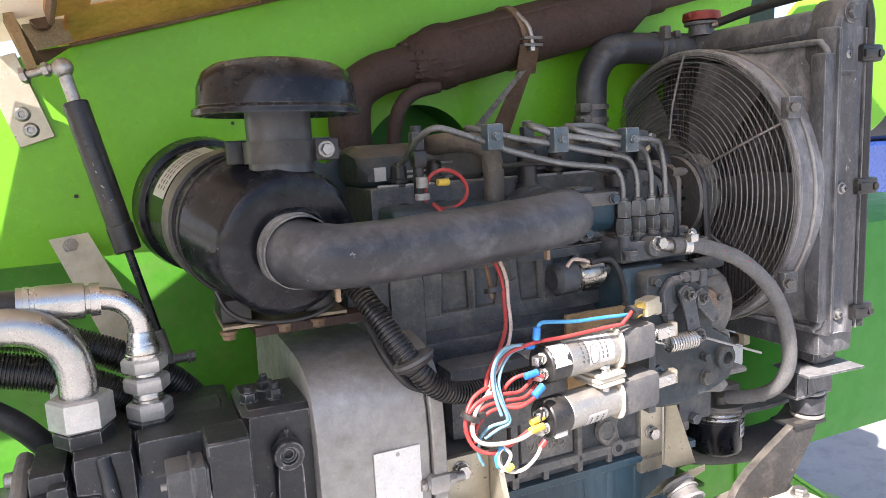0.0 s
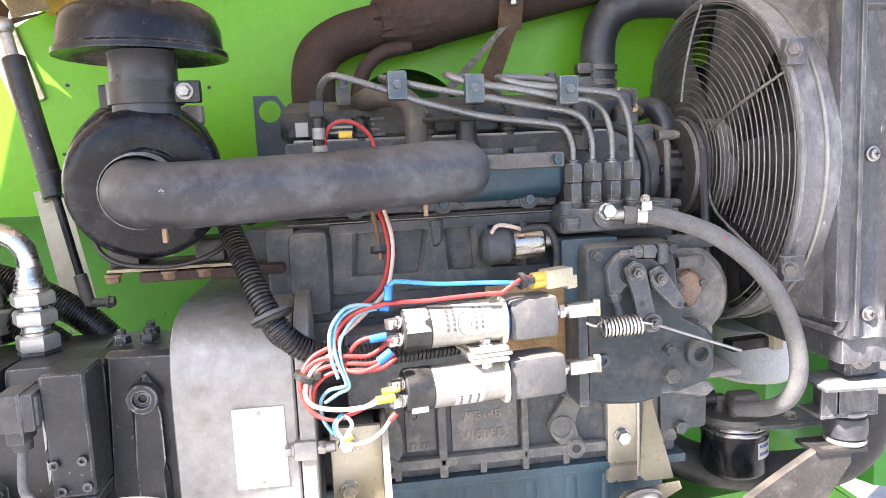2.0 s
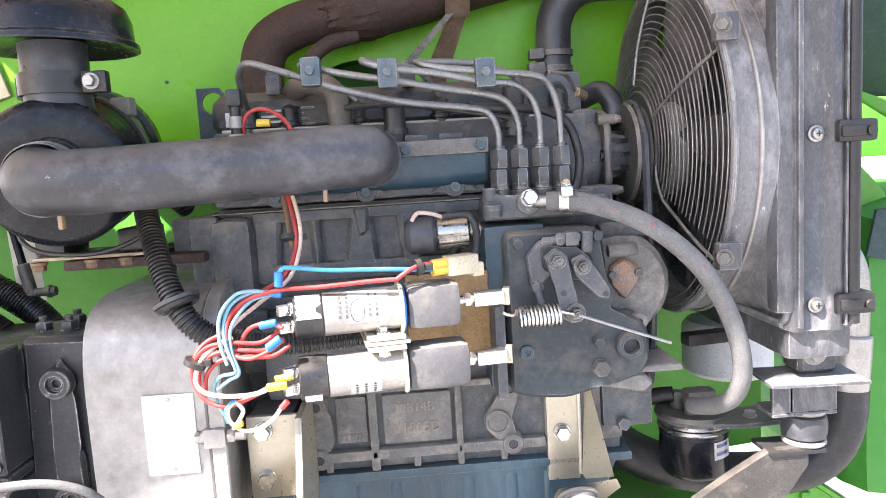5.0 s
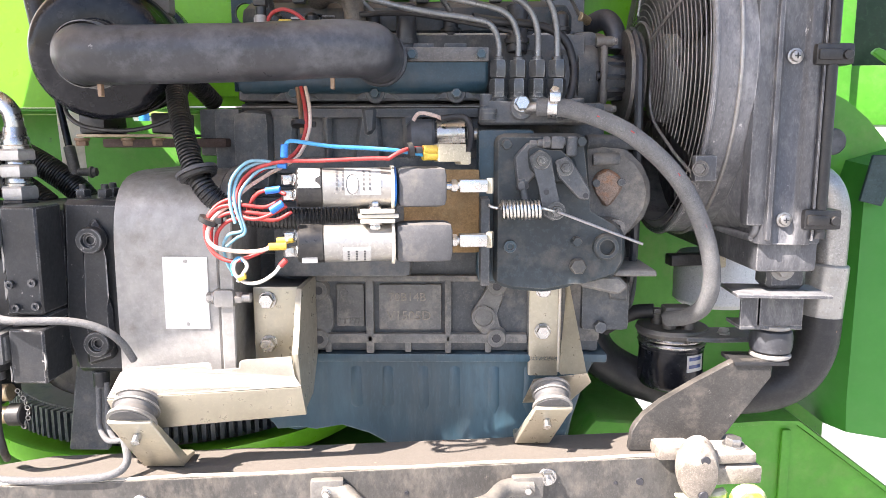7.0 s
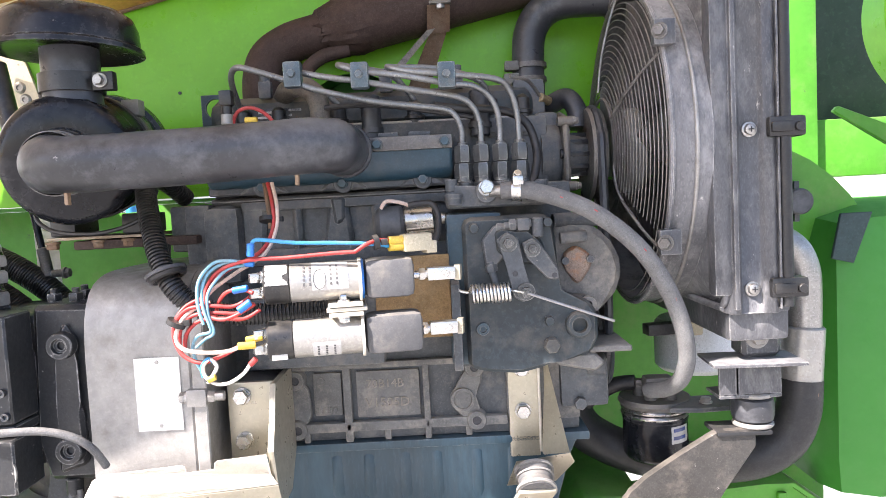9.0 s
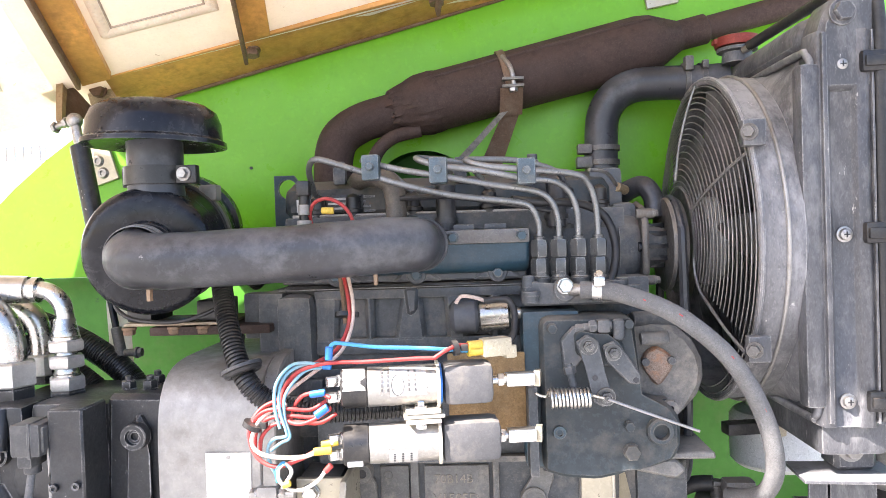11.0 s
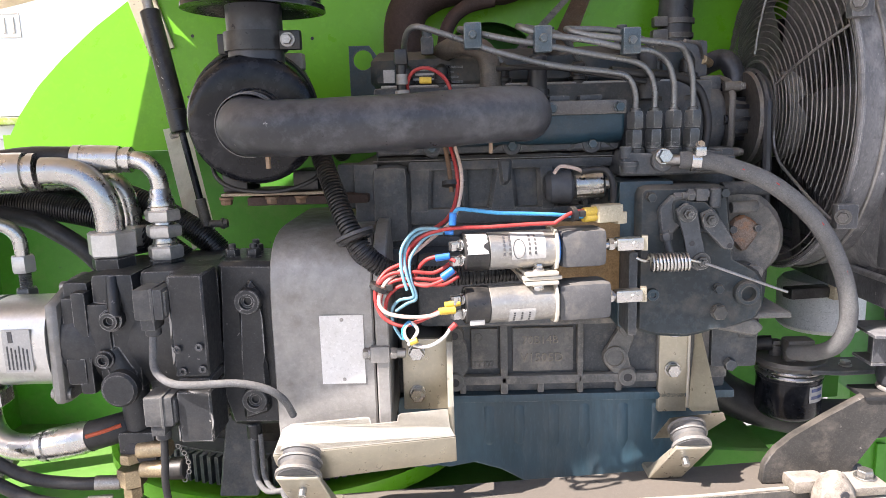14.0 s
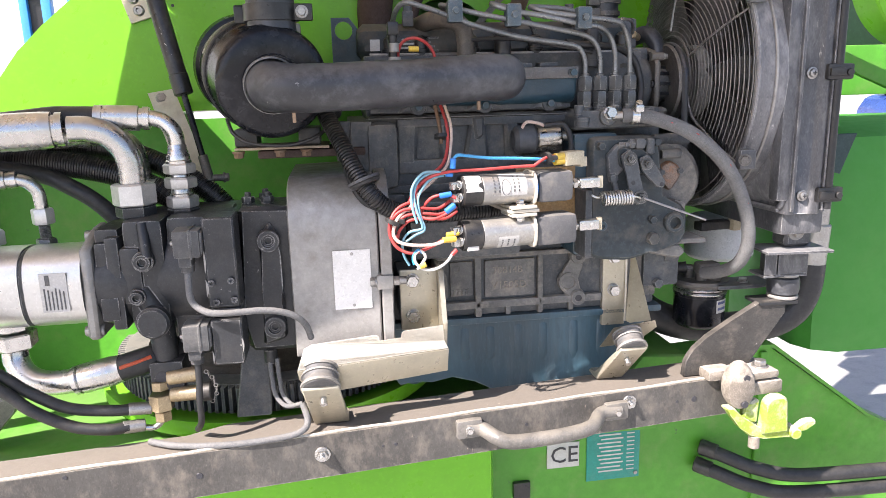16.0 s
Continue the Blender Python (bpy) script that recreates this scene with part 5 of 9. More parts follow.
    prism(bm, [(0.575, 1.150), (0.590, 1.166), (0.600, 1.160), (0.600, 1.13), (0.585, 1.115), (0.578, 1.12)], 0.664, 0.676, "y", 0.002)
    rod(bm, (0.600, 0.664, 1.164), (0.630, 0.664, 1.166), 0.0042, 14)
    hexagon(bm, (0.606, 0.664, 1.1645), (1, 0, 0.05), 0.012, 0.007)
    box(bm, 0.614, 0.628, 0.658, 0.672, 1.158, 1.172, 0.003)
    rod(bm, (0.637, 0.664, 1.150), (0.637, 0.664, 1.172), 0.0062, 16, 0.3)
    rod(bm, (0.583, 0.665, 1.125), (0.588, 0.660, 1.098), 0.004, 12)
    hexagon(bm, (0.5835, 0.665, 1.122), (0.2, -0.1, -1), 0.012, 0.008)
    hexagon(bm, (0.592, 0.668, 1.162), (1, 0, 0), 0.010, 0.016)
    part("stop_screws", bm, CAST, e)
    bm = B()
    n = 11 * 14
    pts = [(0.5585, 0.640, 1.094)] * 1 + [(0.5600 + 0.042 * i / n, 0.640 + 0.0095 * math.cos(2 * math.pi * i / 14), 1.094 + 0.0095 * math.sin(2 * math.pi * i / 14)) for i in range(n + 1)]
    tube(bm, pts[1:], 0.0016, 7, 1)
    tube(bm, [(0.546, 0.644, 1.099), (0.550, 0.642, 1.097), (0.557, 0.641, 1.096), (0.560, 0.646, 1.100)], 0.0016, 7, 4)
    tube(bm, [(0.602, 0.646, 1.096), (0.610, 0.644, 1.094), (0.618, 0.644, 1.092)], 0.0016, 7, 4)
    part("return_spring", bm, ZINC, e, "bright coil return spring")
    bm = B()
    rod(bm, (0.620, 0.640, 1.092), (0.712, 0.640, 1.057), 0.0016, 8)
    part("throttle_cable", bm, STEEL, e, "thin pale throttle cable")
    bm = B()
    box(bm, 0.538, 0.548, 0.645, 0.690, 1.010, 1.105, 0.002)
    part("spring_post", bm, CAST, e)
    # water pump, pulley, fan hub
    bm = B()
    lathe(bm, [(0, 0.05), (0.02, 0.048), (0.03, 0.040), (0.035, 0.030), (0.06, 0.024), (0.075, 0.022)], (0.660, 0.815, 1.245), (1, 0, 0), 32)
    box(bm, 0.655, 0.685, 0.785, 0.90, 1.20, 1.30, 0.008)
    part("water_pump", bm, CAST, e)
    bm = B()
    prism(bm, [(0.760, 1.215), (0.775, 1.196), (0.815, 1.188), (0.850, 1.20), (0.868, 1.245), (0.850, 1.29), (0.815, 1.302), (0.775, 1.294), (0.760, 1.275)], 0.686, 0.694, "x", 0.003)
    part("pump_flange", bm, ALU_DARK, e)
    for y, z in ((0.768, 1.285), (0.766, 1.205)):
        bm = B()
        rod(bm, (0.680, y, z), (0.700, y, z), 0.0060, 14)
        bolt(bm, (0.700, y, z), (1, 0, 0), 0.008, 0.004)
        part("pump_bolt", bm, ALU_DARK, e)
    bm = B()
    for k in range(6):
        a = 2 * math.pi * k / 6
        rod(bm, (0.682, 0.815 + 0.045 * math.cos(a), 1.245 + 0.045 * math.sin(a)), (0.692, 0.815 + 0.045 * math.cos(a), 1.245 + 0.045 * math.sin(a)), 0.006, 10)
    for k in range(10):
        a = 2 * math.pi * k / 10
        box(bm, 0.692, 0.728, 0.815 + 0.026 * math.cos(a) - 0.003, 0.815 + 0.026 * math.cos(a) + 0.003, 1.245 + 0.026 * math.sin(a) - 0.003, 1.245 + 0.026 * math.sin(a) + 0.003, 0.001)
    part("pump_ribs", bm, GLOSS, e)
    bm = B()
    lathe(bm, [(0, 0.030), (0, 0.058), (0.004, 0.060), (0.009, 0.052), (0.014, 0.060), (0.018, 0.058), (0.018, 0.03)], (0.722, 0.815, 1.245), (1, 0, 0), 40)
    part("fan_pulley", bm, ALU_DARK, e)
    bm = B()
    pts = [(0.731, 0.815 + 0.058 * math.cos(a), 1.245 + 0.058 * math.sin(a)) for a in [math.pi * (0.0 + k / 8) for k in range(9)]] + [(0.731, 0.75, 1.05), (0.731, 0.78, 0.965), (0.731, 0.83, 0.955), (0.731, 0.868, 0.99)]
    tube(bm, pts + [pts[0]], 0.0055, 8, 3)
    part("fan_belt", bm, RUBBER, e)
    bm = B()
    lathe(bm, [(0, 0.02), (0, 0.055), (0.006, 0.06), (0.012, 0.052), (0.018, 0.06), (0.024, 0.055), (0.024, 0.02)], (0.718, 0.83, 0.995), (1, 0, 0), 40)
    box(bm, 0.665, 0.725, 0.735, 0.82, 0.935, 0.998, 0.008)
    part("crank_pulley", bm, CAST, e)
    bm = B()
    rod(bm, (0.70, 0.742, 0.985), (0.722, 0.738, 0.985), 0.012, 16)
    part("case_boss", bm, CAST, e)
    bm = B()
    hexagon(bm, (0.688, 0.735, 0.942), (0, -1, 0), 0.014, 0.01)
    part("case_bolt", bm, CAST, e)
    # thermostat housing and top hose neck
    bm = B()
    lathe(bm, [(0, 0.032), (0.03, 0.030), (0.045, 0.022), (0.075, 0.021)], (0.667, 0.93, 1.285), (0, 0, 1), 28)
    box(bm, 0.630, 0.672, 0.80, 0.95, 1.27, 1.345, 0.008)
    part("thermostat_housing", bm, CAST, e)
    bm = B()
    tube(bm, [(0.672, 0.87, 1.305), (0.690, 0.855, 1.318), (0.706, 0.84, 1.322), (0.716, 0.83, 1.305), (0.716, 0.825, 1.28)], 0.013, 16, 6)
    part("bypass_hose", bm, RUBBER, e)
    bm = B()
    tube(bm, [(0.622, 0.74, 1.338), (0.645, 0.76, 1.335), (0.664, 0.80, 1.322), (0.672, 0.82, 1.318)], 0.0022, 8, 6)
    part("sensor_wire", bm, STEEL, e)
    bm = B()
    rod(bm, (0.664, 0.80, 1.320), (0.678, 0.815, 1.316), 0.006, 12)
    part("temperature_sender", bm, BRASS, e)
    bm = B()
    tube(bm, [(0.53, 0.715, 1.305), (0.56, 0.725, 1.302), (0.61, 0.735, 1.298), (0.638, 0.735, 1.282), (0.648, 0.73, 1.25), (0.644, 0.72, 1.222), (0.636, 0.712, 1.205)], 0.005, 10, 6)
    part("fuel_return_hose", bm, HOSE, e)
    bm = B()
    tube(bm, [(0.40, 0.735, 1.312), (0.46, 0.73, 1.312), (0.53, 0.725, 1.30), (0.575, 0.73, 1.292)], 0.0032, 8, 6)
    part("glow_plug_lead", bm, HOSE, e)
    # small solenoid above the governor
    bm = B()
    rod(bm, (0.455, 0.721, 1.172), (0.490, 0.721, 1.173), 0.0195, 28, 0.3)
    part("solenoid_boot", bm, RUBBER, e)
    bm = B()
    rod(bm, (0.488, 0.721, 1.173), (0.524, 0.721, 1.175), 0.0185, 28)
    rod(bm, (0.524, 0.721, 1.175), (0.537, 0.721, 1.175), 0.007, 14)
    part("stop_solenoid", bm, SPECKLED, e, "small scratched chrome stop solenoid")
    bm = B()
    tube(bm, [(0.463, 0.70, 1.190), (0.470, 0.698, 1.198), (0.485, 0.698, 1.196), (0.495, 0.70, 1.192)], 0.0022, 8, 6)
    part("solenoid_lead", bm, PINK, e)
    bm = B()
    tube(bm, [(0.495, 0.697, 1.192), (0.520, 0.694, 1.193), (0.528, 0.688, 1.180), (0.526, 0.675, 1.158), (0.516, 0.66, 1.145)], 0.0038, 10, 6)
    part("solenoid_sleeve", bm, HOSE, e)


def bell_housing():
    h = thing("bell_housing", (0.19, 0.80, 0.80), "grimy cast aluminium bell housing with a white rating plate", "bell housing")
    def hoop(x, r):
        """One squarish outline of the housing."""
        pts = []
        for k in range(96):
            t = 2 * math.pi * k / 96
            ca, sa = math.cos(t), math.sin(t)
            m = (abs(ca) ** 5.5 + abs(sa) ** 5.5) ** (-1 / 5.5)
            pts.append((x, 0.812 + r * m * ca, max(0.900, 0.965 + r * m * sa)))
        return pts

    def shell_of(bm, rows):
        rings = [[bm.verts.new(p) for p in hoop(x, r)] for x, r in rows]
        for p, q in zip(rings, rings[1:]):
            for i in range(96):
                bm.faces.new((p[i], p[(i + 1) % 96], q[(i + 1) % 96], q[i]))
        bm.faces.new(rings[0])
        bm.faces.new(rings[-1])
        return bm
    part("drum", shell_of(B(), [(0.137, 0.15), (0.137, 0.1665), (0.1385, 0.169), (0.18, 0.1700), (0.2505, 0.1715), (0.2525, 0.170), (0.2528, 0.15)]), ALU, h)
    part("flange", shell_of(B(), [(0.2545, 0.15), (0.2545, 0.1745), (0.256, 0.176), (0.268, 0.176), (0.2695, 0.1745), (0.2695, 0.15)]), ALU, h)
    for y, z in ((0.640, 0.998), (0.672, 1.090)):
        bm = B()
        box(bm, 0.248, 0.2705, y - 0.009, y + 0.012, z - 0.010, z + 0.010, 0.004)
        lug = part("flange_lug", bm, ALU, h)
        bm = B()
        bolt(bm, (0.2475, y - 0.001, z), (-1, 0, 0), 0.011, 0.006, 1.3)
        part("flange_bolt", bm, STEEL, lug)
        bm = B()
        rod(bm, (0.270, y - 0.001, z), (0.288, y - 0.001, z), 0.0055, 12)
        hexagon(bm, (0.2705, y - 0.001, z), (1, 0, 0), 0.012, 0.008)
        part("bolt_end", bm, STEEL, lug)
    bm = B()
    n = 8
    pts = []
    for i in range(n + 1):
        z = 0.963 + 0.080 * i / n
        y = 0.812 - 0.1708 * (1 - abs((z - 0.965) / 0.1708) ** 5.5) ** (1 / 5.5)
        pts.append((y - 0.0006, z))
    prof = pts + [(y - 0.0016, z) for y, z in reversed(pts)]
    prism(bm, [(y, z) for y, z in prof], 0.192, 0.241, "x", 0)
    pl = part("rating_plate", bm, PLATE, h, "white worn rating plate")
    for i in range(6):
        bm = B()
        z = 1.026 - 0.009 * i
        y = 0.812 - 0.1722 * (1 - abs((z - 0.965) / 0.1722) ** 5.5) ** (1 / 5.5)
        box(bm, 0.198 + 0.003 * (i % 2), 0.232 - 0.005 * (i % 3), y - 0.0006, y + 0.0004, z - 0.0011, z + 0.0011, 0)
        part("text_bar", bm, ALU_DARK, pl)
    for z in (1.038, 0.968):
        bm = B()
        rod(bm, (0.217, 0.6445, z), (0.217, 0.6385, z), 0.0022, 10)
        part("rivet", bm, STEEL, pl)


def left_mount():
    m = thing("mount_bracket", (0.24, 0.63, 0.80), "pale yellow-zinc channel bracket on a rubber mount", "engine mount", "engine mounts")
    # beam: the channel's top leans towards the camera
    bm = B()
    ends = []
    for a, d in ((0.0, 0.0), (1.0, 0.0), (0.985, 0.35), (1.0, 1.0), (0.725, 1.0), (0.705, 0.94), (0.695, 0.74), (0.545, 0.74), (0.540, 0.94), (0.525, 1.0), (0.08, 1.0), (0.03, 0.85), (0.01, 0.30)):
        front = Vector((0.139, 0.603, 0.896)).lerp(Vector((0.341, 0.631, 0.900)), a)
        back = Vector((0.143, 0.619, 0.923)).lerp(Vector((0.333, 0.622, 0.937)), a)
        ends.append(bm.verts.new(front.lerp(back, d)))
    bm.faces.new(ends)
    bmesh.ops.solidify(bm, geom=bm.faces[:], thickness=0.006)
    soften(bm, bm.faces[:], 0.001, 2)
    # paler than the channel's front: sunlight on the top is in its colour
    part("beam_top", bm, CREAM_ZINC, m)
    bm = B()
    vs = []
    for dy in (0.0, 0.006):
        for x, y, z in ((0.1385, 0.602, 0.895), (0.3415, 0.630, 0.899), (0.3420, 0.649, 0.860), (0.160, 0.622, 0.852), (0.1400, 0.609, 0.880)):
            vs.append(bm.verts.new((x, y + dy, z)))
    bm.faces.new(vs[:5])
    bm.faces.new(vs[5:][::-1])
    for i in range(5):
        bm.faces.new((vs[i], vs[(i + 1) % 5], vs[5 + (i + 1) % 5], vs[5 + i]))
    soften(bm, bm.faces[:], 0.0012, 2)
    part("beam_front", bm, YZINC, m)
    bm = B()
    box(bm, 0.281, 0.3335, 0.6685, 0.6765, 0.917, 1.004, 0.002, 0)
    prism(bm, [(0.735, 1.006), (0.652, 1.006), (0.640, 0.965), (0.624, 0.938), (0.634, 0.899), (0.651, 0.862), (0.700, 0.866), (0.735, 0.905)], 0.3335, 0.3400, "x", 0.0015)
    part("upright", bm, YZINC, m)
    bm = B()
    box(bm, 0.28, 0.327, 0.677, 0.742, 0.93, 1.000, 0.004)
    part("spacer", bm, CAST, m)
    for z in (0.989, 0.938):
        bm = B()
        bolt(bm, (0.298, 0.668, z), (0, -1, 0), 0.0155, 0.008, 1.3)
        part("bracket_bolt", bm, ZINC, m)
    rubber_mount(m, Vector((0.167, 0.588, 0.874)), 0.024, 0.14)
    r = thing("mount_bracket", (0.63, 0.70, 0.80), "yellow-zinc gusset bracket bolted to the crankcase", "engine mount", "engine mounts")
    bm = B()
    box(bm, 0.602, 0.639, 0.724, 0.735, 0.876, 1.001, 0.002)
    part("upright", bm, YZINC, r)
    bm = B()
    tube(bm, [(0.6395, 0.7235, 1.000), (0.6395, 0.7235, 0.96), (0.6395, 0.7235, 0.92), (0.6395, 0.7235, 0.882)], 0.002, 8, 5)
    part("weld_bead", bm, CREAM_ZINC, r)
    bm = B()
    vs = [bm.verts.new(q) for q in ((0.6405, 0.735, 1.001), (0.649, 0.722, 1.001), (0.669, 0.692, 0.890), (0.640, 0.705, 0.884), (0.6405, 0.735, 0.880))]
    bm.faces.new(vs)
    bmesh.ops.solidify(bm, geom=bm.faces[:], thickness=0.006)
    part("gusset", bm, YZINC, r)
    bm = B()
    vs = [bm.verts.new(q) for q in ((0.604, 0.690, 0.887), (0.666, 0.682, 0.897), (0.672, 0.688, 0.884), (0.654, 0.722, 0.848), (0.594, 0.722, 0.845))]
    bm.faces.new(vs)
    bmesh.ops.solidify(bm, geom=bm.faces[:], thickness=0.007)
    soften(bm, bm.faces[:], 0.0015, 2)
    part("foot_plate", bm, YZINC, r)
    for z in (0.9865, 0.934):
        bm = B()
        bolt(bm, (0.619, 0.7235, z), (0, -1, 0), 0.0155, 0.008, 1.3)
        part("bracket_bolt", bm, ZINC, r)
    for piece in r.children:
        piece.location.y += 0.006 if piece.name.startswith("foot") else 0.016
    rubber_mount(r, Vector((0.624, 0.664, 0.862)), 0.0215, -0.30)


def rubber_mount(parent, c, half, lean):
    """A leaning rubber buffer between steel cups, on a leaning folded foot; c is the middle of the foot's upper edge."""
    d = Vector((0, -0.8, -0.6))
    down = Vector((0, 0.6, -0.8))
    p = c + down * 0.006 - d * 0.034
    bm = B()
    k = half / 0.024
    lathe(bm, [(0, 0.021 * k), (0.004, 0.0235 * k), (0.009, 0.0215 * k), (0.013, 0.023 * k), (0.018, 0.0212 * k), (0.024, 0.0238 * k), (0.030, 0.0225 * k)], p, d, 32)
    part("buffer", bm, BOOT, parent, "dusty rubber buffer")
    for at, rr, th in ((0.003, 0.0245, 0.0035), (0.0125, 0.0238, 0.0022), (0.0275, 0.0248, 0.0035)):
        bm = B()
        collar(bm, p + d * at, d, rr * k, th, 0.0012, 32)
        part("steel_cup", bm, ALU, parent)
    bm = B()
    n = (c.z - 0.799) / 0.8
    e = c + down * n
    poly = [(c.y, c.z), (e.y, e.z), (e.y + 0.034, e.z), (e.y + 0.034, e.z + 0.006), (e.y + 0.012, e.z + 0.006), (c.y + 0.006, c.z + 0.0045)]
    prism(bm, poly, c.x - half, c.x + half, "x", 0.0015)
    for v in bm.verts:
        v.co.x += (c.z - v.co.z) * lean
    foot = part("foot", bm, YZINC, parent)
    bm = B()
    q = c + down * 0.024 + Vector((0.019 * lean, 0, 0))
    rod(bm, q - d * 0.002, q + d * 0.010, 0.0048, 14)
    part("foot_stud", bm, ZINC, foot)


def hydraulics():
    p = thing("hydraulic_pump", (0.0, 0.70, 0.90), "black painted hydraulic piston pump with bolted flanges", "hydraulic pump")
    bm = B()
    prism(bm, [(0.076, 0.905), (0.140, 0.905), (0.144, 0.95), (0.142, 1.102), (0.074, 1.104), (0.072, 0.95)], 0.660, 0.752, "y", 0.006)
    end = part("mounting_flange", bm, PUMP, p)
    bm = B()
    prism(bm, [(0.094, 0.915), (0.126, 0.925), (0.126, 0.985), (0.121, 0.995), (0.121, 1.04), (0.126, 1.06), (0.112, 1.085), (0.098, 1.06), (0.098, 0.99)], 0.651, 0.664, "y", 0.004)
    part("raised_web", bm, PUMP, end)
    for z in (1.060, 0.943):
        bm = B()
        lathe(bm, [(0, 0.0155), (0.010, 0.0145), (0.011, 0.0135), (0.011, 0.0085), (0.006, 0.008), (0.006, 0.0045), (-0.002, 0.0045), (-0.002, 0)], (0.111, 0.653, z), (0, -1, 0), 24)
        part("socket_plug", bm, PUMP, end)
    for x, y in ((0.085, 0.69), (0.110, 0.69), (0.105, 0.72)):
        bm = B()
        bolt(bm, (x, y, 1.102), (0, 0, 1), 0.015, 0.009, 1.2, 0.006)
        part("flange_bolt", bm, PUMP, end)
    bm = B()
    rod(bm, (0.10, 0.67, 0.905), (0.10, 0.67, 0.885), 0.009, 14)
    part("drain_plug", bm, PUMP, end)
    bm = B()
    lathe(bm, [(0, 0.05), (0.01, 0.075), (0.06, 0.085), (0.13, 0.088), (0.14, 0.08)], (-0.07, 0.735, 1.01), (1, 0, 0), 40)
    box(bm, -0.02, 0.075, 0.665, 0.80, 0.92, 1.095, 0.012)
    part("pump_body", bm, PUMP, p)
    bm = B()
    box(bm, -0.072, -0.020, 0.655, 0.78, 0.95, 1.0945, 0.012)
    rod(bm, (-0.058, 0.664, 1.005), (-0.038, 0.660, 0.965), 0.015, 20, 0.3)
    rod(bm, (-0.038, 0.668, 0.960), (-0.036, 0.668, 0.895), 0.0165, 20, 0.2)
    box(bm, -0.076, -0.050, 0.650, 0.70, 0.985, 1.060, 0.006)
    part("port_block", bm, PUMP, p)
    bm = B()
    rod(bm, (-0.040, 0.650, 0.963), (-0.040, 0.632, 0.963), 0.021, 32, 0.15)
    part("round_cover", bm, PUMP, p)
    for x, z, r in ((-0.058, 0.996, 0.009), (-0.046, 1.042, 0.011)):
        bm = B()
        lathe(bm, [(0, r * 1.25), (0.010, r * 1.2), (0.010, r), (0.016, r * 0.9), (0.016, r * 0.5), (0.010, r * 0.45), (0.010, 0)], (x, 0.655, z), (0, -1, 0), 20)
        part("port_plug", bm, PUMP, p)
    bm = B()
    rod(bm, (-0.046, 0.660, 1.09), (-0.040, 0.645, 1.045), 0.007, 14)
    part("port_rib", bm, PUMP, p)
    bm = B()
    box(bm, -0.056, -0.012, 0.648, 0.70, 0.865, 0.905, 0.006)
    part("lower_port", bm, PUMP, p)
    # black disc for the shade inside the port
    bm = B()
    rod(bm, (-0.040, 0.6475, 0.884), (-0.040, 0.66, 0.884), 0.009, 18)
    part("port_hole", bm, INK, p)
    bm = B()
    lathe(bm, [(0, 0.055), (0.004, 0.062), (0.03, 0.066), (0.05, 0.060)], (-0.118, 0.71, 1.01), (1, 0, 0), 28)
    part("adapter", bm, PUMP, p)
    for y0, y1, z0, z1, x0, x1 in ((0.652, 0.700, 1.028, 1.068, -0.106, -0.084), (0.645, 0.690, 0.965, 0.998, -0.104, -0.080), (0.648, 0.700, 0.952, 1.075, -0.092, -0.074), (0.660, 0.74, 1.055, 1.084, -0.106, -0.076)):
        bm = B()
        box(bm, x0, x1, y0, y1, z0, z1, 0.006)
        part("cast_rib", bm, PUMP, p)
    for k in range(6):
        bm = B()
        a = 2 * math.pi * k / 6 + 0.3
        rod(bm, (-0.118, 0.71 + 0.052 * math.cos(a), 1.01 + 0.052 * math.sin(a)), (-0.075, 0.71 + 0.052 * math.cos(a), 1.01 + 0.052 * math.sin(a)), 0.012, 12)
        part("adapter_boss", bm, PUMP, p)
    # valve manifold in front
    v = thing("valve_block", (0.055, 0.64, 0.905), "chipped black valve block with two plug connectors", "valve block")
    bm = B()
    prism(bm, [(0.036, 0.985), (0.074, 0.985), (0.074, 1.100), (0.036, 1.100)], 0.611, 0.66, "y", 0.002)
    part("upper_block", bm, PUMP, v)
    bm = B()
    prism(bm, [(0.036, 0.910), (0.074, 0.910), (0.074, 0.970), (0.036, 0.970)], 0.607, 0.66, "y", 0.002)
    part("lower_block", bm, PUMP, v)
    bm = B()
    prism(bm, [(0.0365, 0.9715), (0.0735, 0.9715), (0.0735, 0.9835), (0.0365, 0.9835)], 0.615, 0.66, "y", 0.002)
    part("middle_plate", bm, PUMP, v)
    for x, z in ((0.042, 1.018), (0.066, 1.020), (0.046, 0.993), (0.068, 0.995)):
        bm = B()
        lathe(bm, [(0, 0.0045), (0.006, 0.0043), (0.006, 0.0022), (0.003, 0.002), (0.003, 0)], (x, 0.6125, z), (0, -1, 0), 16)
        part("cap_screw", bm, PUMP, v)
    for x, z0, z1, wd in ((0.0362, 1.030, 1.062, 0.0009), (0.0362, 1.000, 1.022, 0.0012), (0.0737, 0.925, 0.945, 0.0009), (0.0362, 0.912, 0.930, 0.0008)):
        bm = B()
        y0 = 0.6112 if z0 > 0.98 else 0.6072
        prism(bm, [(x - wd, z0), (x + wd * 0.6, z0 + 0.004), (x + wd * 1.6, (z0 + z1) / 2), (x + wd * 0.5, z1 - 0.003), (x - wd, z1)], y0 - 0.0006, y0 + 0.002, "y", 0)
        part("bare_edge", bm, ALU, v, "edge chipped to bare metal")
    for z, y in ((1.070, 0.600), (0.950, 0.598)):
        bm = B()
        box(bm, 0.002, 0.034, y, y + 0.036, z - 0.017, z + 0.017, 0.003)
        box(bm, 0.024, 0.0362, y + 0.004, y + 0.032, z - 0.013, z + 0.013, 0.002)
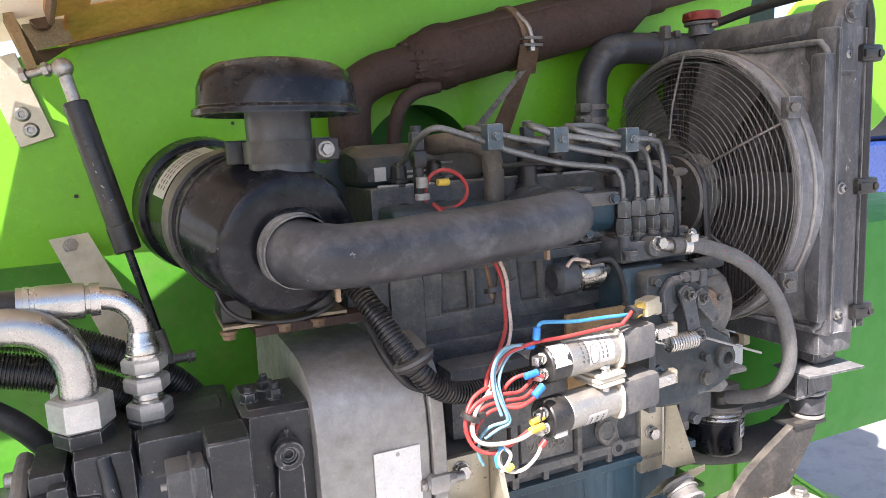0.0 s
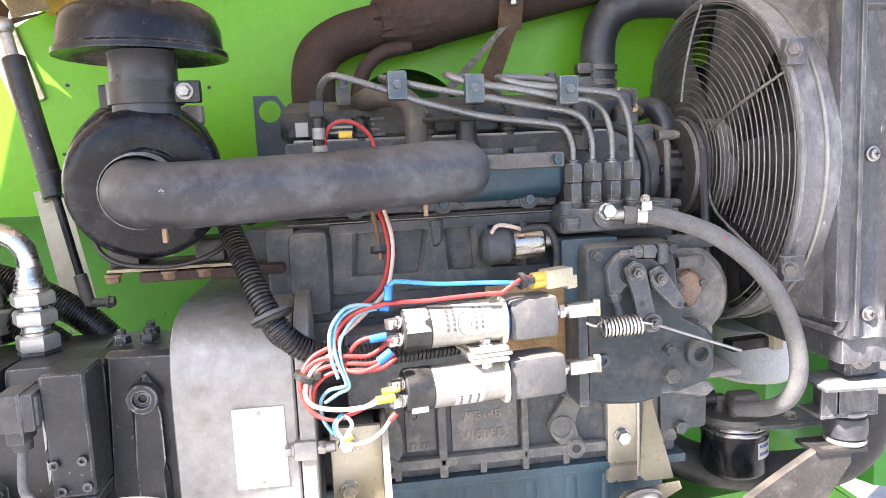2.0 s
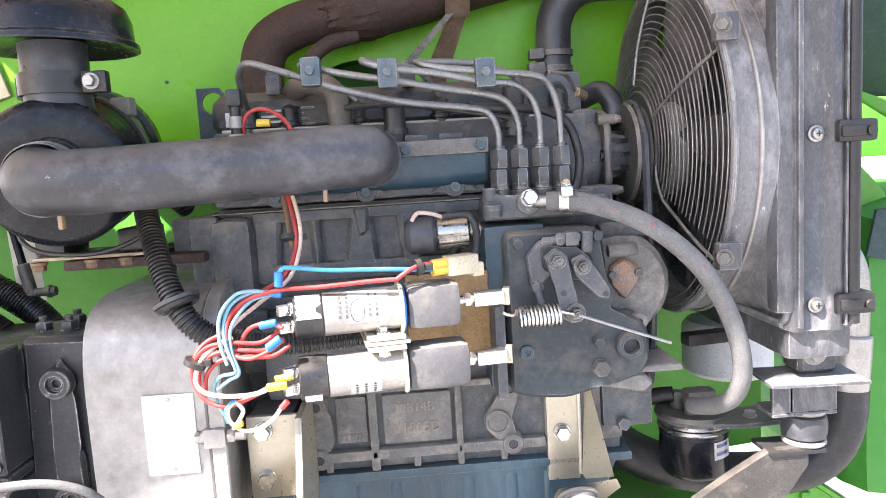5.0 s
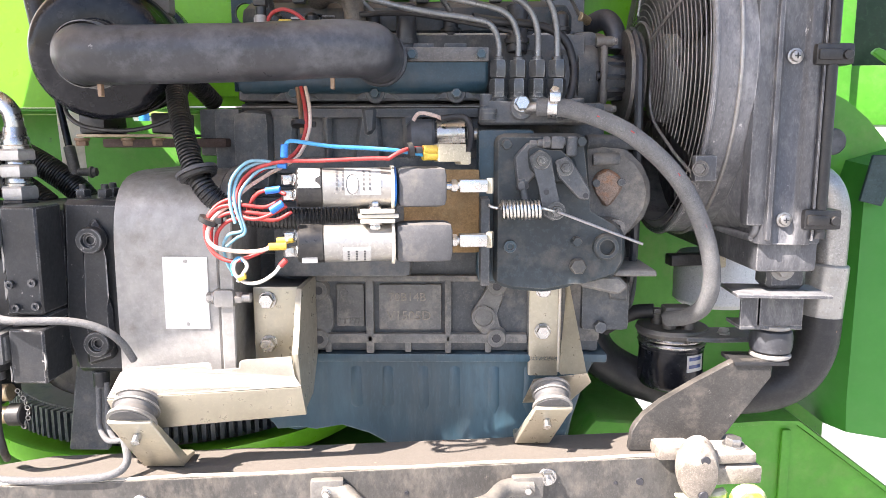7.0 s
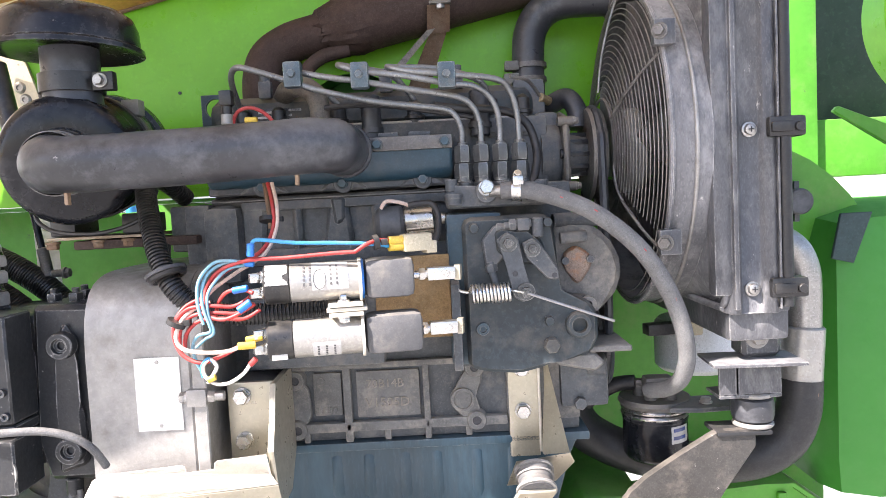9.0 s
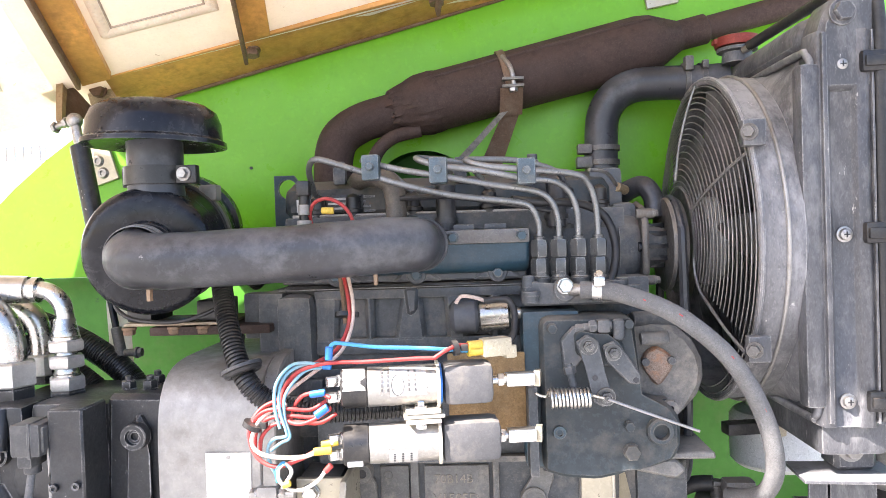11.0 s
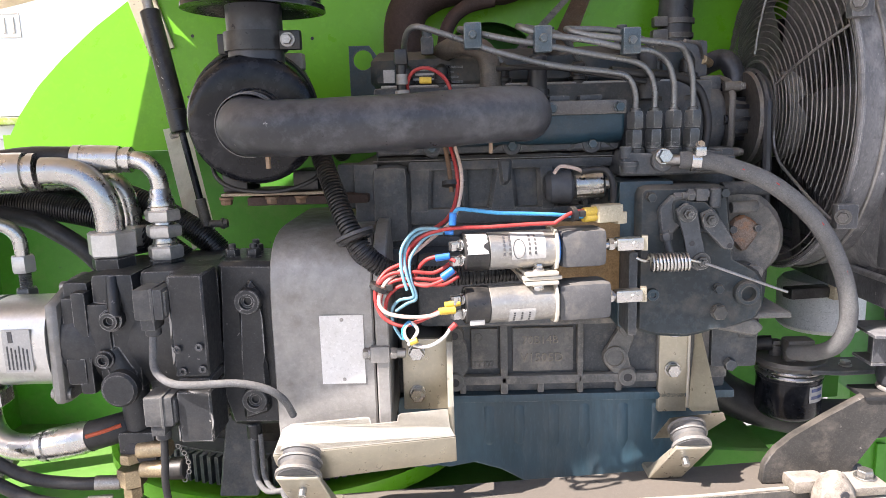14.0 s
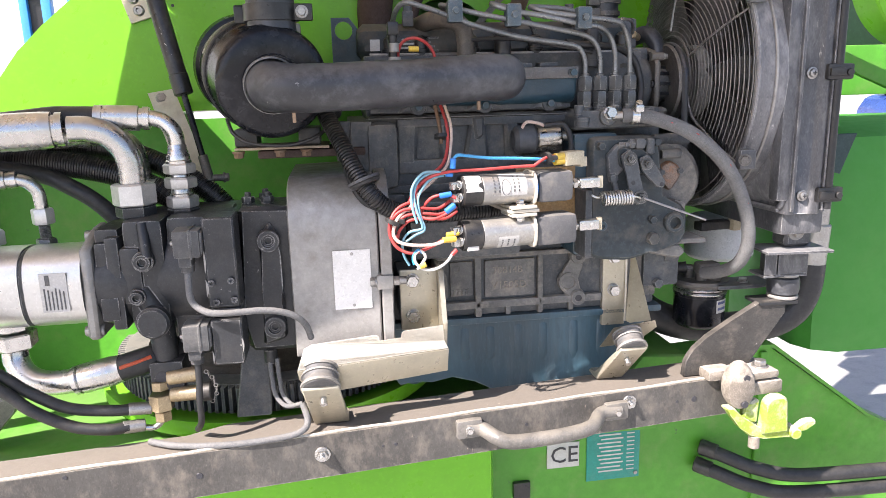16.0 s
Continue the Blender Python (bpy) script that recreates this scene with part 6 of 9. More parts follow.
        box(bm, 0.0215, 0.0245, y - 0.0015, y + 0.0375, z - 0.0185, z + 0.0185, 0.001)
        box(bm, 0.006, 0.022, y + 0.004, y + 0.032, z - 0.030, z - 0.016, 0.003)
        plug = part("plug_connector", bm, CONNECTOR, v)
        bm = B()
        rod(bm, (0.014, y + 0.018, z - 0.028), (0.014, y + 0.018, z - 0.038), 0.0085, 16)
        part("cable_gland", bm, CONNECTOR, plug)
        bm = B()
        rod(bm, (0.003, y + 0.015, z), (-0.003, y + 0.015, z), 0.003, 10)
        part("plug_screw", bm, STEEL, plug)
    # cables
    bm = B()
    tube(bm, [(0.014, 0.618, 1.038), (0.014, 0.612, 1.018), (0.018, 0.602, 0.998), (0.035, 0.594, 0.986), (0.06, 0.592, 0.983), (0.105, 0.600, 0.981), (0.135, 0.606, 0.972), (0.152, 0.615, 0.955), (0.158, 0.63, 0.93)], 0.0042, 12, 8)
    solo("grey_cable", bm, BRAID, "grey sheathed cable from the upper valve connector", "cable")
    bm = B()
    tube(bm, [(0.014, 0.616, 0.918), (0.014, 0.613, 0.89), (0.012, 0.612, 0.86), (0.010, 0.62, 0.83), (0.0, 0.64, 0.81)], 0.0042, 12, 8)
    solo("black_cable", bm, HOSE, "black sheathed cable from the lower valve connector", "cable")
    for dx in (0.0, 0.010):
        bm = B()
        tube(bm, [(0.098 + dx, 0.665, 0.892), (0.100 + dx, 0.66, 0.865), (0.104 + dx, 0.65, 0.845), (0.118 + dx, 0.64, 0.832), (0.140 + dx, 0.635, 0.836)], 0.0032, 10, 8)
        solo("drain_line", bm, BRAID, "thin grey line beside the slewing ring", "cable", "drain lines")
    bm = B()
    tube(bm, [(0.14, 0.632, 0.838), (0.146, 0.622, 0.815), (0.135, 0.61, 0.806), (0.10, 0.605, 0.8025), (0.04, 0.602, 0.802), (-0.02, 0.610, 0.803), (-0.06, 0.63, 0.803)], 0.0045, 10, 8)
    solo("grey_cable", bm, BRAID, "grey cable lying along the rail's top", "cable")
    # silver gear pumps
    for x0, x1, nm in ((-0.255, -0.196, 0), (-0.190, -0.122, 1)):
        g = thing("gear_pump", (x0, 0.69, 0.955), "bright aluminium gear pump with a printed sticker" if nm else "bright aluminium gear pump with bolted end cover", "gear pump", "gear pumps")
        bm = B()
        prof = []
        cy, cz, hy, hz = 0.690, 1.010, 0.048, 0.052
        for k in range(40):
            a = 2 * math.pi * k / 40
            ca, sa = math.cos(a), math.sin(a)
            n = (abs(ca) ** 2.8 + abs(sa) ** 2.8) ** (-1 / 2.8)
            prof.append((cy + hy * n * ca, cz + hz * n * sa))
        prism(bm, prof, x0, x1, "x", 0.0)
        part("body", bm, POLISH, g)
        if nm:
            bm = B()
            box(bm, -0.170, -0.138, 0.6405, 0.6425, 0.985, 1.035, 0)
            st = part("sticker", bm, STICKER, g)
            for i in range(6):
                bm = B()
                box(bm, -0.166 + 0.0045 * i, -0.1645 + 0.0045 * i, 0.6398, 0.6406, 0.988, 1.016 - 0.002 * (i % 3), 0)
                part("text_bar", bm, BOOT, st)
            bm = B()
            box(bm, -0.163, -0.158, 0.6398, 0.6406, 1.020, 1.033, 0)
            part("text_bar", bm, BOOT, st)
            bm = B()
            prism(bm, [(0.640, 0.945), (0.660, 0.940), (0.72, 0.940), (0.748, 0.95), (0.752, 1.06), (0.735, 1.082), (0.70, 1.08), (0.645, 1.062)], -0.1215, -0.108, "x", 0.004)
            fl = part("front_flange", bm, ALU, g, "grey aluminium front flange")
            bm = B()
            for y, z in ((0.70, 1.070), (0.655, 0.953)):
                bm = B()
                rod(bm, (-0.128, y, z), (-0.104, y, z), 0.007, 14)
                part("flange_screw", bm, STEEL, fl)
        else:
            bm = B()
            prism(bm, [(cy + (y - cy) * 1.03, cz + (z - cz) * 1.03) for y, z in prof], x0 - 0.020, x0 - 0.0005, "x", 0.0)
            cov = part("end_cover", bm, ALU, g)
            for y, z in ((0.652, 0.968), (0.652, 1.052), (0.728, 0.968), (0.728, 1.052)):
                bm = B()
                bolt(bm, (x0 - 0.0205, y, z), (-1, 0, 0), 0.011, 0.008, 1.2)
                part("cover_bolt", bm, ZINC, cov)
            bm = B()
            prism(bm, [(cy + (y - cy) * 0.97, cz + (z - cz) * 0.97) for y, z in prof], x1 + 0.0005, x1 + 0.0055, "x", 0.0)
            part("joint_plate", bm, PUMP, g)


def hose_line(name, label, base, stack, bend, ferrule, hose, r_tube, r_ferr, r_hose, group):
    """A hydraulic hose end: hexagons on a port, a bent tube, a crimped ferrule and the hose behind it."""
    base = Vector(base)
    h = thing(name, base, label, "hydraulic hose", group)
    z = base.z
    for flats, ht, mt in stack:
        bm = B()
        if flats == 0.0:
            # a turned or threaded length between two nuts
            at, r = (base.x, base.y, z - 0.002), mt
            if r < 0.009:
                lathe(bm, [(0, r)] + [(0.0011 * k, r * (0.86 if k % 2 else 1.0)) for k in range(1, int((ht + 0.003) / 0.0011))] + [(ht + 0.003, r)], at, (0, 0, 1), 18)
            else:
                lathe(bm, [(0, r), (ht * 0.45, r), (ht * 0.55, r * 0.93), (ht + 0.001, r * 0.90), (ht + 0.003, r * 0.84)], at, (0, 0, 1), 24)
            part("turned_neck", bm, NUT if r < 0.009 else ZINC, h)
        else:
            hexagon(bm, (base.x, base.y, z), (0, 0, 1), flats, ht, 0.002, 0.35)
            part("hexagon_nut", bm, mt, h)
        z += ht
    bm = B()
    tube(bm, [(base.x, base.y, z - 0.004)] + bend, r_tube, 20, 8)
    part("bent_tube", bm, ZINC, h)
    f0, f1 = Vector(ferrule[0]), Vector(ferrule[1])
    d = (f1 - f0).normalized()
    n = (f1 - f0).length
    bm = B()
    lathe(bm, [(-0.008, r_tube), (-0.008, r_ferr * 0.92), (0.0, r_ferr * 0.92), (0.0005, r_ferr * 0.8), (0.004, r_ferr * 0.8), (0.005, r_ferr * 0.97), (n * 0.2, r_ferr), (n * 0.75, r_ferr), (n * 0.76, r_ferr * 0.96), (n * 0.82, r_ferr * 0.96), (n * 0.83, r_ferr), (n * 0.9, r_ferr), (n * 0.91, r_ferr * 0.96), (n, r_ferr * 0.98), (n, r_hose * 0.8)], f0, d, 28)
    part("ferrule", bm, ZINC, h)
    bm = B()
    tube(bm, [f1 - d * 0.004, f1 + d * 0.02] + hose, r_hose, 20, 8)
    part("hose", bm, HOSE, h)
    return h


def hoses():
    grp = "hydraulic hoses"
    hose_line("hydraulic_hose", "large black hydraulic hose with a zinc elbow and nut", (-0.061, 0.700, 1.092), ((0.044, 0.016, PUMP), (0.048, 0.029, NUT_ZINC)),
              [(-0.061, 0.700, 1.158), (-0.067, 0.699, 1.181), (-0.084, 0.697, 1.200), (-0.106, 0.694, 1.208), (-0.128, 0.690, 1.209)],
              ((-0.140, 0.688, 1.209), (-0.225, 0.672, 1.207)), [(-0.31, 0.655, 1.200), (-0.45, 0.63, 1.17), (-0.70, 0.60, 1.05)], 0.0165, 0.0235, 0.021, grp)
    hose_line("hydraulic_hose", "large black hydraulic hose behind the first elbow", (-0.068, 0.770, 1.098), ((0.040, 0.010, PUMP), (0.042, 0.026, NUT_ZINC)),
              [(-0.068, 0.770, 1.150), (-0.074, 0.769, 1.176), (-0.092, 0.766, 1.194), (-0.118, 0.762, 1.200)],
              ((-0.124, 0.762, 1.200), (-0.190, 0.755, 1.199)), [(-0.28, 0.745, 1.187), (-0.45, 0.71, 1.12), (-0.70, 0.68, 1.00)], 0.014, 0.019, 0.018, grp)
    hose_line("hydraulic_hose", "black hydraulic hose on a stack of zinc adapters", (-0.004, 0.716, 1.090), ((0.036, 0.010, PUMP), (0.0365, 0.0155, NUT_ZINC), (0.0, 0.0105, 0.0150), (0.0365, 0.0145, NUT_ZINC), (0.0, 0.005, 0.0135), (0.0365, 0.0135, NUT_ZINC), (0.0, 0.012, 0.0165), (0.0, 0.012, 0.0135)),
              [(-0.004, 0.716, 1.190), (-0.007, 0.716, 1.202), (-0.017, 0.717, 1.213), (-0.029, 0.718, 1.218), (-0.038, 0.718, 1.219)],
              ((-0.043, 0.718, 1.219), (-0.101, 0.714, 1.222)), [(-0.17, 0.70, 1.222), (-0.30, 0.69, 1.20), (-0.5, 0.68, 1.11), (-0.72, 0.67, 0.98)], 0.0105, 0.0165, 0.014, grp)
    hose_line("hydraulic_hose", "thin hydraulic hose on the gear pump's port", (-0.188, 0.729, 1.050), ((0.023, 0.014, NUT), (0.0, 0.020, 0.0075), (0.025, 0.021, NUT_ZINC)),
              [(-0.188, 0.729, 1.112), (-0.190, 0.728, 1.128), (-0.199, 0.725, 1.140), (-0.211, 0.723, 1.145)],
              ((-0.219, 0.722, 1.145), (-0.262, 0.714, 1.144)), [(-0.33, 0.70, 1.136), (-0.46, 0.68, 1.09), (-0.7, 0.65, 0.95)], 0.0085, 0.0125, 0.0115, grp)
    hose_line("hydraulic_hose", "thin hydraulic hose on the gear pump's port", (-0.255, 0.726, 1.040), ((0.030, 0.013, NUT), (0.0, 0.006, 0.0105), (0.030, 0.020, NUT_ZINC)),
              [(-0.255, 0.726, 1.086), (-0.257, 0.725, 1.103), (-0.266, 0.722, 1.115), (-0.279, 0.718, 1.119)],
              ((-0.286, 0.716, 1.119), (-0.328, 0.706, 1.118)), [(-0.39, 0.69, 1.105), (-0.50, 0.66, 1.05), (-0.7, 0.64, 0.90)], 0.0085, 0.0125, 0.0115, grp)
    # suction elbow under the gear pumps, running back to the pump
    s = thing("suction_pipe", (-0.18, 0.67, 0.86), "bright zinc suction elbow with a crimped hose end", "pipe")
    bm = B()
    hexagon(bm, (-0.232, 0.690, 0.962), (0, 0, -1), 0.040, 0.012, 0.002, 0.2)
    part("port_nut", bm, ZINC, s)
    bm = B()
    hexagon(bm, (-0.232, 0.690, 0.948), (0, 0, -1), 0.050, 0.022, 0.002, 0.2)
    part("swivel_nut", bm, ZINC, s)
    bm = B()
    tube(bm, [(-0.232, 0.690, 0.932), (-0.230, 0.685, 0.908), (-0.214, 0.675, 0.889), (-0.186, 0.668, 0.881), (-0.146, 0.662, 0.885)], 0.0160, 22, 8)
    part("bent_tube", bm, ZINC, s)
    bm = B()
    lathe(bm, [(-0.006, 0.0155), (-0.006, 0.0190), (0.0, 0.0190), (0.001, 0.0170), (0.004, 0.0195), (0.045, 0.0195), (0.047, 0.0185), (0.056, 0.0185)], (-0.146, 0.662, 0.885), (0.97, -0.03, 0.21), 28)
    part("ferrule", bm, ZINC, s)
    bm = B()
    tube(bm, [(-0.095, 0.660, 0.896), (-0.065, 0.664, 0.903), (-0.030, 0.69, 0.905), (0.01, 0.73, 0.905)], 0.0178, 20, 8)
    part("hose", bm, HOSE, s)
    bm = B()
    tube(bm, [(-0.090, 0.6440, 0.903), (-0.070, 0.6465, 0.908), (-0.052, 0.654, 0.912)], 0.0026, 8, 5)
    part("orange_print", bm, material("orange print", (0.42, 0.07, 0.02), 0.5), s)
    # brass tee and its thin hoses
    b = thing("brass_tee", (-0.040, 0.652, 0.835), "tarnished brass tee with a chained dust cap", "pipe fitting")
    bm = B()
    hexagon(bm, (-0.040, 0.652, 0.868), (0, 0, -1), 0.020, 0.012, 0.001)
    hexagon(bm, (-0.040, 0.652, 0.850), (0, 0, -1), 0.028, 0.022, 0.001, 0.3)
    hexagon(bm, (-0.040, 0.652, 0.826), (0, 0, -1), 0.020, 0.014, 0.001)
    part("tee_body", bm, BRASS, b)
    bm = B()
    rod(bm, (-0.028, 0.650, 0.872), (0.012, 0.648, 0.876), 0.010, 18)
    rod(bm, (-0.026, 0.650, 0.848), (0.010, 0.646, 0.850), 0.010, 18)
    part("test_coupling", bm, BRASS, b)
    bm = B()
    rod(bm, (0.010, 0.646, 0.850), (0.028, 0.645, 0.851), 0.013, 18)
    part("dust_cap", bm, PLASTIC, b)
    bm = B()
    tail = glide([(0.022, 0.643, 0.880), (0.032, 0.640, 0.868), (0.034, 0.640, 0.85), (0.026, 0.640, 0.836)], 6)
    for i, (p, q) in enumerate(zip(tail[::2], tail[1::2])):
        ring(bm, (p + q) / 2, (1, 0, 0) if i % 2 else (0, 1, 0), 0.0026, 0.0007, 10, 5)
    part("cap_chain", bm, STEEL, b)
    for piece in b.children:
        piece.location += Vector((-0.005, 0.0, 0.010))
    for pts, lab in (([(-0.058, 0.650, 0.842), (-0.078, 0.644, 0.845), (-0.104, 0.637, 0.848), (-0.156, 0.634, 0.858), (-0.200, 0.630, 0.887), (-0.228, 0.622, 0.916), (-0.30, 0.59, 0.985), (-0.44, 0.55, 1.09)], "thin black hose rising past the gear pumps"),
                     ([(-0.068, 0.646, 0.820), (-0.086, 0.637, 0.823), (-0.110, 0.628, 0.826), (-0.149, 0.624, 0.836), (-0.193, 0.620, 0.864), (-0.226, 0.612, 0.901), (-0.30, 0.575, 0.98), (-0.43, 0.53, 1.08)], "thin black hose with a bent steel end")):
        h = thing("thin_hose", pts[0], lab, "hydraulic hose", "thin hoses")
        bm = B()
        tube(bm, pts[1:], 0.0075, 14, 8)
        part("hose", bm, HOSE, h)
        bm = B()
        a, c = Vector(pts[0]), Vector(pts[2])
        rod(bm, a, a.lerp(c, 0.6), 0.0085, 16)
        part("ferrule", bm, STEEL, h)
    bm = B()
    tube(bm, [(-0.068, 0.648, 0.815), (-0.056, 0.650, 0.814), (-0.047, 0.652, 0.822), (-0.045, 0.652, 0.836)], 0.0042, 12, 6)
    solo("steel_elbow", bm, ZINC, "small bent steel pipe end below the brass tee", "pipe fitting")
    bm = B()
    tube(bm, [(-0.46, 0.74, 1.12), (-0.30, 0.755, 1.158), (-0.202, 0.760, 1.148), (-0.159, 0.760, 1.128), (-0.125, 0.760, 1.103), (-0.100, 0.760, 1.072), (-0.080, 0.75, 1.04)], 0.0115, 18, 8)
    solo("return_hose", bm, HOSE, "black return hose bending down behind the gear pumps", "hose")
    bm = B()
    prism(bm, [(0.043, 0.7975), (0.092, 0.7975), (0.096, 0.905), (0.060, 0.905)], 0.690, 0.700, "y", 0.002)
    solo("support_leg", bm, CAST, "dark steel support leg standing on the rail", "support leg")
    for poly, y0, mt, lab in (([(-0.56, 0.60), (-0.47, 0.60), (-0.324, 0.764), (-0.300, 0.80), (-0.357, 0.785)], 0.850, HANDLE, "pale dirty steel outrigger beam"), ([(-0.62, 0.70), (-0.56, 0.70), (-0.390, 0.890), (-0.36, 0.93), (-0.415, 0.90)], 0.880, CAST, "dark steel outrigger beam")):
        bm = B()
        prism(bm, poly, y0, y0 + 0.03, "y", 0.004)
        solo("outrigger_beam", bm, mt, lab, "support leg", "outrigger beams")
    bm = B()
    box(bm, -1.30, -0.665, 1.19, 1.60, 0.0, 0.695, 0.01)
    solo("teal_crate", bm, material("teal painted crate", (0.10, 0.42, 0.38), 0.5, vary=0.12, dust=0.2, scale=12), "teal painted steel crate standing on the yard", "crate")
    # corrugated conduits behind the pumps
    for pts, r, lab in (([(0.045, 0.80, 1.075), (0.015, 0.80, 1.110), (-0.045, 0.80, 1.150), (-0.12, 0.80, 1.178), (-0.22, 0.80, 1.188), (-0.40, 0.79, 1.18)], 0.0165, "black corrugated conduit running behind the pumps"),
                        ([(-0.005, 0.775, 1.085), (-0.05, 0.775, 1.118), (-0.12, 0.775, 1.148), (-0.22, 0.775, 1.162), (-0.40, 0.77, 1.15)], 0.0175, "black corrugated conduit running behind the pumps")):
        bm = B()
        ribbed(bm, pts, r, 0.0034, 16)
        solo("corrugated_conduit", bm, PLASTIC, lab, "conduit", "conduits")


def air_cleaner():
    a = thing("air_cleaner", (0.12, 0.75, 1.19), "glossy black canister air cleaner with a mushroom rain cap", "air cleaner")
    f, k = Vector((0.133, 0.650, 1.259)), Vector((0.076, 0.885, 1.287))
    d = (k - f).normalized()
    n = (k - f).length
    bm = B()
    lathe(bm, [(-0.012, 0.030), (-0.012, 0.034), (-0.004, 0.036), (-0.003, 0.058), (0.001, 0.066), (0.008, 0.070), (0.09, 0.0705), (0.094, 0.073), (0.100, 0.073), (0.103, 0.0705), (n - 0.03, 0.0715), (n - 0.028, 0.077), (n - 0.008, 0.079), (n, 0.075), (n + 0.004, 0.05), (n + 0.004, 0)], f, d, 64)
    part("canister", bm, GLOSS, a)
    bm = B()
    ring(bm, f + d * 0.097, d, 0.0735, 0.002, 56, 6)
    part("joint_ring", bm, PLASTIC, a)
    bm = B()
    collar(bm, f + d * 0.135, d, 0.0728, 0.020, 0.0016, 56)
    band = part("mounting_band", bm, ALU_DARK, a, "dirty tan mounting band")
    bm = B()
    c = f + d * 0.135 + Vector((0.052, 0, 0.056))
    box(bm, c.x - 0.010, c.x + 0.012, c.y - 0.010, c.y + 0.010, c.z - 0.010, c.z + 0.010, 0.003)
    part("band_clamp", bm, ALU, band)
    # label bent round the back half
    up = (Vector((0, 0, 1)) - d * d.z).normalized()
    side = d.cross(up)
    if side.x > 0:
        side = -side
    bm = B()
    strip = []
    for i in range(13):
        t = radians(8 + 62 * i / 12)
        o = up * math.cos(t) + side * math.sin(t)
        strip.append([bm.verts.new(f + d * q + o * 0.0722) for q in (0.155, 0.190)])
    for p, q in zip(strip, strip[1:]):
        bm.faces.new((p[0], p[1], q[1], q[0]))
    lab = part("service_label", bm, STICKER, a, "torn white service label")
    for row in range(3):
        bm = B()
        for i in range(2, 11):
            t0, t1 = radians(8 + 62 * i / 12), radians(8 + 62 * (i + 0.7) / 12)
            vs = [bm.verts.new(f + d * q + (up * math.cos(t) + side * math.sin(t)) * 0.0726) for q, t in ((0.162 + 0.008 * row, t0), (0.165 + 0.008 * row, t0), (0.165 + 0.008 * row, t1), (0.162 + 0.008 * row, t1))]
            bm.faces.new(vs)
        part("text_bar", bm, INK, lab)
    c = Vector((0.134, 0.676, 1.31))
    bm = B()
    lathe(bm, [(0, 0.034), (0.010, 0.031), (0.02, 0.030), (0.072, 0.030)], c, (0, 0, 1), 36)
    part("inlet_neck", bm, RUBBER, a)
    bm = B()
    collar(bm, c + Vector((0, 0, 0.034)), (0, 0, 1), 0.032, 0.020, 0.0018, 40)
    cl = part("neck_clamp", bm, PLASTIC, a)
    bm = B()
    box(bm, 0.160, 0.186, 0.660, 0.672, 1.334, 1.354, 0.002)
    part("clamp_lug", bm, PLASTIC, cl)
    bm = B()
    box(bm, 0.087, 0.106, 0.69, 0.702, 1.334, 1.356, 0.002)
    part("clamp_lug", bm, PLASTIC, cl)
    bm = B()
    bolt(bm, (0.173, 0.659, 1.344), (0, -1, 0), 0.010, 0.006, 1.6)
    part("clamp_bolt", bm, STEEL, cl)
    bm = B()
    lathe(bm, [(0.000, 0.028), (-0.004, 0.060), (-0.008, 0.074), (-0.008, 0.077), (-0.003, 0.0765), (0.000, 0.0725), (0.018, 0.071), (0.030, 0.066), (0.037, 0.056), (0.041, 0.038), (0.042, 0.0)], (0.135, 0.676, 1.385), (0.03, 0, 1), 56)
    part("rain_cap", bm, GLOSS, a, "glossy black domed rain cap")
    s = thing("air_cleaner_shelf", (0.12, 0.74, 1.17), "thin stained steel shelf carrying the air cleaner", "bracket")
    bm = B()
    box(bm, 0.070, 0.196, 0.712, 0.80, 1.172, 1.1755, 0.001)
    part("shelf", bm, STAINED, s)
    bm = B()
    box(bm, 0.10, 0.245, 0.712, 0.80, 1.160, 1.1705, 0.003)
    part("shelf_arm", bm, RUST, s)
    for x in (0.075, 0.13, 0.165):
        bm = B()
        bolt(bm, (x, 0.715, 1.170), (0, 0, -1), 0.012, 0.006, 1.4)
        part("shelf_bolt", bm, BROWN, s)
    bm = B()
    tube(bm, [(0.066, 0.70, 1.215), (0.075, 0.69, 1.195), (0.10, 0.688, 1.182), (0.15, 0.688, 1.180), (0.19, 0.70, 1.195), (0.204, 0.71, 1.225)], 0.0025, 8, 6)
    part("strap_rod", bm, PLASTIC, s)
    for x in (0.07, 0.155):
        bm = B()
        box(bm, x, x + 0.03, 0.72, 0.78, 1.176, 1.200, 0.003)
        part("saddle", bm, PLASTIC, s)
    # intake hose
    h = thing("intake_hose", (0.28, 0.61, 1.22), "thick dusty black rubber intake hose", "hose")
    bm = B()
    path = [(0.131, 0.664, 1.258), (0.130, 0.640, 1.256), (0.134, 0.618, 1.254), (0.150, 0.602, 1.252), (0.178, 0.597, 1.251), (0.230, 0.600, 1.252), (0.300, 0.606, 1.254), (0.360, 0.612, 1.257), (0.398, 0.619, 1.259), (0.420, 0.634, 1.259), (0.426, 0.656, 1.258), (0.426, 0.690, 1.258), (0.426, 0.73, 1.258)]
    tube(bm, path, 0.0285, 40, 10, lambda t: 0.0285 + 0.0042 * max(0.0, 1 - t / 0.30) + 0.0006 * math.sin(t * 60) * (1 if t > 0.75 else 0.3))
    part("tube", bm, RUBBER, h)
    bm = B()
    lathe(bm, [(-0.018, 0.0325), (-0.017, 0.0338), (-0.010, 0.0340), (-0.009, 0.0332), (-0.007, 0.0332), (-0.006, 0.0343), (0.001, 0.0345), (0.002, 0.0335), (0.004, 0.0335), (0.005, 0.0350), (0.012, 0.0350), (0.013, 0.033)], (0.1315, 0.638, 1.2562), (-0.12, 1, 0.08), 48, hollow=True)
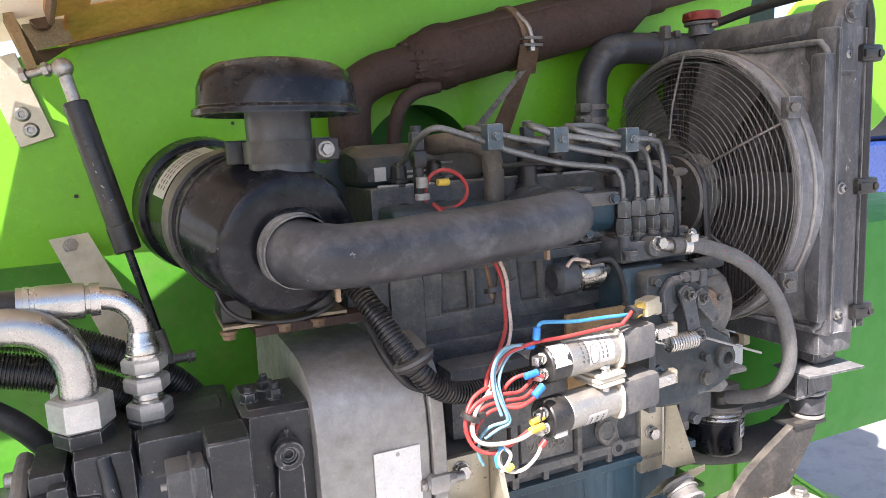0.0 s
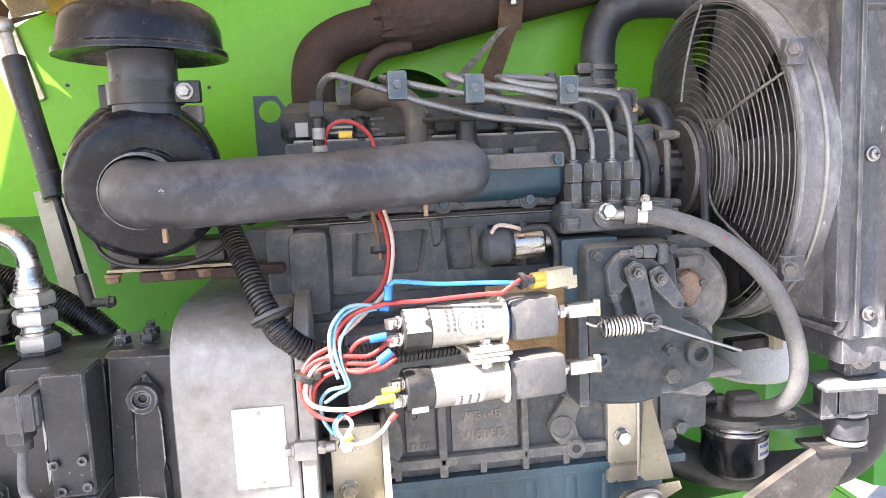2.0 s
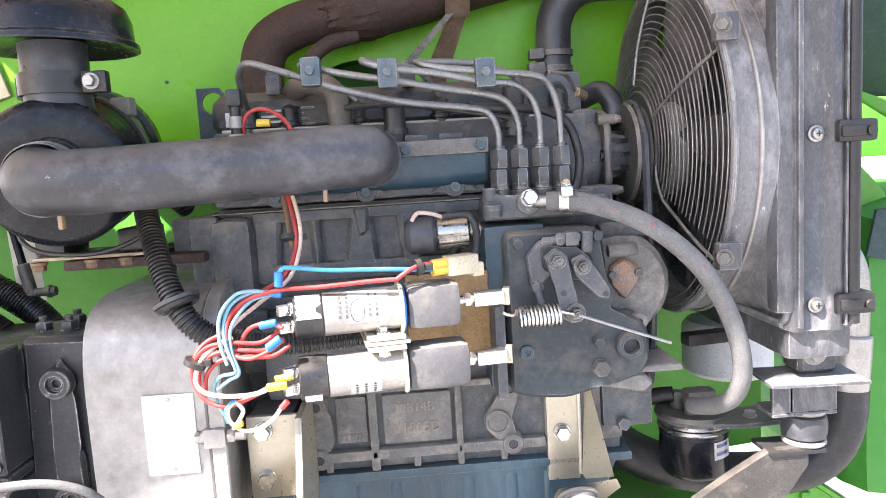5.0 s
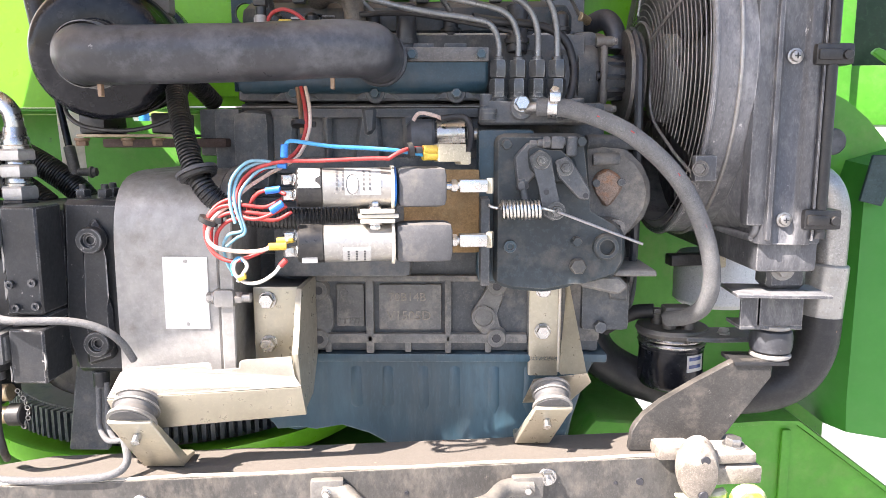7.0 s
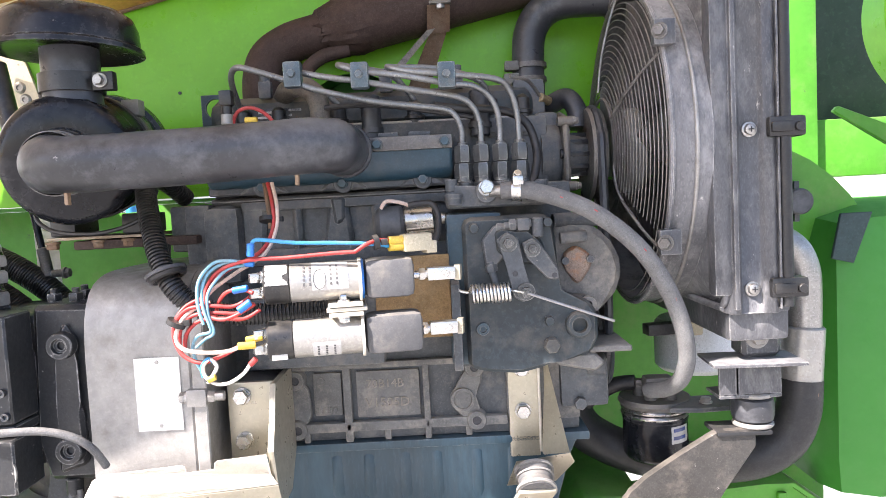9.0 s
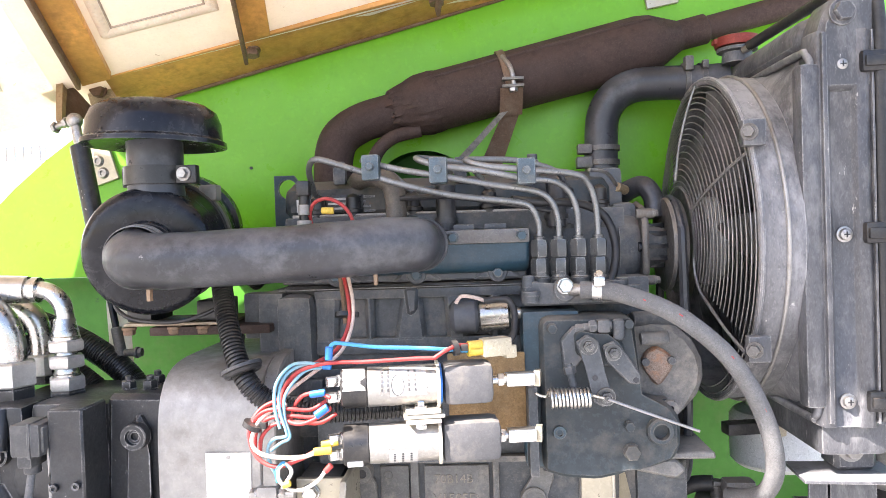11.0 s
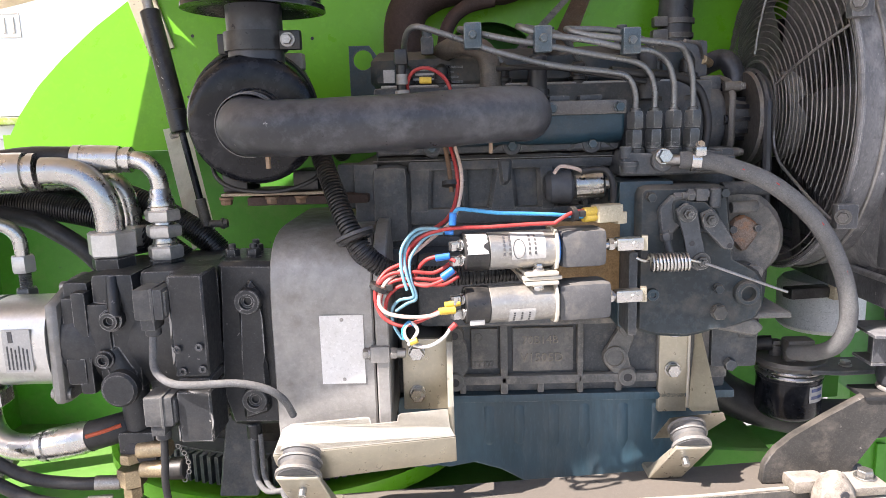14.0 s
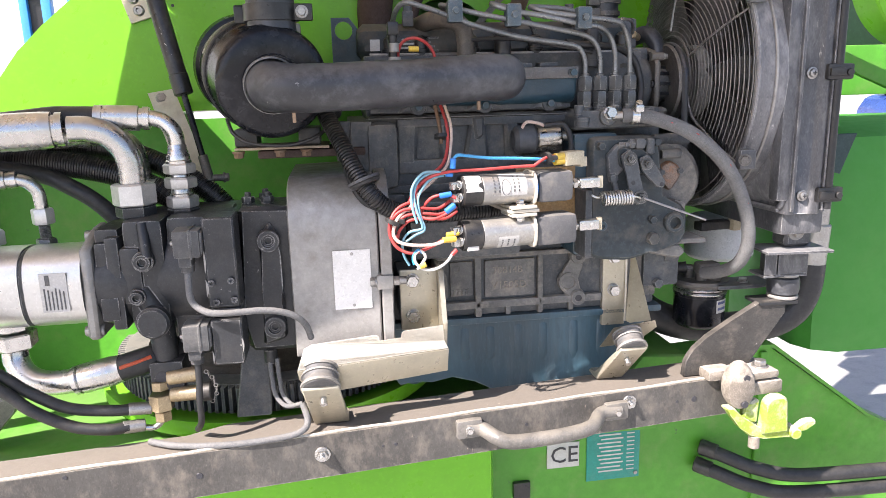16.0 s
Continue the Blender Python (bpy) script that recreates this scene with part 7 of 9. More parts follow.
    part("end_cuff", bm, CUFF, h, "pale dusty end cuff")
    bm = B()
    collar(bm, (0.426, 0.700, 1.258), (0, 1, 0), 0.0296, 0.010, 0.0012, 40)
    part("hose_clip", bm, RUBBER, h)
    for x, y, z in ((0.158, 0.600, 1.222), (0.386, 0.620, 1.230)):
        bm = B()
        box(bm, x - 0.0020, x + 0.0020, y - 0.004, y + 0.003, z - 0.011, z + 0.010, 0.001)
        solo("copper_tab", bm, TAN, "small tan tab hanging under the intake hose", "tab", "tabs under the hose")


def conduit_and_wires():
    c = thing("wiring_conduit", (0.24, 0.65, 1.08), "black corrugated wiring conduit with a rubber clamp", "conduit")
    bm = B()
    ribbed(bm, [(0.190, 0.712, 1.226), (0.199, 0.692, 1.206), (0.213, 0.666, 1.178), (0.228, 0.644, 1.146), (0.245, 0.632, 1.118), (0.264, 0.634, 1.099), (0.290, 0.640, 1.088), (0.320, 0.645, 1.084), (0.37, 0.652, 1.084), (0.43, 0.660, 1.086)], 0.0118, 0.0042, 18, 0.17)
    part("ribbed_tube", bm, PLASTIC, c)
    bm = B()
    ring(bm, (0.2385, 0.633, 1.132), (0.35, -0.2, -0.9), 0.0165, 0.0044, 32, 8)
    part("rubber_clamp", bm, PLASTIC, c)
    bm = B()
    collar(bm, (0.2375, 0.633, 1.135), (0.35, -0.2, -0.9), 0.0208, 0.0035, 0.0010, 32)
    part("clamp_band", bm, BOOT, c)
    bm = B()
    ribbed(bm, [(0.205, 0.80, 1.215), (0.195, 0.76, 1.236), (0.189, 0.73, 1.238), (0.190, 0.712, 1.226)], 0.0118, 0.0042, 18, 0.17)
    part("upper_run", bm, PLASTIC, c)
    bm = B()
    tube(bm, [(0.214, 0.70, 1.16), (0.222, 0.672, 1.13), (0.236, 0.655, 1.105), (0.26, 0.652, 1.088)], 0.005, 10, 6)
    part("side_lead", bm, HOSE, c)
    # loom of wires; each wire is a thing
    r = 0.0026

    def wire(pts, mat, label, rr=r):
        bm = B()
        tube(bm, pts, rr * 0.64, 10, 7)
        return solo("wire", bm, mat, label, "wire", "loom of coloured wires")

    wire([(0.297, 0.725, 1.280), (0.296, 0.718, 1.297), (0.303, 0.714, 1.310), (0.318, 0.712, 1.314), (0.334, 0.713, 1.307), (0.344, 0.716, 1.294), (0.345, 0.722, 1.280), (0.334, 0.726, 1.271), (0.318, 0.724, 1.270), (0.304, 0.716, 1.276), (0.300, 0.704, 1.277), (0.306, 0.690, 1.266), (0.318, 0.676, 1.252)], RED, "red wire arching over the manifold", 0.0034)
    wire([(0.344, 0.665, 1.225), (0.350, 0.655, 1.200), (0.350, 0.650, 1.175), (0.340, 0.630, 1.152), (0.315, 0.600, 1.138), (0.296, 0.588, 1.122), (0.290, 0.582, 1.110)], RED, "red wire dropping from behind the intake hose", 0.0034)
    wire([(0.338, 0.675, 1.225), (0.342, 0.668, 1.200), (0.344, 0.665, 1.175)], BROWN, "brown sleeve beside the red wire", 0.0042)
    wire([(0.447, 0.578, 1.150), (0.425, 0.577, 1.150), (0.380, 0.578, 1.148), (0.340, 0.580, 1.147), (0.310, 0.582, 1.138), (0.296, 0.580, 1.118), (0.299, 0.572, 1.098), (0.314, 0.566, 1.092), (0.330, 0.566, 1.096), (0.346, 0.566, 1.106)], RED, "red wire running to the lower terminal", 0.0031)
    wire([(0.346, 0.568, 1.116), (0.334, 0.572, 1.120), (0.318, 0.576, 1.117), (0.308, 0.580, 1.106), (0.302, 0.584, 1.09)], RED, "short red wire to the upper terminal", 0.0031)
    wire([(0.292, 0.582, 1.112), (0.276, 0.580, 1.105), (0.266, 0.576, 1.092), (0.264, 0.574, 1.075), (0.272, 0.572, 1.058), (0.290, 0.570, 1.050), (0.312, 0.570, 1.056), (0.328, 0.570, 1.064)], RED, "red wire hanging round the loom's tie", 0.0033)
    wire([(0.300, 0.580, 1.108), (0.284, 0.577, 1.102), (0.272, 0.572, 1.090), (0.268, 0.568, 1.075), (0.276, 0.565, 1.065), (0.296, 0.563, 1.061), (0.318, 0.564, 1.061), (0.332, 0.566, 1.065)], PINK, "pale pink wire to the lower solenoid", 0.0033)
    wire([(0.345, 0.576, 1.162), (0.350, 0.576, 1.167), (0.362, 0.577, 1.166), (0.390, 0.578, 1.162), (0.425, 0.580, 1.160), (0.450, 0.582, 1.158), (0.470, 0.590, 1.155), (0.482, 0.60, 1.152)], SKY_BLUE, "bright blue wire arching over the upper solenoid", 0.0032)
    wire([(0.446, 0.577, 1.150), (0.458, 0.580, 1.157), (0.470, 0.588, 1.160), (0.484, 0.60, 1.158)], RED, "red wire into the nylon connector", 0.0032)
    wire([(0.334, 0.584, 1.146), (0.318, 0.582, 1.146), (0.302, 0.578, 1.138), (0.295, 0.573, 1.122), (0.297, 0.567, 1.104), (0.303, 0.565, 1.086), (0.302, 0.567, 1.080), (0.288, 0.572, 1.076), (0.280, 0.578, 1.064), (0.281, 0.585, 1.045), (0.288, 0.59, 1.03)], PALE_BLUE, "pale blue wire curling round the loom", 0.0026)
    wire([(0.334, 0.586, 1.142), (0.320, 0.584, 1.140), (0.308, 0.580, 1.130), (0.300, 0.574, 1.116), (0.301, 0.568, 1.098), (0.306, 0.566, 1.080), (0.296, 0.570, 1.073), (0.284, 0.576, 1.064)], PALE_BLUE, "pale blue wire curling round the loom", 0.0026)
    wire([(0.340, 0.566, 1.048), (0.332, 0.564, 1.038), (0.318, 0.563, 1.030), (0.304, 0.564, 1.030), (0.294, 0.566, 1.038), (0.293, 0.568, 1.048), (0.300, 0.569, 1.053), (0.306, 0.567, 1.046), (0.302, 0.566, 1.038), (0.296, 0.568, 1.030)], WHITE, "white wire looped under the lower solenoid", 0.0028)
    wire([(0.292, 0.568, 1.036), (0.291, 0.568, 1.046), (0.297, 0.569, 1.0535), (0.303, 0.569, 1.050)], SKY_BLUE, "blue wire joined to the white loop", 0.0029)
    wire([(0.345, 0.566, 1.052), (0.339, 0.566, 1.046)], RED, "red sleeve on the lower terminal", 0.0045)
    wire([(0.349, 0.663, 1.225), (0.355, 0.653, 1.200), (0.354, 0.648, 1.175), (0.345, 0.628, 1.150), (0.322, 0.600, 1.134), (0.300, 0.586, 1.118), (0.288, 0.580, 1.100)], PINK, "pale red wire dropping from behind the intake hose", 0.0030)
    for dx, dz, lab in ((0.000, 0.000, "red wire coiled in the loom"), (-0.004, 0.007, "red wire coiled in the loom"), (0.005, -0.006, "red wire coiled in the loom")):
        wire([(0.344 + dx, 0.580, 1.104 + dz), (0.328 + dx, 0.576, 1.096 + dz), (0.306 + dx, 0.573, 1.098 + dz), (0.284 + dx, 0.574, 1.096 + dz), (0.271 + dx, 0.575, 1.084 + dz), (0.268 + dx, 0.576, 1.068 + dz)], RED, lab, 0.0031)
    wire([(0.336, 0.582, 1.1445), (0.322, 0.580, 1.148), (0.306, 0.577, 1.146), (0.293, 0.572, 1.130), (0.292, 0.567, 1.108), (0.297, 0.565, 1.088)], PALE_BLUE, "pale blue wire curling round the loom", 0.0026)
    for nm, mt, p, q, rr in (("crimp", YELLOW, (0.328, 0.566, 1.065), (0.345, 0.570, 1.065), 0.0046), ("crimp", YELLOW, (0.334, 0.575, 1.069), (0.350, 0.578, 1.071), 0.0046), ("crimp", BLUE_CRIMP, (0.344, 0.576, 1.151), (0.345, 0.576, 1.164), 0.0046), ("crimp", BLUE_CRIMP, (0.326, 0.570, 1.119), (0.341, 0.570, 1.121), 0.0043), ("crimp", BLUE_CRIMP, (0.332, 0.564, 1.100), (0.344, 0.566, 1.108), 0.0048), ("crimp", BLUE_CRIMP, (0.336, 0.583, 1.144), (0.345, 0.583, 1.143), 0.0040), ("crimp", YELLOW, (0.298, 0.562, 1.034), (0.306, 0.562, 1.037), 0.0038)):
        bm = B()
        rod(bm, p, q, rr * 0.82, 14, 0.2)
        solo(nm, bm, mt, "yellow crimp sleeve on a wire's end" if mt is YELLOW else "blue crimp sleeve on a wire's end", "crimp terminal", "crimp terminals")
    for p, ax, rr in (((0.268, 0.572, 1.090), (0.5, 0, 1), 0.0085), ((0.344, 0.660, 1.185), (0, 0.3, 1), 0.0095), ((0.466, 0.586, 1.158), (1, 0.4, 0.2), 0.0065)):
        bm = B()
        collar(bm, p, ax, rr, 0.005, 0.0012, 20)
        a = Vector(p)
        box(bm, a.x + rr - 0.001, a.x + rr + 0.006, a.y - 0.004, a.y + 0.003, a.z - 0.003, a.z + 0.003, 0.001)
        solo("cable_tie", bm, PLASTIC, "black plastic cable tie round the wires", "cable tie", "cable ties")
    n = thing("wire_connector", (0.49, 0.60, 1.15), "natural nylon plug connector with yellow crimps", "connector")
    for z in (1.152, 1.1585):
        bm = B()
        rod(bm, (0.478, 0.595, z), (0.492, 0.602, z), 0.0045, 12)
        part("crimp", bm, YELLOW, n)
    bm = B()
    box(bm, 0.490, 0.520, 0.600, 0.616, 1.146, 1.164, 0.002, 24)
    box(bm, 0.512, 0.524, 0.606, 0.622, 1.143, 1.156, 0.002, 24)
    part("shell", bm, NATURAL, n)


def solenoids():
    for z, y, x0, lab, up in ((1.1215, 0.585, 0.3535, "silver cylinder solenoid with a black cap and white sticker", True), (1.0655, 0.585, 0.3535, "silver cylinder solenoid with a black cap", False)):
        s = thing("solenoid", (0.42, y, z - 0.02), lab, "solenoid", "paired throttle solenoids")
        r = 0.0195
        bm = B()
        rod(bm, (x0, y, z), (x0 + 0.026, y, z), r + 0.0003, 36, 0.08)
        part("end_cap", bm, PLASTIC, s, "black plastic end cap")
        bm = B()
        rod(bm, (x0 + 0.0255, y, z), (0.448, y, z), r, 40, 0.03)
        body = part("can", bm, CAN_ALU, s)
        # printed sticker wrapped on the can
        bm = B()
        strip = []
        a0, a1 = (radians(-20), radians(75)) if up else (radians(-62), radians(-5))
        for i in range(11):
            t = a0 + (a1 - a0) * i / 10
            strip.append([bm.verts.new((x, y - (r + 0.0004) * math.cos(t), z + (r + 0.0004) * math.sin(t))) for x in ((x0 + 0.047, 0.436) if up else (x0 + 0.044, 0.425))])
        for p, q in zip(strip, strip[1:]):
            bm.faces.new((p[0], p[1], q[1], q[0]))
        st = part("sticker", bm, STICKER, body, "worn white sticker")
        xs = (0.392, 0.398, 0.418, 0.424) if up else (0.402, 0.410, 0.418)
        for i, x in enumerate(xs):
            bm = B()
            for k in range(5):
                t = a0 + (a1 - a0) * (0.15 + 0.14 * k)
                t2 = t + (a1 - a0) * 0.09
                vs = [bm.verts.new((xx, y - (r + 0.0008) * math.cos(tt), z + (r + 0.0008) * math.sin(tt))) for xx, tt in ((x, t), (x + 0.002, t), (x + 0.002, t2), (x, t2))]
                bm.faces.new(vs)
            part("text_bar", bm, BOOT, st)
        if up:
            bm = B()
            loop = []
            for k in range(25):
                a = 2 * math.pi * k / 24
                t = radians(12) + math.sin(a) * 0.5
                loop.append((0.408 + 0.006 * math.cos(a), y - (r + 0.0008) * math.cos(t), z + (r + 0.0008) * math.sin(t)))
            tube(bm, loop, 0.00035, 5, 1)
            part("oval_mark", bm, BOOT, st)
            # torn sticker on the cap
            bm = B()
            rows = []
            for i in range(9):
                t = radians(2 + 72 * i / 8)
                rows.append([bm.verts.new((x, y - (r + 0.0008) * math.cos(t), z + (r + 0.0008) * math.sin(t))) for x in (x0 + 0.0015 + 0.0015 * (i % 2), x0 + 0.024 - (0.005 if i in (2, 3) else 0.001 * (i % 2)))])
            for p, q in zip(rows, rows[1:]):
                bm.faces.new((p[0], p[1], q[1], q[0]))
            part("cap_sticker", bm, STICKER, s, "torn white sticker")
        else:
            bm = B()
            box(bm, x0 + 0.004, x0 + 0.019, y - r - 0.0012 + 0.005, y - r + 0.008, z - 0.0175, z - 0.0095, 0.0003)
            part("cap_sticker", bm, STICKER, s)
        bm = B()
        if up:
            rod(bm, (0.447, y, z), (0.4515, y, z), r + 0.0012, 36)
            part("blue_gasket", bm, BLUE_CRIMP, s, "blue gasket ring")
        bm = B()
        box(bm, 0.4525 if up else 0.450, 0.502 if up else 0.508, y - 0.018, y + 0.020, z - 0.020, z + 0.020, 0.008)
        part("boot", bm, BOOT, s, "dusty grey rubber boot")
        bm = B()
        rod(bm, (0.500, y, z), (0.520, y, z), 0.0042, 12)
        hexagon(bm, (0.508, y, z), (1, 0, 0), 0.012, 0.006)
        part("plunger_rod", bm, ZINC, s)
        bm = B()
        box(bm, 0.516, 0.545, y - 0.007, y + 0.007, z - 0.0065, z + 0.0065, 0.002)
        rod(bm, (0.535, y - 0.009, z), (0.535, y + 0.009, z), 0.0035, 12)
        cl = part("clevis", bm, ZINC, s, "bright zinc clevis")
        bm = B()
        box(bm, 0.5455, 0.552, y - 0.004, y + 0.006, z - 0.008, z + 0.008, 0.001, -20)
        part("clip", bm, YZINC, cl)
        for dz, dy in ((0.008, -0.004), (-0.007, -0.006)):
            bm = B()
            bolt(bm, (x0 - 0.002, y + dy, z + dz), (-1, -0.6, 0.2), 0.008, 0.004, 1.5)
            box(bm, x0 - 0.014, x0 + 0.001, y + dy - 0.005, y + dy + 0.003, z + dz - 0.0045, z + dz + 0.0045, 0.001, 20)
            part("terminal", bm, ZINC, s)
        # mounting strap at the right end
        bm = B()
        s0 = -1 if up else 1
        rim = []
        for k in range(40):
            a = 2 * math.pi * k / 40
            n = (abs(math.cos(a)) ** 4.5 + abs(math.sin(a)) ** 4.5) ** (-1 / 4.5)
            rim.append((y + 0.0212 * n * math.cos(a), z + 0.0212 * n * math.sin(a)))
        prism(bm, rim, 0.4462, 0.4492, "x", 0.0008)
        zz = z + s0 * 0.0232
        box(bm, 0.415, 0.4492, y - 0.021, y + 0.02, zz - 0.002, zz + 0.002, 0.0012)
        strap = part("mounting_strap", bm, CREAM_ZINC, s, "pale zinc mounting strap")
        bm = B()
        bolt(bm, (0.430, y - 0.010, zz - s0 * 0.0025), (0, 0, -s0), 0.010, 0.005, 1.4)
        part("strap_bolt", bm, ZINC, strap)
        swing(s, 8.5)
    t = thing("solenoid_plate", (0.46, 0.62, 1.06), "folded pale zinc plate between the solenoids", "bracket")
    bm = B()
    box(bm, 0.413, 0.453, 0.566, 0.70, 1.0915, 1.0955, 0.001)
    shelf = part("shelf", bm, CREAM_ZINC, t)
    swing(shelf, 8.5, Vector((0.354, 0.585, 0.0)) - t.location)
    bm = B()
    box(bm, 0.452, 0.538, 0.688, 0.694, 1.040, 1.135, 0.002)
    part("rusty_plate", bm, RUST_TAN, t, "rusty gritty backing plate")
    bm = B()
    box(bm, 0.300, 0.46, 0.69, 0.738, 1.010, 1.095, 0.010)
    part("starter_body", bm, CAST, t)


def oil_filter():
    f = thing("oil_filter", (0.797, 0.79, 0.84), "glossy black spin-on oil filter under a black head", "oil filter")
    c = Vector((0.798, 0.795, 0.0))
    bm = B()
    lathe(bm, [(0.829, 0.0), (0.830, 0.032), (0.833, 0.038), (0.839, 0.0415), (0.885, 0.0415), (0.8855, 0.0425), (0.889, 0.0425), (0.8895, 0.0415)], c, (0, 0, 1), 48)
    part("can", bm, GLOSS, f)
    for z in (0.892, 0.899):
        bm = B()
        lathe(bm, [(z - 0.0026, 0.036), (z - 0.0026, 0.042), (z, 0.0438), (z + 0.0026, 0.042), (z + 0.0026, 0.036)], c, (0, 0, 1), 48)
        part("seam_ring", bm, ZINC, f)
    bm = B()
    lathe(bm, [(0.9025, 0.036), (0.9025, 0.044), (0.908, 0.047), (0.913, 0.045), (0.914, 0.0)], c, (0, 0, 1), 48)
    part("filter_head", bm, ALU_DARK, f)
    bm = B()
    strip = []
    for i in range(7):
        t = radians(-90 + 12 + 6.5 * i)
        strip.append([bm.verts.new((c.x + 0.042 * math.cos(t), c.y + 0.042 * math.sin(t), z)) for z in (0.860, 0.882)])
    for p, q in zip(strip, strip[1:]):
        bm.faces.new((p[0], q[0], q[1], p[1]))
    st = part("sticker", bm, STICKER, f, "small white and blue sticker")
    for z0 in (0.865, 0.875):
        bm = B()
        vs = []
        for i in range(6):
            t = radians(-90 + 16 + 5.6 * i)
            vs.append([bm.verts.new((c.x + 0.0424 * math.cos(t), c.y + 0.0424 * math.sin(t), z)) for z in (z0, z0 + 0.0045)])
        for p, q in zip(vs, vs[1:]):
            bm.faces.new((p[0], q[0], q[1], p[1]))
        part("text_bar", bm, CAR_BLUE, st)
    for x, y in ((0.788, 0.775), (0.812, 0.772), (0.78, 0.80)):
        bm = B()
        rod(bm, (x, y, 0.913), (x, y, 0.928), 0.009, 16)
        hexagon(bm, (x, y, 0.928), (0, 0, 1), 0.014, 0.006)
        part("head_union", bm, ALU_DARK, f)
    bm = B()
    box(bm, 0.778, 0.815, 0.76, 0.785, 0.925, 0.945, 0.006)
    part("inlet_elbow", bm, ALU_DARK, f)
    bm = B()
    prism(bm, [(0.80, 0.74), (0.84, 0.735), (0.90, 0.74), (0.915, 0.76), (0.90, 0.79), (0.83, 0.79)], 0.905, 0.911, "z", 0.001)
    part("head_arm", bm, CAST, f)
    bm = B()
    bolt(bm, (0.852, 0.757, 0.911), (0, 0, 1), 0.012, 0.005)
    part("arm_bolt", bm, ZINC, f)
    bm = B()
    tube(bm, [(0.775, 0.80, 0.93), (0.75, 0.81, 0.925), (0.72, 0.82, 0.905), (0.69, 0.83, 0.88)], 0.010, 14, 6)
    part("oil_line", bm, HOSE, f)
    f.location += Vector((0.0, 0.008, 0.013))
    h = thing("braided_hose", (0.77, 0.68, 1.0), "grey braided fuel hose with red flecks, arching down", "hose")
    pts = [(0.600, 0.676, 1.203), (0.618, 0.672, 1.2025), (0.640, 0.666, 1.199), (0.690, 0.658, 1.179), (0.735, 0.656, 1.144), (0.765, 0.658, 1.106), (0.789, 0.664, 1.056), (0.800, 0.674, 1.010), (0.799, 0.694, 0.976), (0.790, 0.725, 0.956), (0.780, 0.76, 0.945)]
    bm = B()
    tube(bm, pts, 0.0098, 20, 8)
    part("tube", bm, BRAID, h)
    L = glide(pts, 8)
    for i in range(20, 72, 5):
        bm = B()
        p, q = L[i], L[i + 1]
        o = Vector((-0.25 + 0.3 * (i % 2), -0.9, 0.2)).normalized() * 0.0095
        rod(bm, p + o, p.lerp(q, 0.4 + 0.25 * (i % 2)) + o, 0.0007, 6)
        part("red_fleck", bm, RED, h)
    bm = B()
    collar(bm, (0.617, 0.672, 1.2025), (1, -0.2, -0.05), 0.0108, 0.010, 0.0012, 24)
    box(bm, 0.611, 0.623, 0.655, 0.668, 1.208, 1.218, 0.002)
    cl = part("hose_clip", bm, ZINC, h)
    bm = B()
    bolt(bm, (0.617, 0.661, 1.2185), (0, -0.7, 0.7), 0.008, 0.003, 1.3)
    part("clip_screw", bm, ZINC, cl)
    bm = B()
    rod(bm, (0.588, 0.684, 1.203), (0.612, 0.673, 1.203), 0.0065, 14)
    part("hose_tail", bm, STEEL, h)


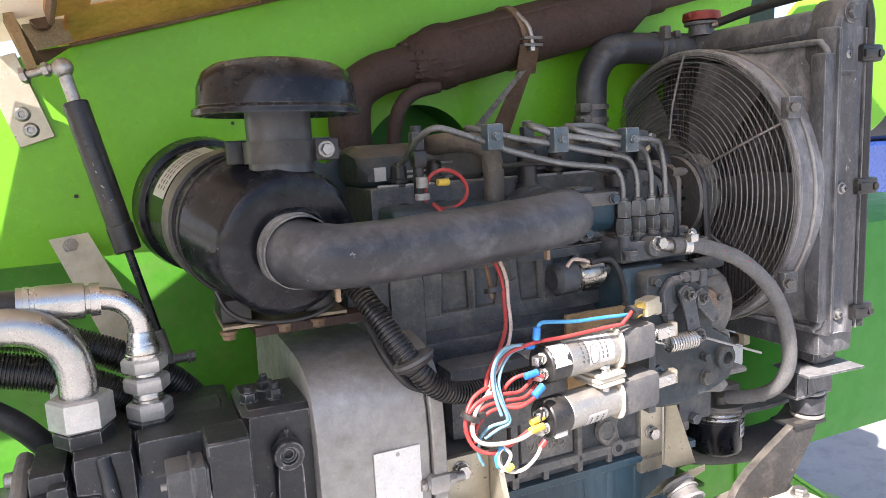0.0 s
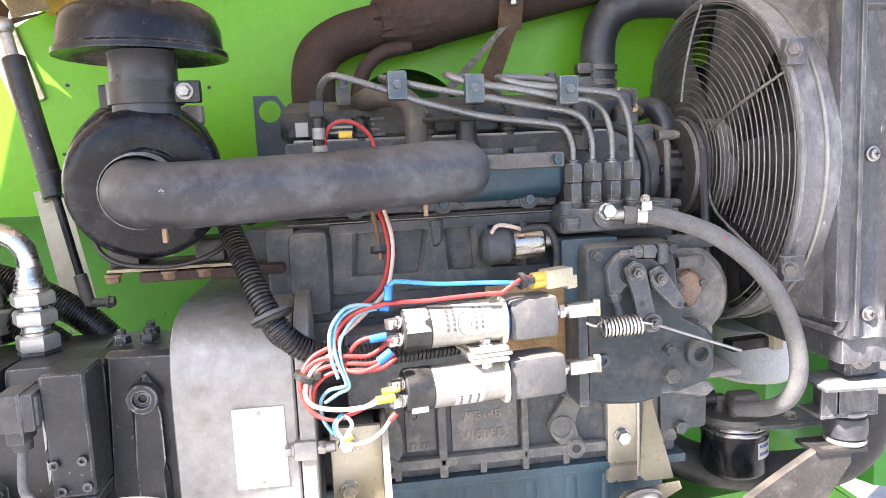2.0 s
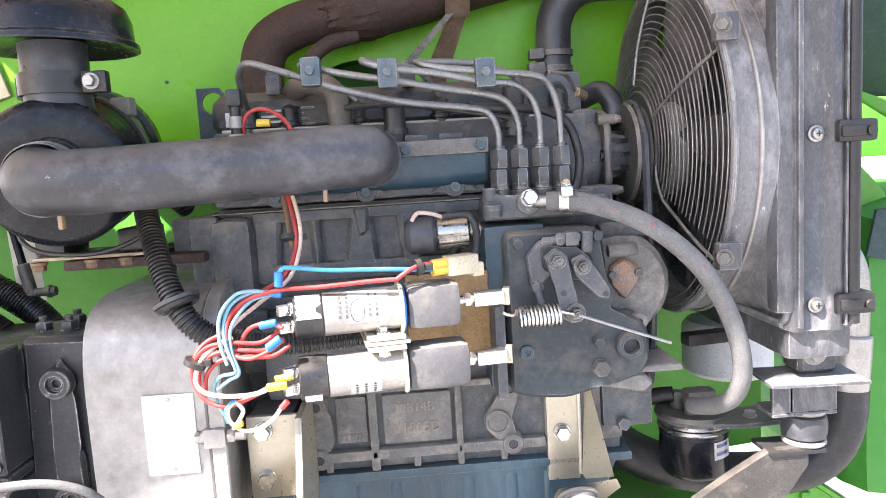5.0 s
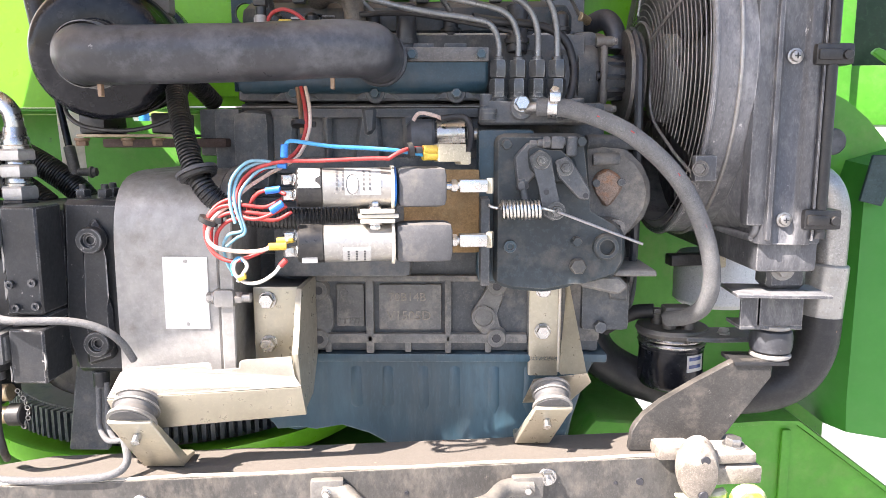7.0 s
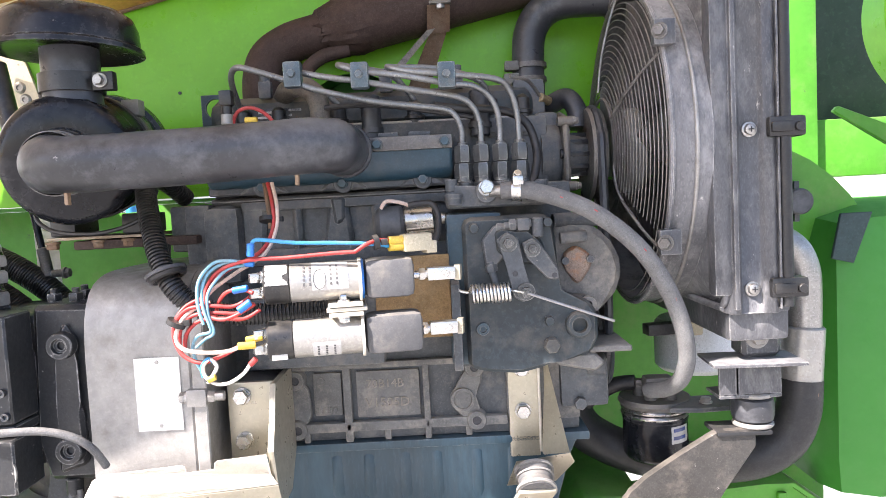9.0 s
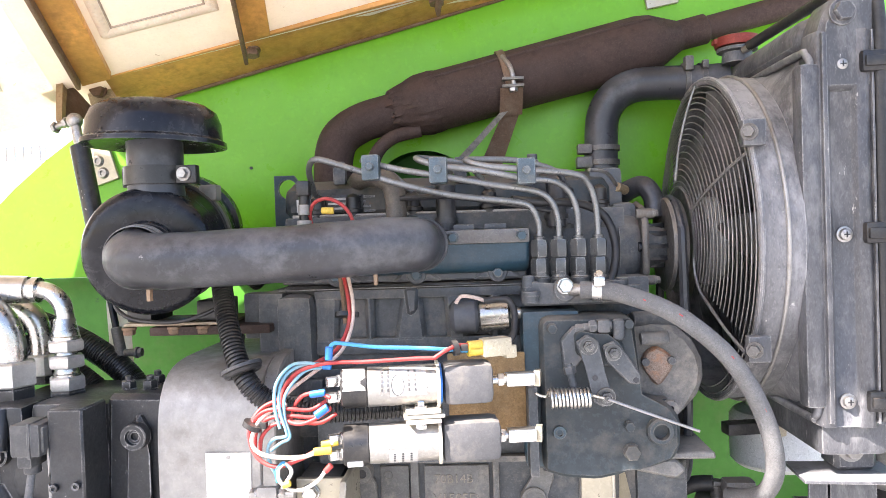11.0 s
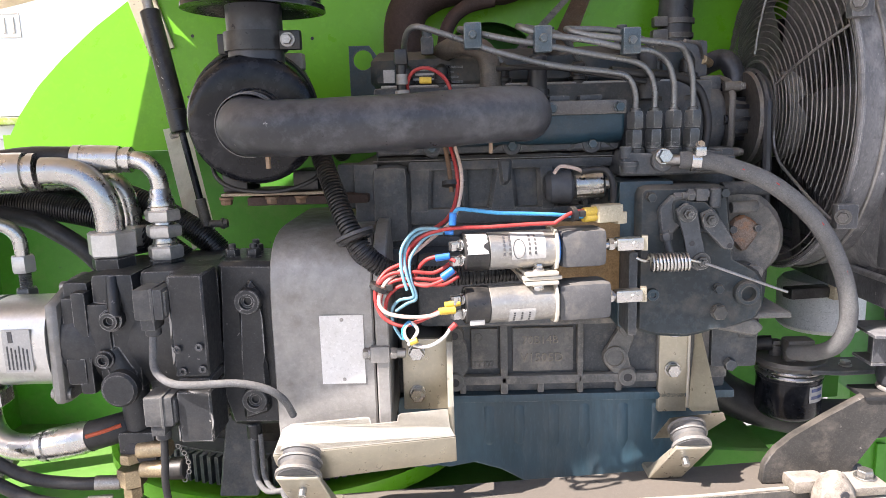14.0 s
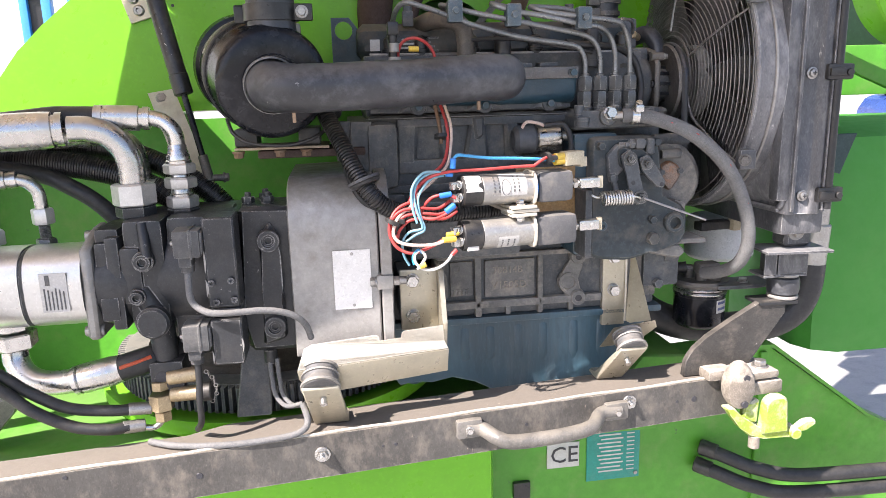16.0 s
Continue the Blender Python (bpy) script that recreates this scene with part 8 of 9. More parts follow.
def radiator():
    r = thing("radiator", (0.87, 0.83, 1.03), "dusty black radiator with a grey shroud and side clips", "radiator")
    cy, cz = 0.850, 1.250
    bm = B()
    box(bm, 0.868, 0.905, 0.672, 1.02, 1.07, 1.446, 0.002)
    core = part("core", bm, CORE, r)
    for i in range(46):
        y = 0.682 + 0.0073 * i
        bm = B()
        box(bm, 0.8645, 0.8685, y, y + 0.0022, 1.072, 1.444, 0)
        part("core_tube", bm, FINS, core)
    # side channel towards the camera
    bm = B()
    prism(bm, [(0.838, 0.662), (0.842, 0.650), (0.852, 0.649), (0.855, 0.654), (0.876, 0.654), (0.879, 0.648), (0.888, 0.646), (0.894, 0.650), (0.897, 0.658), (0.910, 0.660), (0.910, 0.674), (0.838, 0.674)], 1.055, 1.462, "z", 0.001)
    part("side_channel", bm, RAD, r)
    bm = B()
    box(bm, 0.824, 0.845, 0.6485, 0.672, 1.075, 1.43, 0.006)
    box(bm, 0.8445, 0.850, 0.645, 0.66, 1.06, 1.46, 0.002)
    part("side_rib", bm, RAD, r)
    for y, x, z0, z1 in ((0.6445, 0.894, 1.06, 1.46),):
        bm = B()
        box(bm, x - 0.0012, x + 0.0012, y, y + 0.008, z0, z1, 0.0008)
        part("side_seam", bm, RAD, r)
    bm = B()
    box(bm, 0.840, 0.910, 1.0165, 1.030, 1.070, 1.452, 0.002)
    part("far_channel", bm, RAD, r)
    bm = B()
    prism(bm, [(0.84, 1.40), (0.91, 1.40), (0.912, 1.478), (0.902, 1.500), (0.862, 1.500), (0.845, 1.470)], 0.648, 0.70, "y", 0.006)
    part("upper_ear", bm, RAD, r)
    bm = B()
    bolt(bm, (0.866, 0.647, 1.479), (0, -1, 0), 0.018, 0.007, 1.5)
    part("ear_bolt", bm, RAD, r)
    for z in (1.427, 1.254, 1.082):
        bm = B()
        lathe(bm, [(0, 0.0082), (0.002, 0.0082), (0.0025, 0.0062), (0.006, 0.0054), (0.007, 0.0035)], (0.866, 0.6535, z), (0, -1, 0), 20)
        scr = part("side_screw", bm, STEEL, r, "bright cross-head screw")
        bm = B()
        box(bm, 0.8630, 0.8690, 0.6458, 0.6468, z - 0.0006, z + 0.0006, 0)
        box(bm, 0.8654, 0.8666, 0.6458, 0.6468, z - 0.0030, z + 0.0030, 0)
        part("cross_slot", bm, INK, scr)
        bm = B()
        box(bm, 0.882, 0.922, 0.640, 0.664, z - 0.010, z + 0.012, 0.004)
        box(bm, 0.884, 0.908, 0.637, 0.642, z - 0.005, z + 0.006, 0.002)
        clip = part("pipe_clip", bm, PLASTIC, r, "black plastic pipe clip")
        bm = B()
        rod(bm, (0.914, 0.641, z), (0.914, 0.636, z), 0.005, 14)
        part("clip_stud", bm, PLASTIC, clip)
    # tanks
    bm = B()
    prism(bm, [(0.838, 1.450), (0.910, 1.450), (0.910, 1.470), (0.898, 1.490), (0.852, 1.490), (0.838, 1.476)], 0.690, 1.03, "y", 0.008)
    part("top_tank", bm, RAD, r)
    bm = B()
    box(bm, 0.842, 0.910, 0.66, 1.03, 1.022, 1.070, 0.008)
    part("bottom_tank", bm, RAD, r)
    bm = B()
    lathe(bm, [(0, 0.020), (0.014, 0.019), (0.016, 0.026), (0.020, 0.026)], (0.845, 0.885, 1.484), (0, 0, 1), 28)
    part("filler_neck", bm, RAD, r)
    bm = B()
    lathe(bm, [(0, 0.028), (0.003, 0.029), (0.012, 0.028), (0.014, 0.022), (0.015, 0.0)], (0.845, 0.885, 1.506), (0, 0, 1), 28)
    box(bm, 0.813, 0.878, 0.878, 0.892, 1.510, 1.517, 0.002)
    part("filler_cap", bm, RED_CAP, r, "dusty red radiator cap")
    bm = B()
    rod(bm, (0.845, 0.862, 1.496), (0.851, 0.85, 1.498), 0.005, 12)
    part("overflow_stub", bm, ZINC, r)
    bm = B()
    tube(bm, [(0.849, 0.853, 1.499), (0.866, 0.82, 1.508), (0.884, 0.76, 1.516), (0.896, 0.70, 1.517), (0.901, 0.662, 1.505), (0.902, 0.648, 1.475), (0.902, 0.648, 1.40), (0.902, 0.648, 1.20), (0.902, 0.648, 1.062)], 0.0065, 14, 8)
    part("overflow_tube", bm, HOSE, r, "black overflow tube clipped to the side")
    # shroud: square back plate closing onto the round throat
    bm = B()
    n = 64
    R = 0.202
    inner, back = [], []
    for k in range(n):
        a = 2 * math.pi * k / n
        ca, sa = math.cos(a), math.sin(a)
        inner.append(bm.verts.new((0.826, cy + R * ca, cz + R * sa)))
        m = 1 / max(abs(ca) / 0.182, abs(sa) / 0.205)
        m = max(m, R + 0.003)
        y = max(0.653, min(1.015, cy + m * ca))
        back.append(bm.verts.new((0.852, y, max(1.055, min(1.447, cz + m * sa)))))
    for k in range(n):
        j = (k + 1) % n
        bm.faces.new((inner[k], inner[j], back[j], back[k]))
    part("shroud_plate", bm, SHROUD, r, "grey dusty shroud")
    bm = B()
    lathe(bm, [(0, R - 0.004), (0.0, R), (0.003, R + 0.002), (0.046, R + 0.002), (0.046, R - 0.004), (0.0, R - 0.004)], (0.780, cy, cz), (1, 0, 0), 96, hollow=True)
    part("throat_ring", bm, SHROUD, r)
    bm = B()
    ring(bm, (0.782, cy, cz), (1, 0, 0), R + 0.002, 0.0032, 96, 8)
    part("throat_lip", bm, SHROUD, r)
    bm = B()
    ring(bm, (0.808, cy, cz), (1, 0, 0), R + 0.0035, 0.0022, 96, 8)
    part("rubbed_bead", bm, ALU, r, "bead rubbed to pale metal")
    # raised border of the shroud plate
    bm = B()
    tube(bm, [(0.838, 1.010, 1.062), (0.838, 0.900, 1.060), (0.838, 0.690, 1.060), (0.838, 0.664, 1.064), (0.838, 0.655, 1.085), (0.838, 0.653, 1.180), (0.838, 0.653, 1.330), (0.838, 0.655, 1.415), (0.838, 0.664, 1.440), (0.838, 0.690, 1.446), (0.838, 0.860, 1.447), (0.838, 1.010, 1.447)], 0.0042, 10, 6)
    part("plate_border", bm, SHROUD, r)
    # fan
    bm = B()
    lathe(bm, [(0, 0.02), (0, 0.055), (0.02, 0.058), (0.03, 0.05), (0.03, 0)], (0.775, 0.850, 1.248), (1, 0, 0), 36)
    hub = part("fan_hub", bm, FAN, r)
    for k in range(5):
        a0 = 2 * math.pi * k / 5 + 0.62
        bm = B()
        rows = []
        for i in range(8):
            rr = 0.05 + 0.142 * i / 7
            ha = 0.31 - 0.05 * i / 7
            row = []
            for s in (-1, -0.33, 0.33, 1):
                a = a0 + s * ha + 0.10 * i / 7
                row.append(bm.verts.new((0.796 + 0.016 * s + 0.004 * s * s, 0.850 + rr * math.cos(a), 1.248 + rr * math.sin(a))))
            rows.append(row)
        for p, q in zip(rows, rows[1:]):
            for s in range(3):
                bm.faces.new((p[s], p[s + 1], q[s + 1], q[s]))
        bmesh.ops.solidify(bm, geom=bm.faces[:], thickness=0.003)
        part("fan_blade", bm, FAN, hub)
    # wire guard
    g = thing("fan_guard", (0.765, cy, 1.05), "grey wire fan guard with a bent lower edge", "fan guard")
    rings = 18

    def kept(y, z):
        """The guard is cut away below a bent edge."""
        if y > 0.785:
            return z > 1.230
        return z > (1.194 + (y - 0.772) * 2.8 if y > 0.772 else 1.194 + (y - 0.772) * 0.61)
    for i in range(rings):
        rr = 0.069 + (0.197 - 0.069) * i / (rings - 1)
        x = 0.752 + 0.026 * (i / (rings - 1)) ** 1.5
        runs, run = [], []
        for k in range(145):
            a = radians(-180 + 360 * k / 144)
            wob = 0.0015 * math.sin(3 * a + i) * (i / rings)
            y, z = cy - (rr + wob) * math.sin(a), cz + (rr + wob) * math.cos(a)
            if kept(y, z) or i >= rings - 2:
                run.append((x, y, z))
            elif run:
                runs.append(run)
                run = []
        if run:
            runs.append(run)
        for run in runs:
            if len(run) > 4:
                bm = B()
                tube(bm, run, 0.0021 if i == 0 else 0.0008, 6, 1)
                part("ring_wire", bm, WIRE_GREY, g)
    bm = B()
    tube(bm, [(0.752, 0.786, 1.235), (0.752, 0.783, 1.212), (0.753, 0.772, 1.194), (0.754, 0.758, 1.184), (0.756, 0.736, 1.172), (0.762, 0.700, 1.150), (0.770, 0.668, 1.131)], 0.0019, 6, 5)
    part("bent_edge", bm, WIRE_GREY, g)
    for a in (0, 62, 270 + 20):
        bm = B()
        t = radians(a)
        s, c = -math.sin(t), math.cos(t)
        tube(bm, [(0.7495, cy + 0.078 * s, cz + 0.078 * c), (0.755, cy + 0.12 * s, cz + 0.12 * c), (0.766, cy + 0.165 * s, cz + 0.165 * c), (0.778, cy + 0.200 * s, cz + 0.200 * c)], 0.0017, 6, 4)
        part("spoke_wire", bm, WIRE_GREY, g)
    for z in (1.363, 1.137):
        bm = B()
        box(bm, 0.768, 0.792, 0.654, 0.668, z - 0.014, z + 0.014, 0.003)
        tab = part("guard_tab", bm, RAD, g)
        bm = B()
        bolt(bm, (0.774, 0.653, z), (-0.5, -0.85, 0), 0.011, 0.006, 1.6)
        part("tab_bolt", bm, ALU_DARK, tab)
    # top hose
    h = thing("radiator_hose", (0.70, 0.93, 1.36), "thick black ribbed rubber top radiator hose", "hose")
    bm = B()
    tube(bm, [(0.667, 0.930, 1.345), (0.668, 0.931, 1.39), (0.672, 0.932, 1.428), (0.688, 0.931, 1.455), (0.716, 0.928, 1.469), (0.760, 0.924, 1.470), (0.800, 0.918, 1.468), (0.842, 0.91, 1.468)], 0.0235, 24, 8)
    part("tube", bm, RUBBER, h)
    for c, ax, lug in (((0.667, 0.930, 1.362), (0, 0, 1), (0.630, 0.652, 0.905, 0.925, 1.354, 1.370)), ((0.668, 0.930, 1.382), (0, 0, 1), (0.632, 0.652, 0.907, 0.925, 1.374, 1.388)), ((0.784, 0.921, 1.469), (1, 0, 0), (0.778, 0.790, 0.890, 0.905, 1.480, 1.500)), ((0.806, 0.918, 1.468), (1, 0, 0), (0.802, 0.811, 0.892, 0.902, 1.482, 1.494))):
        bm = B()
        collar(bm, c, ax, 0.0248, 0.007, 0.0014, 32)
        clip = part("hose_clip", bm, ALU_DARK, h, "dull steel band clip")
        bm = B()
        box(bm, *lug, 0.003)
        part("clip_lug", bm, ALU_DARK, clip)
    # lower hose with its steel elbow
    l = thing("lower_radiator_hose", (0.98, 0.80, 0.80), "chrome elbow and thick black lower radiator hose", "hose")
    bm = B()
    tube(bm, [(0.905, 0.80, 1.125), (0.945, 0.79, 1.125), (0.972, 0.785, 1.112), (0.985, 0.783, 1.085), (0.987, 0.783, 1.05), (0.986, 0.783, 1.00)], 0.021, 24, 8)
    part("steel_elbow", bm, STEEL, l)
    bm = B()
    rod(bm, (0.985, 0.783, 1.012), (0.980, 0.783, 0.935), 0.0265, 32, 0.08)
    part("clamp_sleeve", bm, CAN_ALU, l)
    bm = B()
    tube(bm, [(0.980, 0.783, 0.945), (0.976, 0.783, 0.90), (0.958, 0.786, 0.862), (0.920, 0.795, 0.838), (0.86, 0.82, 0.826), (0.79, 0.84, 0.832), (0.74, 0.85, 0.850), (0.705, 0.845, 0.880), (0.690, 0.84, 0.925), (0.685, 0.84, 0.97)], 0.0275, 28, 8)
    hs = part("hose", bm, HOSE, l)
    bm = B()
    tube(bm, [(0.990, 0.7595, 0.93), (0.984, 0.760, 0.895), (0.968, 0.763, 0.862)], 0.002, 6, 6)
    part("printed_line", bm, BROWN, hs)
    # foot: lug, shelf plate, box, rubber bush
    f = thing("radiator_mount", (0.88, 0.70, 0.90), "black radiator foot on a rubber bush", "mount")
    bm = B()
    prism(bm, [(0.866, 0.999), (0.910, 0.999), (0.912, 1.045), (0.904, 1.060), (0.866, 1.060)], 0.682, 0.72, "y", 0.005)
    part("foot_lug", bm, RAD, f)
    bm = B()
    bolt(bm, (0.882, 0.682, 1.023), (0, -1, 0), 0.016, 0.008, 1.7)
    part("foot_bolt", bm, ALU, f)
    bm = B()
    box(bm, 0.826, 0.928, 0.655, 0.72, 0.994, 0.998, 0.001, -4)
    part("shelf_plate", bm, RAD, f)
    bm = B()
    box(bm, 0.861, 0.865, 0.692, 0.735, 0.951, 0.9935, 0.001)
    box(bm, 0.865, 0.914, 0.731, 0.735, 0.951, 0.9935, 0.001)
    box(bm, 0.842, 0.914, 0.692, 0.696, 0.9535, 0.9935, 0.001)
    box(bm, 0.842, 0.914, 0.692, 0.735, 0.949, 0.953, 0.001)
    part("spacer_box", bm, RAD, f)
    bm = B()
    lathe(bm, [(0, 0.018), (0.003, 0.023), (0.010, 0.0245), (0.020, 0.0245), (0.027, 0.023), (0.030, 0.018)], (0.888, 0.712, 0.917), (0, 0, 1), 28)
    part("rubber_bush", bm, RUBBER, f)
    bm = B()
    rod(bm, (0.888, 0.712, 0.947), (0.888, 0.712, 0.953), 0.0235, 24)
    part("bush_cup", bm, ALU, f)
    bm = B()
    rod(bm, (0.888, 0.712, 0.911), (0.888, 0.712, 0.917), 0.0235, 24)
    part("bush_cup", bm, ALU, f)
    bm = B()
    prism(bm, [(0.719, 0.798), (0.722, 0.823), (0.728, 0.834), (0.736, 0.843), (0.756, 0.860), (0.794, 0.884), (0.837, 0.910), (0.884, 0.912), (0.884, 0.891), (0.848, 0.842), (0.832, 0.818), (0.820, 0.798)], 0.694, 0.706, "y", 0.0015)
    part("arm_plate", bm, material("scraped black arm", (0.045, 0.043, 0.040), 0.55, 0.2, vary=0.3, dust=0.25, dust_colour=(0.22, 0.19, 0.16), bump=0.3, scale=60, worn=0.2, worn_colour=(0.30, 0.28, 0.26)), f, "scraped black curved steel arm")
    bm = B()
    box(bm, 0.838, 0.902, 0.690, 0.735, 0.905, 0.9105, 0.002)
    part("arm_top", bm, HOSE, f)
    # coolant bottle behind the hose
    b = thing("coolant_bottle", (0.83, 0.86, 0.93), "milky plastic overflow bottle behind the hose", "bottle")
    bm = B()
    lathe(bm, [(0.925, 0.03), (0.928, 0.054), (0.935, 0.061), (0.995, 0.061), (1.004, 0.054), (1.008, 0.02), (1.008, 0)], (0.900, 0.93, 0), (0, 0, 1), 32)
    part("body", bm, MILK, b)
    bm = B()
    box(bm, 0.79, 0.85, 0.80, 0.822, 1.005, 1.020, 0.003, 8)
    part("strap", bm, PLASTIC, b)
    bm = B()
    box(bm, 0.846, 0.862, 0.795, 0.812, 1.003, 1.025, 0.004, 8)
    part("spout", bm, NATURAL, b)


def exhaust():
    x = thing("exhaust", (0.55, 0.96, 1.35), "rusty brown exhaust silencer with an elbow and clamp", "exhaust")
    bm = B()
    pts = [(0.282, 0.93, 1.29), (0.280, 0.932, 1.34), (0.281, 0.935, 1.385), (0.292, 0.938, 1.415), (0.322, 0.940, 1.435), (0.36, 0.942, 1.446), (0.40, 0.944, 1.455)]
    tube(bm, pts, 0.0285, 28, 8)
    part("elbow", bm, RUST, x)
    bm = B()
    a, b = Vector((0.385, 0.943, 1.452)), Vector((0.760, 0.957, 1.5375))
    d = b - a
    n = d.length
    lathe(bm, [(0, 0.028), (0.008, 0.033), (0.030, 0.040), (0.05, 0.0435), (n - 0.03, 0.0435), (n - 0.01, 0.040), (n + 0.028, 0.022), (n + 0.032, 0.020)], a, d, 40)
    part("silencer", bm, RUST, x)
    bm = B()
    e = d.normalized()
    o = (Vector((0, -0.75, 0.66)) - e * e.dot(Vector((0, -0.75, 0.66)))).normalized()
    tube(bm, [a + e * 0.012 + o * 0.037] + [a + e * (0.05 + 0.04 * i) + o * 0.0438 for i in range(9)], 0.0026, 8, 2)
    part("seam", bm, RUST, x)
    # flaking weld and the silencer's ragged rim where the elbow enters
    rnd = random.Random(4)
    bm = B()
    _, q1, q2 = frame_of(e)

    def about(dist, j, n, r):
        return bm.verts.new(a + e * dist + (q1 * math.cos(2 * math.pi * j / n) + q2 * math.sin(2 * math.pi * j / n)) * r)
    rows = []
    ragged = [0.004 * math.sin(j * 0.7) + rnd.uniform(-0.006, 0.006) for j in range(72)]
    for i, (dist, r) in enumerate(((-0.016, 0.0275), (-0.013, 0.0325), (-0.006, 0.0340), (0.002, 0.0365), (0.010, 0.0385), (0.018, 0.0415), (0.026, 0.0435), (0.036, 0.0450), (0.048, 0.0445), (0.056, 0.0425))):
        rows.append([about(dist + ragged[j] * (1 - i / 9), j, 72, r + rnd.uniform(-0.0016, 0.0016)) for j in range(72)])
    for r0, r1 in zip(rows, rows[1:]):
        for j in range(72):
            bm.faces.new((r0[j], r0[(j + 1) % 72], r1[(j + 1) % 72], r1[j]))
    part("weld_lump", bm, RUST, x, "flaking rusty weld")
    bm = B()
    lump = a + e * 0.016 + o * 0.036
    for k in range(16):
        p = lump + e * rnd.uniform(-0.020, 0.016) + Vector((0, -0.2, -1)) * rnd.uniform(-0.004, 0.022)
        box(bm, p.x - 0.004, p.x + 0.004, p.y - 0.004, p.y + 0.006, p.z - 0.003, p.z + 0.003, 0.001, rnd.uniform(-0.6, 0.6))
    part("weld_flakes", bm, RUST, x, "crusted weld flakes")
    bm = B()
    rod(bm, b - e * 0.005, b + e * 0.07, 0.0215, 28)
    rod(bm, b + e * 0.05, b + e * 0.45, 0.0175, 28)
    part("tail_pipe", bm, RUST, x)
    bm = B()
    c = a + e * 0.155
    collar(bm, c, e, 0.0452, 0.011, 0.0016, 44)
    part("clamp_strap", bm, BROWN, x)
    bm = B()
    n0 = (Vector((0, -1, -0.28)) - e * e.dot(Vector((0, -1, -0.28)))).normalized()
    s0 = c + n0 * 0.0465
    tube(bm, [c + o * 0.047, s0 + Vector((0.002, -0.004, 0.020)), s0 + Vector((0.006, -0.006, -0.012))], 0.0034, 10, 5)
    part("clamp_bolt", bm, STEEL, x)
    for dz in (0.006, -0.004):
        bm = B()
        box(bm, s0.x - 0.011, s0.x + 0.019, s0.y - 0.012, s0.y + 0.002, s0.z + dz - 0.002, s0.z + dz + 0.002, 0.001, 0.15)
        part("clamp_plate", bm, HANDLE, x)
    bm = B()
    hexagon(bm, s0 + Vector((0.004, -0.006, -0.006)), (0.1, 0, -1), 0.011, 0.006)
    part("clamp_nut", bm, STEEL, x)
    for name, q in (("clamp_tab", [s0 + Vector((-0.014, -0.004, -0.006)), s0 + Vector((0.018, -0.004, -0.004)), s0 + Vector((0.016, 0.006, -0.042)), s0 + Vector((-0.016, 0.006, -0.044))]),
                    ("stay", [s0 + Vector((-0.016, -0.003, -0.040)), s0 + Vector((-0.004, -0.003, -0.038)), Vector((0.440, 0.905, 1.335)), Vector((0.424, 0.905, 1.335))]),
                    ("stay_plate", [s0 + Vector((-0.012, 0.012, -0.040)), s0 + Vector((0.012, 0.012, -0.040)), Vector((0.515, 0.930, 1.335)), Vector((0.480, 0.930, 1.335))])):
        bm = B()
        bm.faces.new([bm.verts.new(p) for p in q])
        bmesh.ops.solidify(bm, geom=bm.faces[:], thickness=0.004)
        part(name, bm, BROWN if name != "stay" else HANDLE, x)
    bm = B()
    tube(bm, [(0.335, 0.92, 1.34), (0.345, 0.92, 1.385), (0.37, 0.925, 1.41), (0.41, 0.93, 1.42)], 0.010, 14, 6)
    part("inner_pipe", bm, RUST, x)


